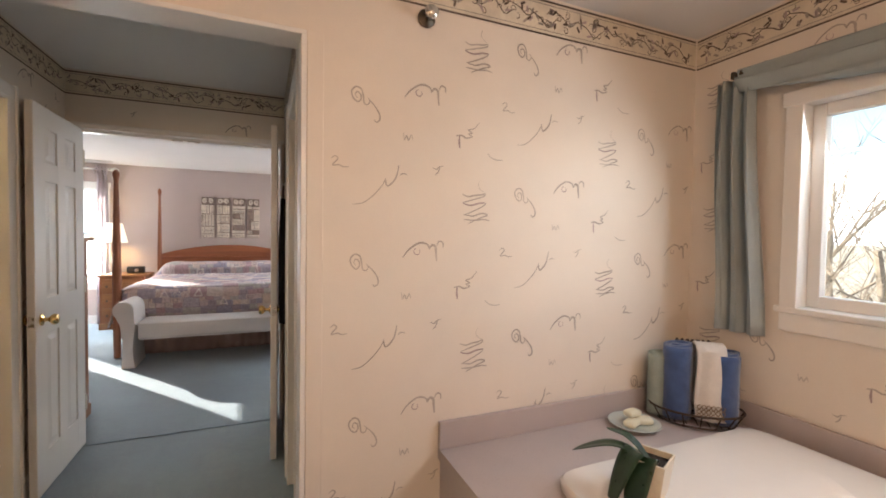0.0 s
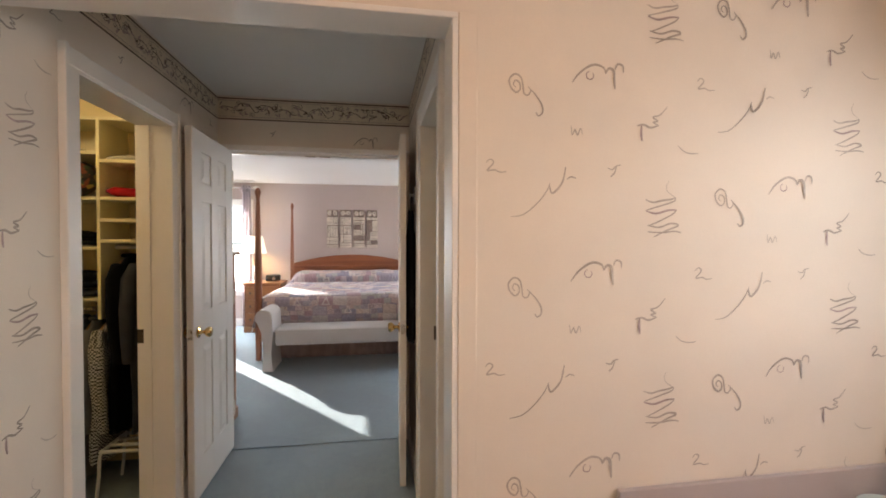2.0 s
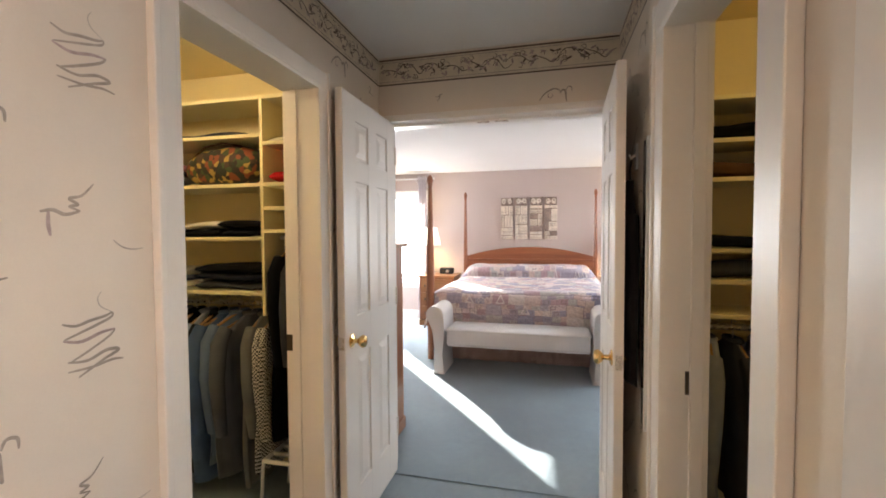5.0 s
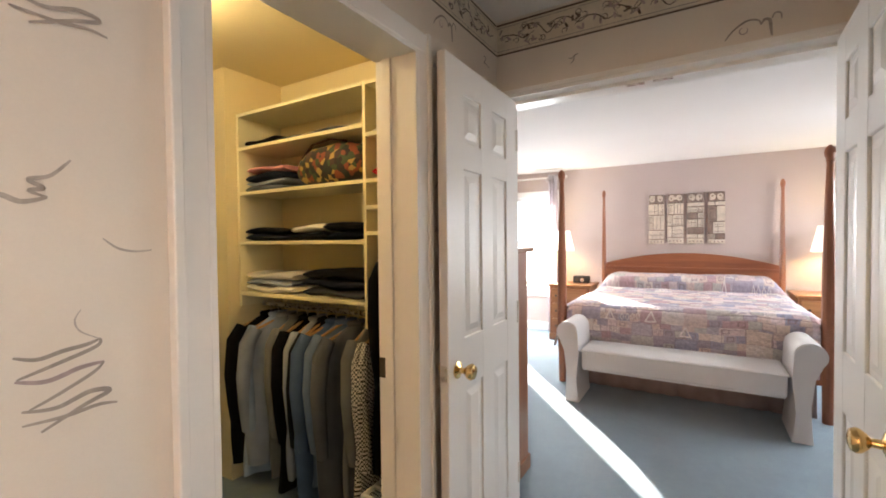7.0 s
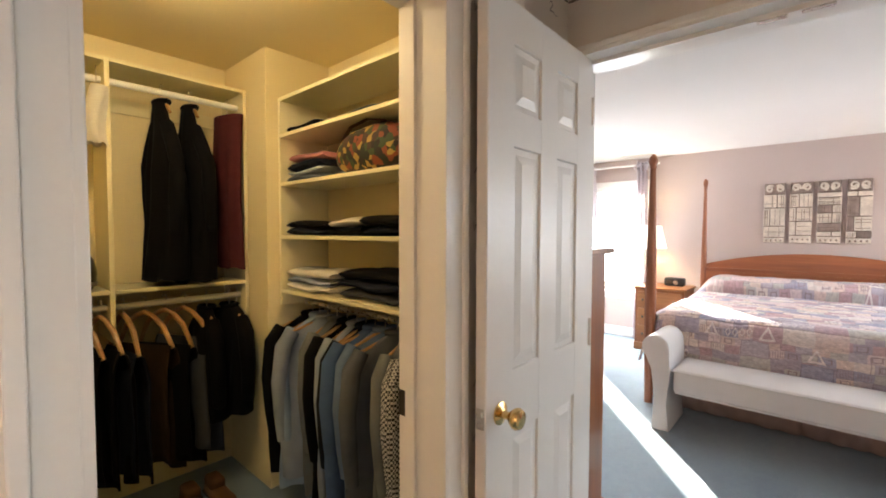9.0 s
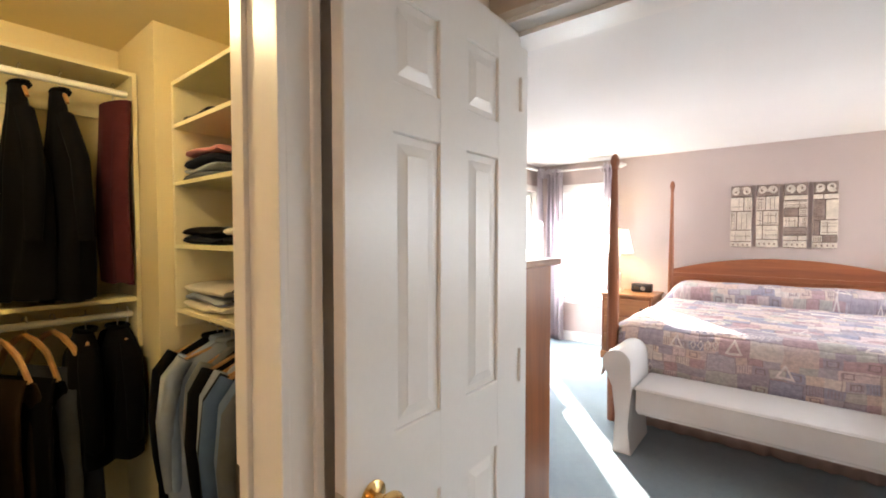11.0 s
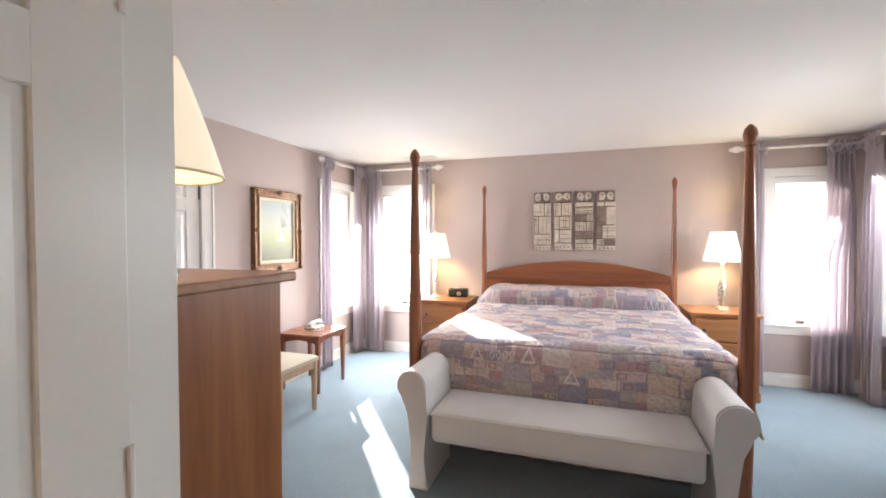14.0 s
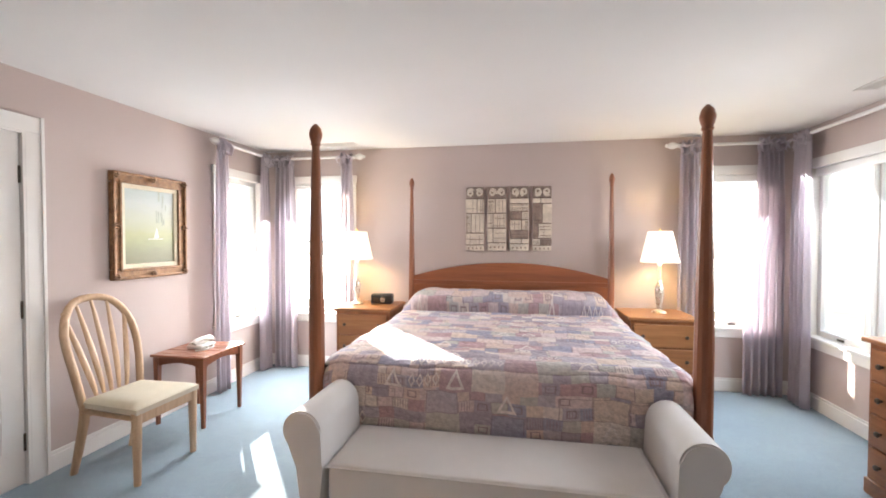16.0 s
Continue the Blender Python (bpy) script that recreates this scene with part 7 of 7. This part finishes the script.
rack = thing("shoe_rack", (-1.31, 3.17, 0), "low cream tubular shoe rack on the closet floor", "shoe rack")
for y in (3.05, 3.13, 3.21, 3.29):
    part("rail", tube([(-1.45, y, 0.255), (-1.17, y, 0.255)], 0.011, 8), M_RODWHITE, rack, smooth=True)
for x, out in ((-1.45, -1), (-1.17, 1)):
    part("side_bar", tube([(x, 3.045, 0.255), (x, 3.295, 0.255)], 0.011, 8), M_RODWHITE, rack, smooth=True)
    for y in (3.05, 3.29):
        part("leg", tube([(x, y, 0.255), (x + out * 0.008, y, 0.21), (x + out * 0.012, y, 0.11), (x + out * 0.024, y, 0.0)], 0.009, 8), M_RODWHITE, rack, smooth=True)
hm = thing("black_helmet", (-2.84, 2.30, 1.144), "glossy black helmet on the closet shelf", "helmet")
part("shell", lathe([(0.10, 0.0), (0.115, 0.03), (0.12, 0.08), (0.11, 0.14), (0.08, 0.185), (0.04, 0.21), (0, 0.218)], (-2.84, 2.30, 1.1445), 24), plain("black_gloss", (0.01, 0.01, 0.012), 0.08, vary=0.1, coat=0.6, bumps=0), hm, smooth=True)
part("trim", lathe([(0.118, 0.02), (0.122, 0.03), (0.118, 0.04)], (-2.84, 2.30, 1.1445), 24), M_SILVER, hm)
for x, y in ((-2.60, 2.2), (-2.62, 2.75)):
    for s in (0, 1):
        sh = thing("shoe", (x, y + s * 0.12, 0), "black leather shoe on the closet floor", "shoe", "shoes in the closet")
        bm = bmesh.new()
        box(bm, x - 0.13, x + 0.13, y + s * 0.12 - 0.042, y + s * 0.12 + 0.042, 0, 0.055, 0.022, 3)
        box(bm, x - 0.13, x - 0.01, y + s * 0.12 - 0.038, y + s * 0.12 + 0.038, 0.04, 0.10, 0.02, 3)
        part("upper", bm, M_BROWN, sh, smooth=True)
        part("sole", boxed(x - 0.135, x + 0.135, y + s * 0.12 - 0.045, y + s * 0.12 + 0.045, 0.0, 0.012, 0.004), M_BLACK, sh)
# Unseen ceiling lights, assumed from the yellow light in the closet.
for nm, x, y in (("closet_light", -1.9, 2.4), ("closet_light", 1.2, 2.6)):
    cl_ = thing(nm, (x, y, CEIL), "assumed round frosted closet ceiling light, out of view", "lamp", "closet lights")
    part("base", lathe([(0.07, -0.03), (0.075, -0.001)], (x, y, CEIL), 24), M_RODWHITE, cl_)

# ---- right closet ----
runit = shelving("closet_shelving", 0.44, 1.90, 3.18, 3.45, [(0.45, 2.14, 0), (1.15, 2.14, 0.98), (1.89, 2.14, 0)],
                 [(0.45, 1.15, (1.975, 1.80, 1.64, 1.345, 1.215, 1.07)), (1.15, 1.89, (1.975, 1.64, 1.345))], "cream painted closet shelving with dark folded clothes")
for k, z in enumerate((1.80, 1.64, 1.345, 1.215)):
    folded(0.48, 1.10, z, [((M_BLK, M_BROWN, M_NAVY, M_CHAR)[k], 0.07 if z != 1.345 else 0.05)], ("black", "brown", "navy", "charcoal")[k] + " folded clothes on the shelf", 3.20, 3.42, 30 + k)
part("rod", tube([(0.46, 3.28, 1.0), (1.88, 3.28, 1.0)], 0.014, 10), M_SILVER, runit, "metal hanging rod", True)
for i in range(5):
    garment("hanging_shirt", (0.56 + 0.09 * i, 3.28, 1.014), "x", 0.70, (M_WHITEC, M_GREY1, M_CHAR, M_BLUE1, M_GREY2)[i], ("white", "light grey", "charcoal", "pale blue", "mid grey")[i] + " blouse hanging on the rod", "blouses on the rod", 200 + i, width=0.34, thick=0.06)

# ---- outdoors ----
M_GROUND = plain("dry_winter_grass", (0.42, 0.37, 0.28), 0.95, vary=0.25, big=0.4, fine=6, bumps=0.6, dist=0.05)
M_BARK = plain("grey_brown_bark", (0.28, 0.23, 0.18), 0.95, vary=0.3, big=3, fine=40, bumps=0.8, dist=0.02)
bm = bmesh.new()
bmesh.ops.create_circle(bm, cap_ends=True, segments=64, radius=900)
bmesh.ops.translate(bm, vec=(0, 0, -3.2), verts=bm.verts)
tagged(part("ground", bm, M_GROUND), "dry pale winter lawn round the house", "ground", kind="structure")


def horizon_glow_mat():
    m, n, l = nodes_of("white_horizon_glow")
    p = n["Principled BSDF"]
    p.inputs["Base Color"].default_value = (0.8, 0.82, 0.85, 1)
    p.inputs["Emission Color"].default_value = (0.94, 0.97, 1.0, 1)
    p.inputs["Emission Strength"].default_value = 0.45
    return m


# Added glowing ring that whitens the horizon behind the windows.
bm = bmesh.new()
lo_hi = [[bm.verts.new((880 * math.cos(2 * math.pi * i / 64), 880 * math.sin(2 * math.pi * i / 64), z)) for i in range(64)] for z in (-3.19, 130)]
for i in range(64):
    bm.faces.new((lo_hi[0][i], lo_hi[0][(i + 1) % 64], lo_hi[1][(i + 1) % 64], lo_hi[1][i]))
tagged(part("backdrop", bm, horizon_glow_mat()), "white glowing band added along the horizon to whiten the window views", "backdrop", kind="structure")


def bare_tree(name, place, height, seed):
    rnd = random.Random(seed)
    th = thing(name, place, "leafless grey brown tree with fine winter twigs", "tree", "bare trees outside")
    trunk, crown = bmesh.new(), bmesh.new()

    def grow(p, d, length, r, level):
        pts, rs, q = [p], [r], p.copy()
        n = 4
        for i in range(n):
            d = (d + Vector((rnd.uniform(-1, 1), rnd.uniform(-1, 1), rnd.uniform(-0.4, 0.8))) * 0.16).normalized()
            q = q + d * length / n
            pts.append(q.copy())
            rs.append(r * (1 - 0.45 * (i + 1) / n))
        tube(pts, rs, 7 if level == 0 else 5 if level < 2 else 3, trunk if level == 0 else crown)
        if level == 4:
            return
        for k in range((5, 4, 4, 3)[level]):
            f = rnd.uniform(0.35, 1.0)
            b = pts[min(n, int(f * n))]
            a = rnd.uniform(0, 2 * math.pi)
            side = Vector((math.cos(a), math.sin(a), rnd.uniform(0.1, 0.9))).normalized()
            grow(b, (d * 0.55 + side * 0.75).normalized(), length * rnd.uniform(0.5, 0.72), r * 0.42, level + 1)

    grow(Vector(place), Vector((0, 0, 1)), height * 0.5, height * 0.013, 0)
    part("trunk", trunk, M_BARK, th)
    part("crown", crown, M_BARK, th)
    return th


protos = [bare_tree("bare_tree", (13.0 + 2.5 * k, (6.9, 2.6, 9.0)[k], -3.2), (9.0, 8.5, 10.0)[k], 60 + k) for k in range(3)]
rnd = random.Random(9)
spots = [(11.0, 4.3), (15.5, 3.4), (19.0, 19.0), (15.0, 23.0), (11.5, 1.0), (17, 7.5), (14, 14.5), (21, 4.0), (24.0, 33.0), (23, 14.0), (27, 8.0)]
for i, (x, y) in enumerate(spots):
    copy_thing(protos[i % 3], pose(x, y, -3.2 + 0.0, 0, 0, rnd.uniform(0, 360)))
for x, y, k in ((9.0, 3.3, 0.62), (10.4, 4.6, 0.7)):
    copy_thing(protos[int(x) % 3], pose(x, y, -3.2, 0, 0, rnd.uniform(0, 360)) @ Matrix.Scale(k, 4))
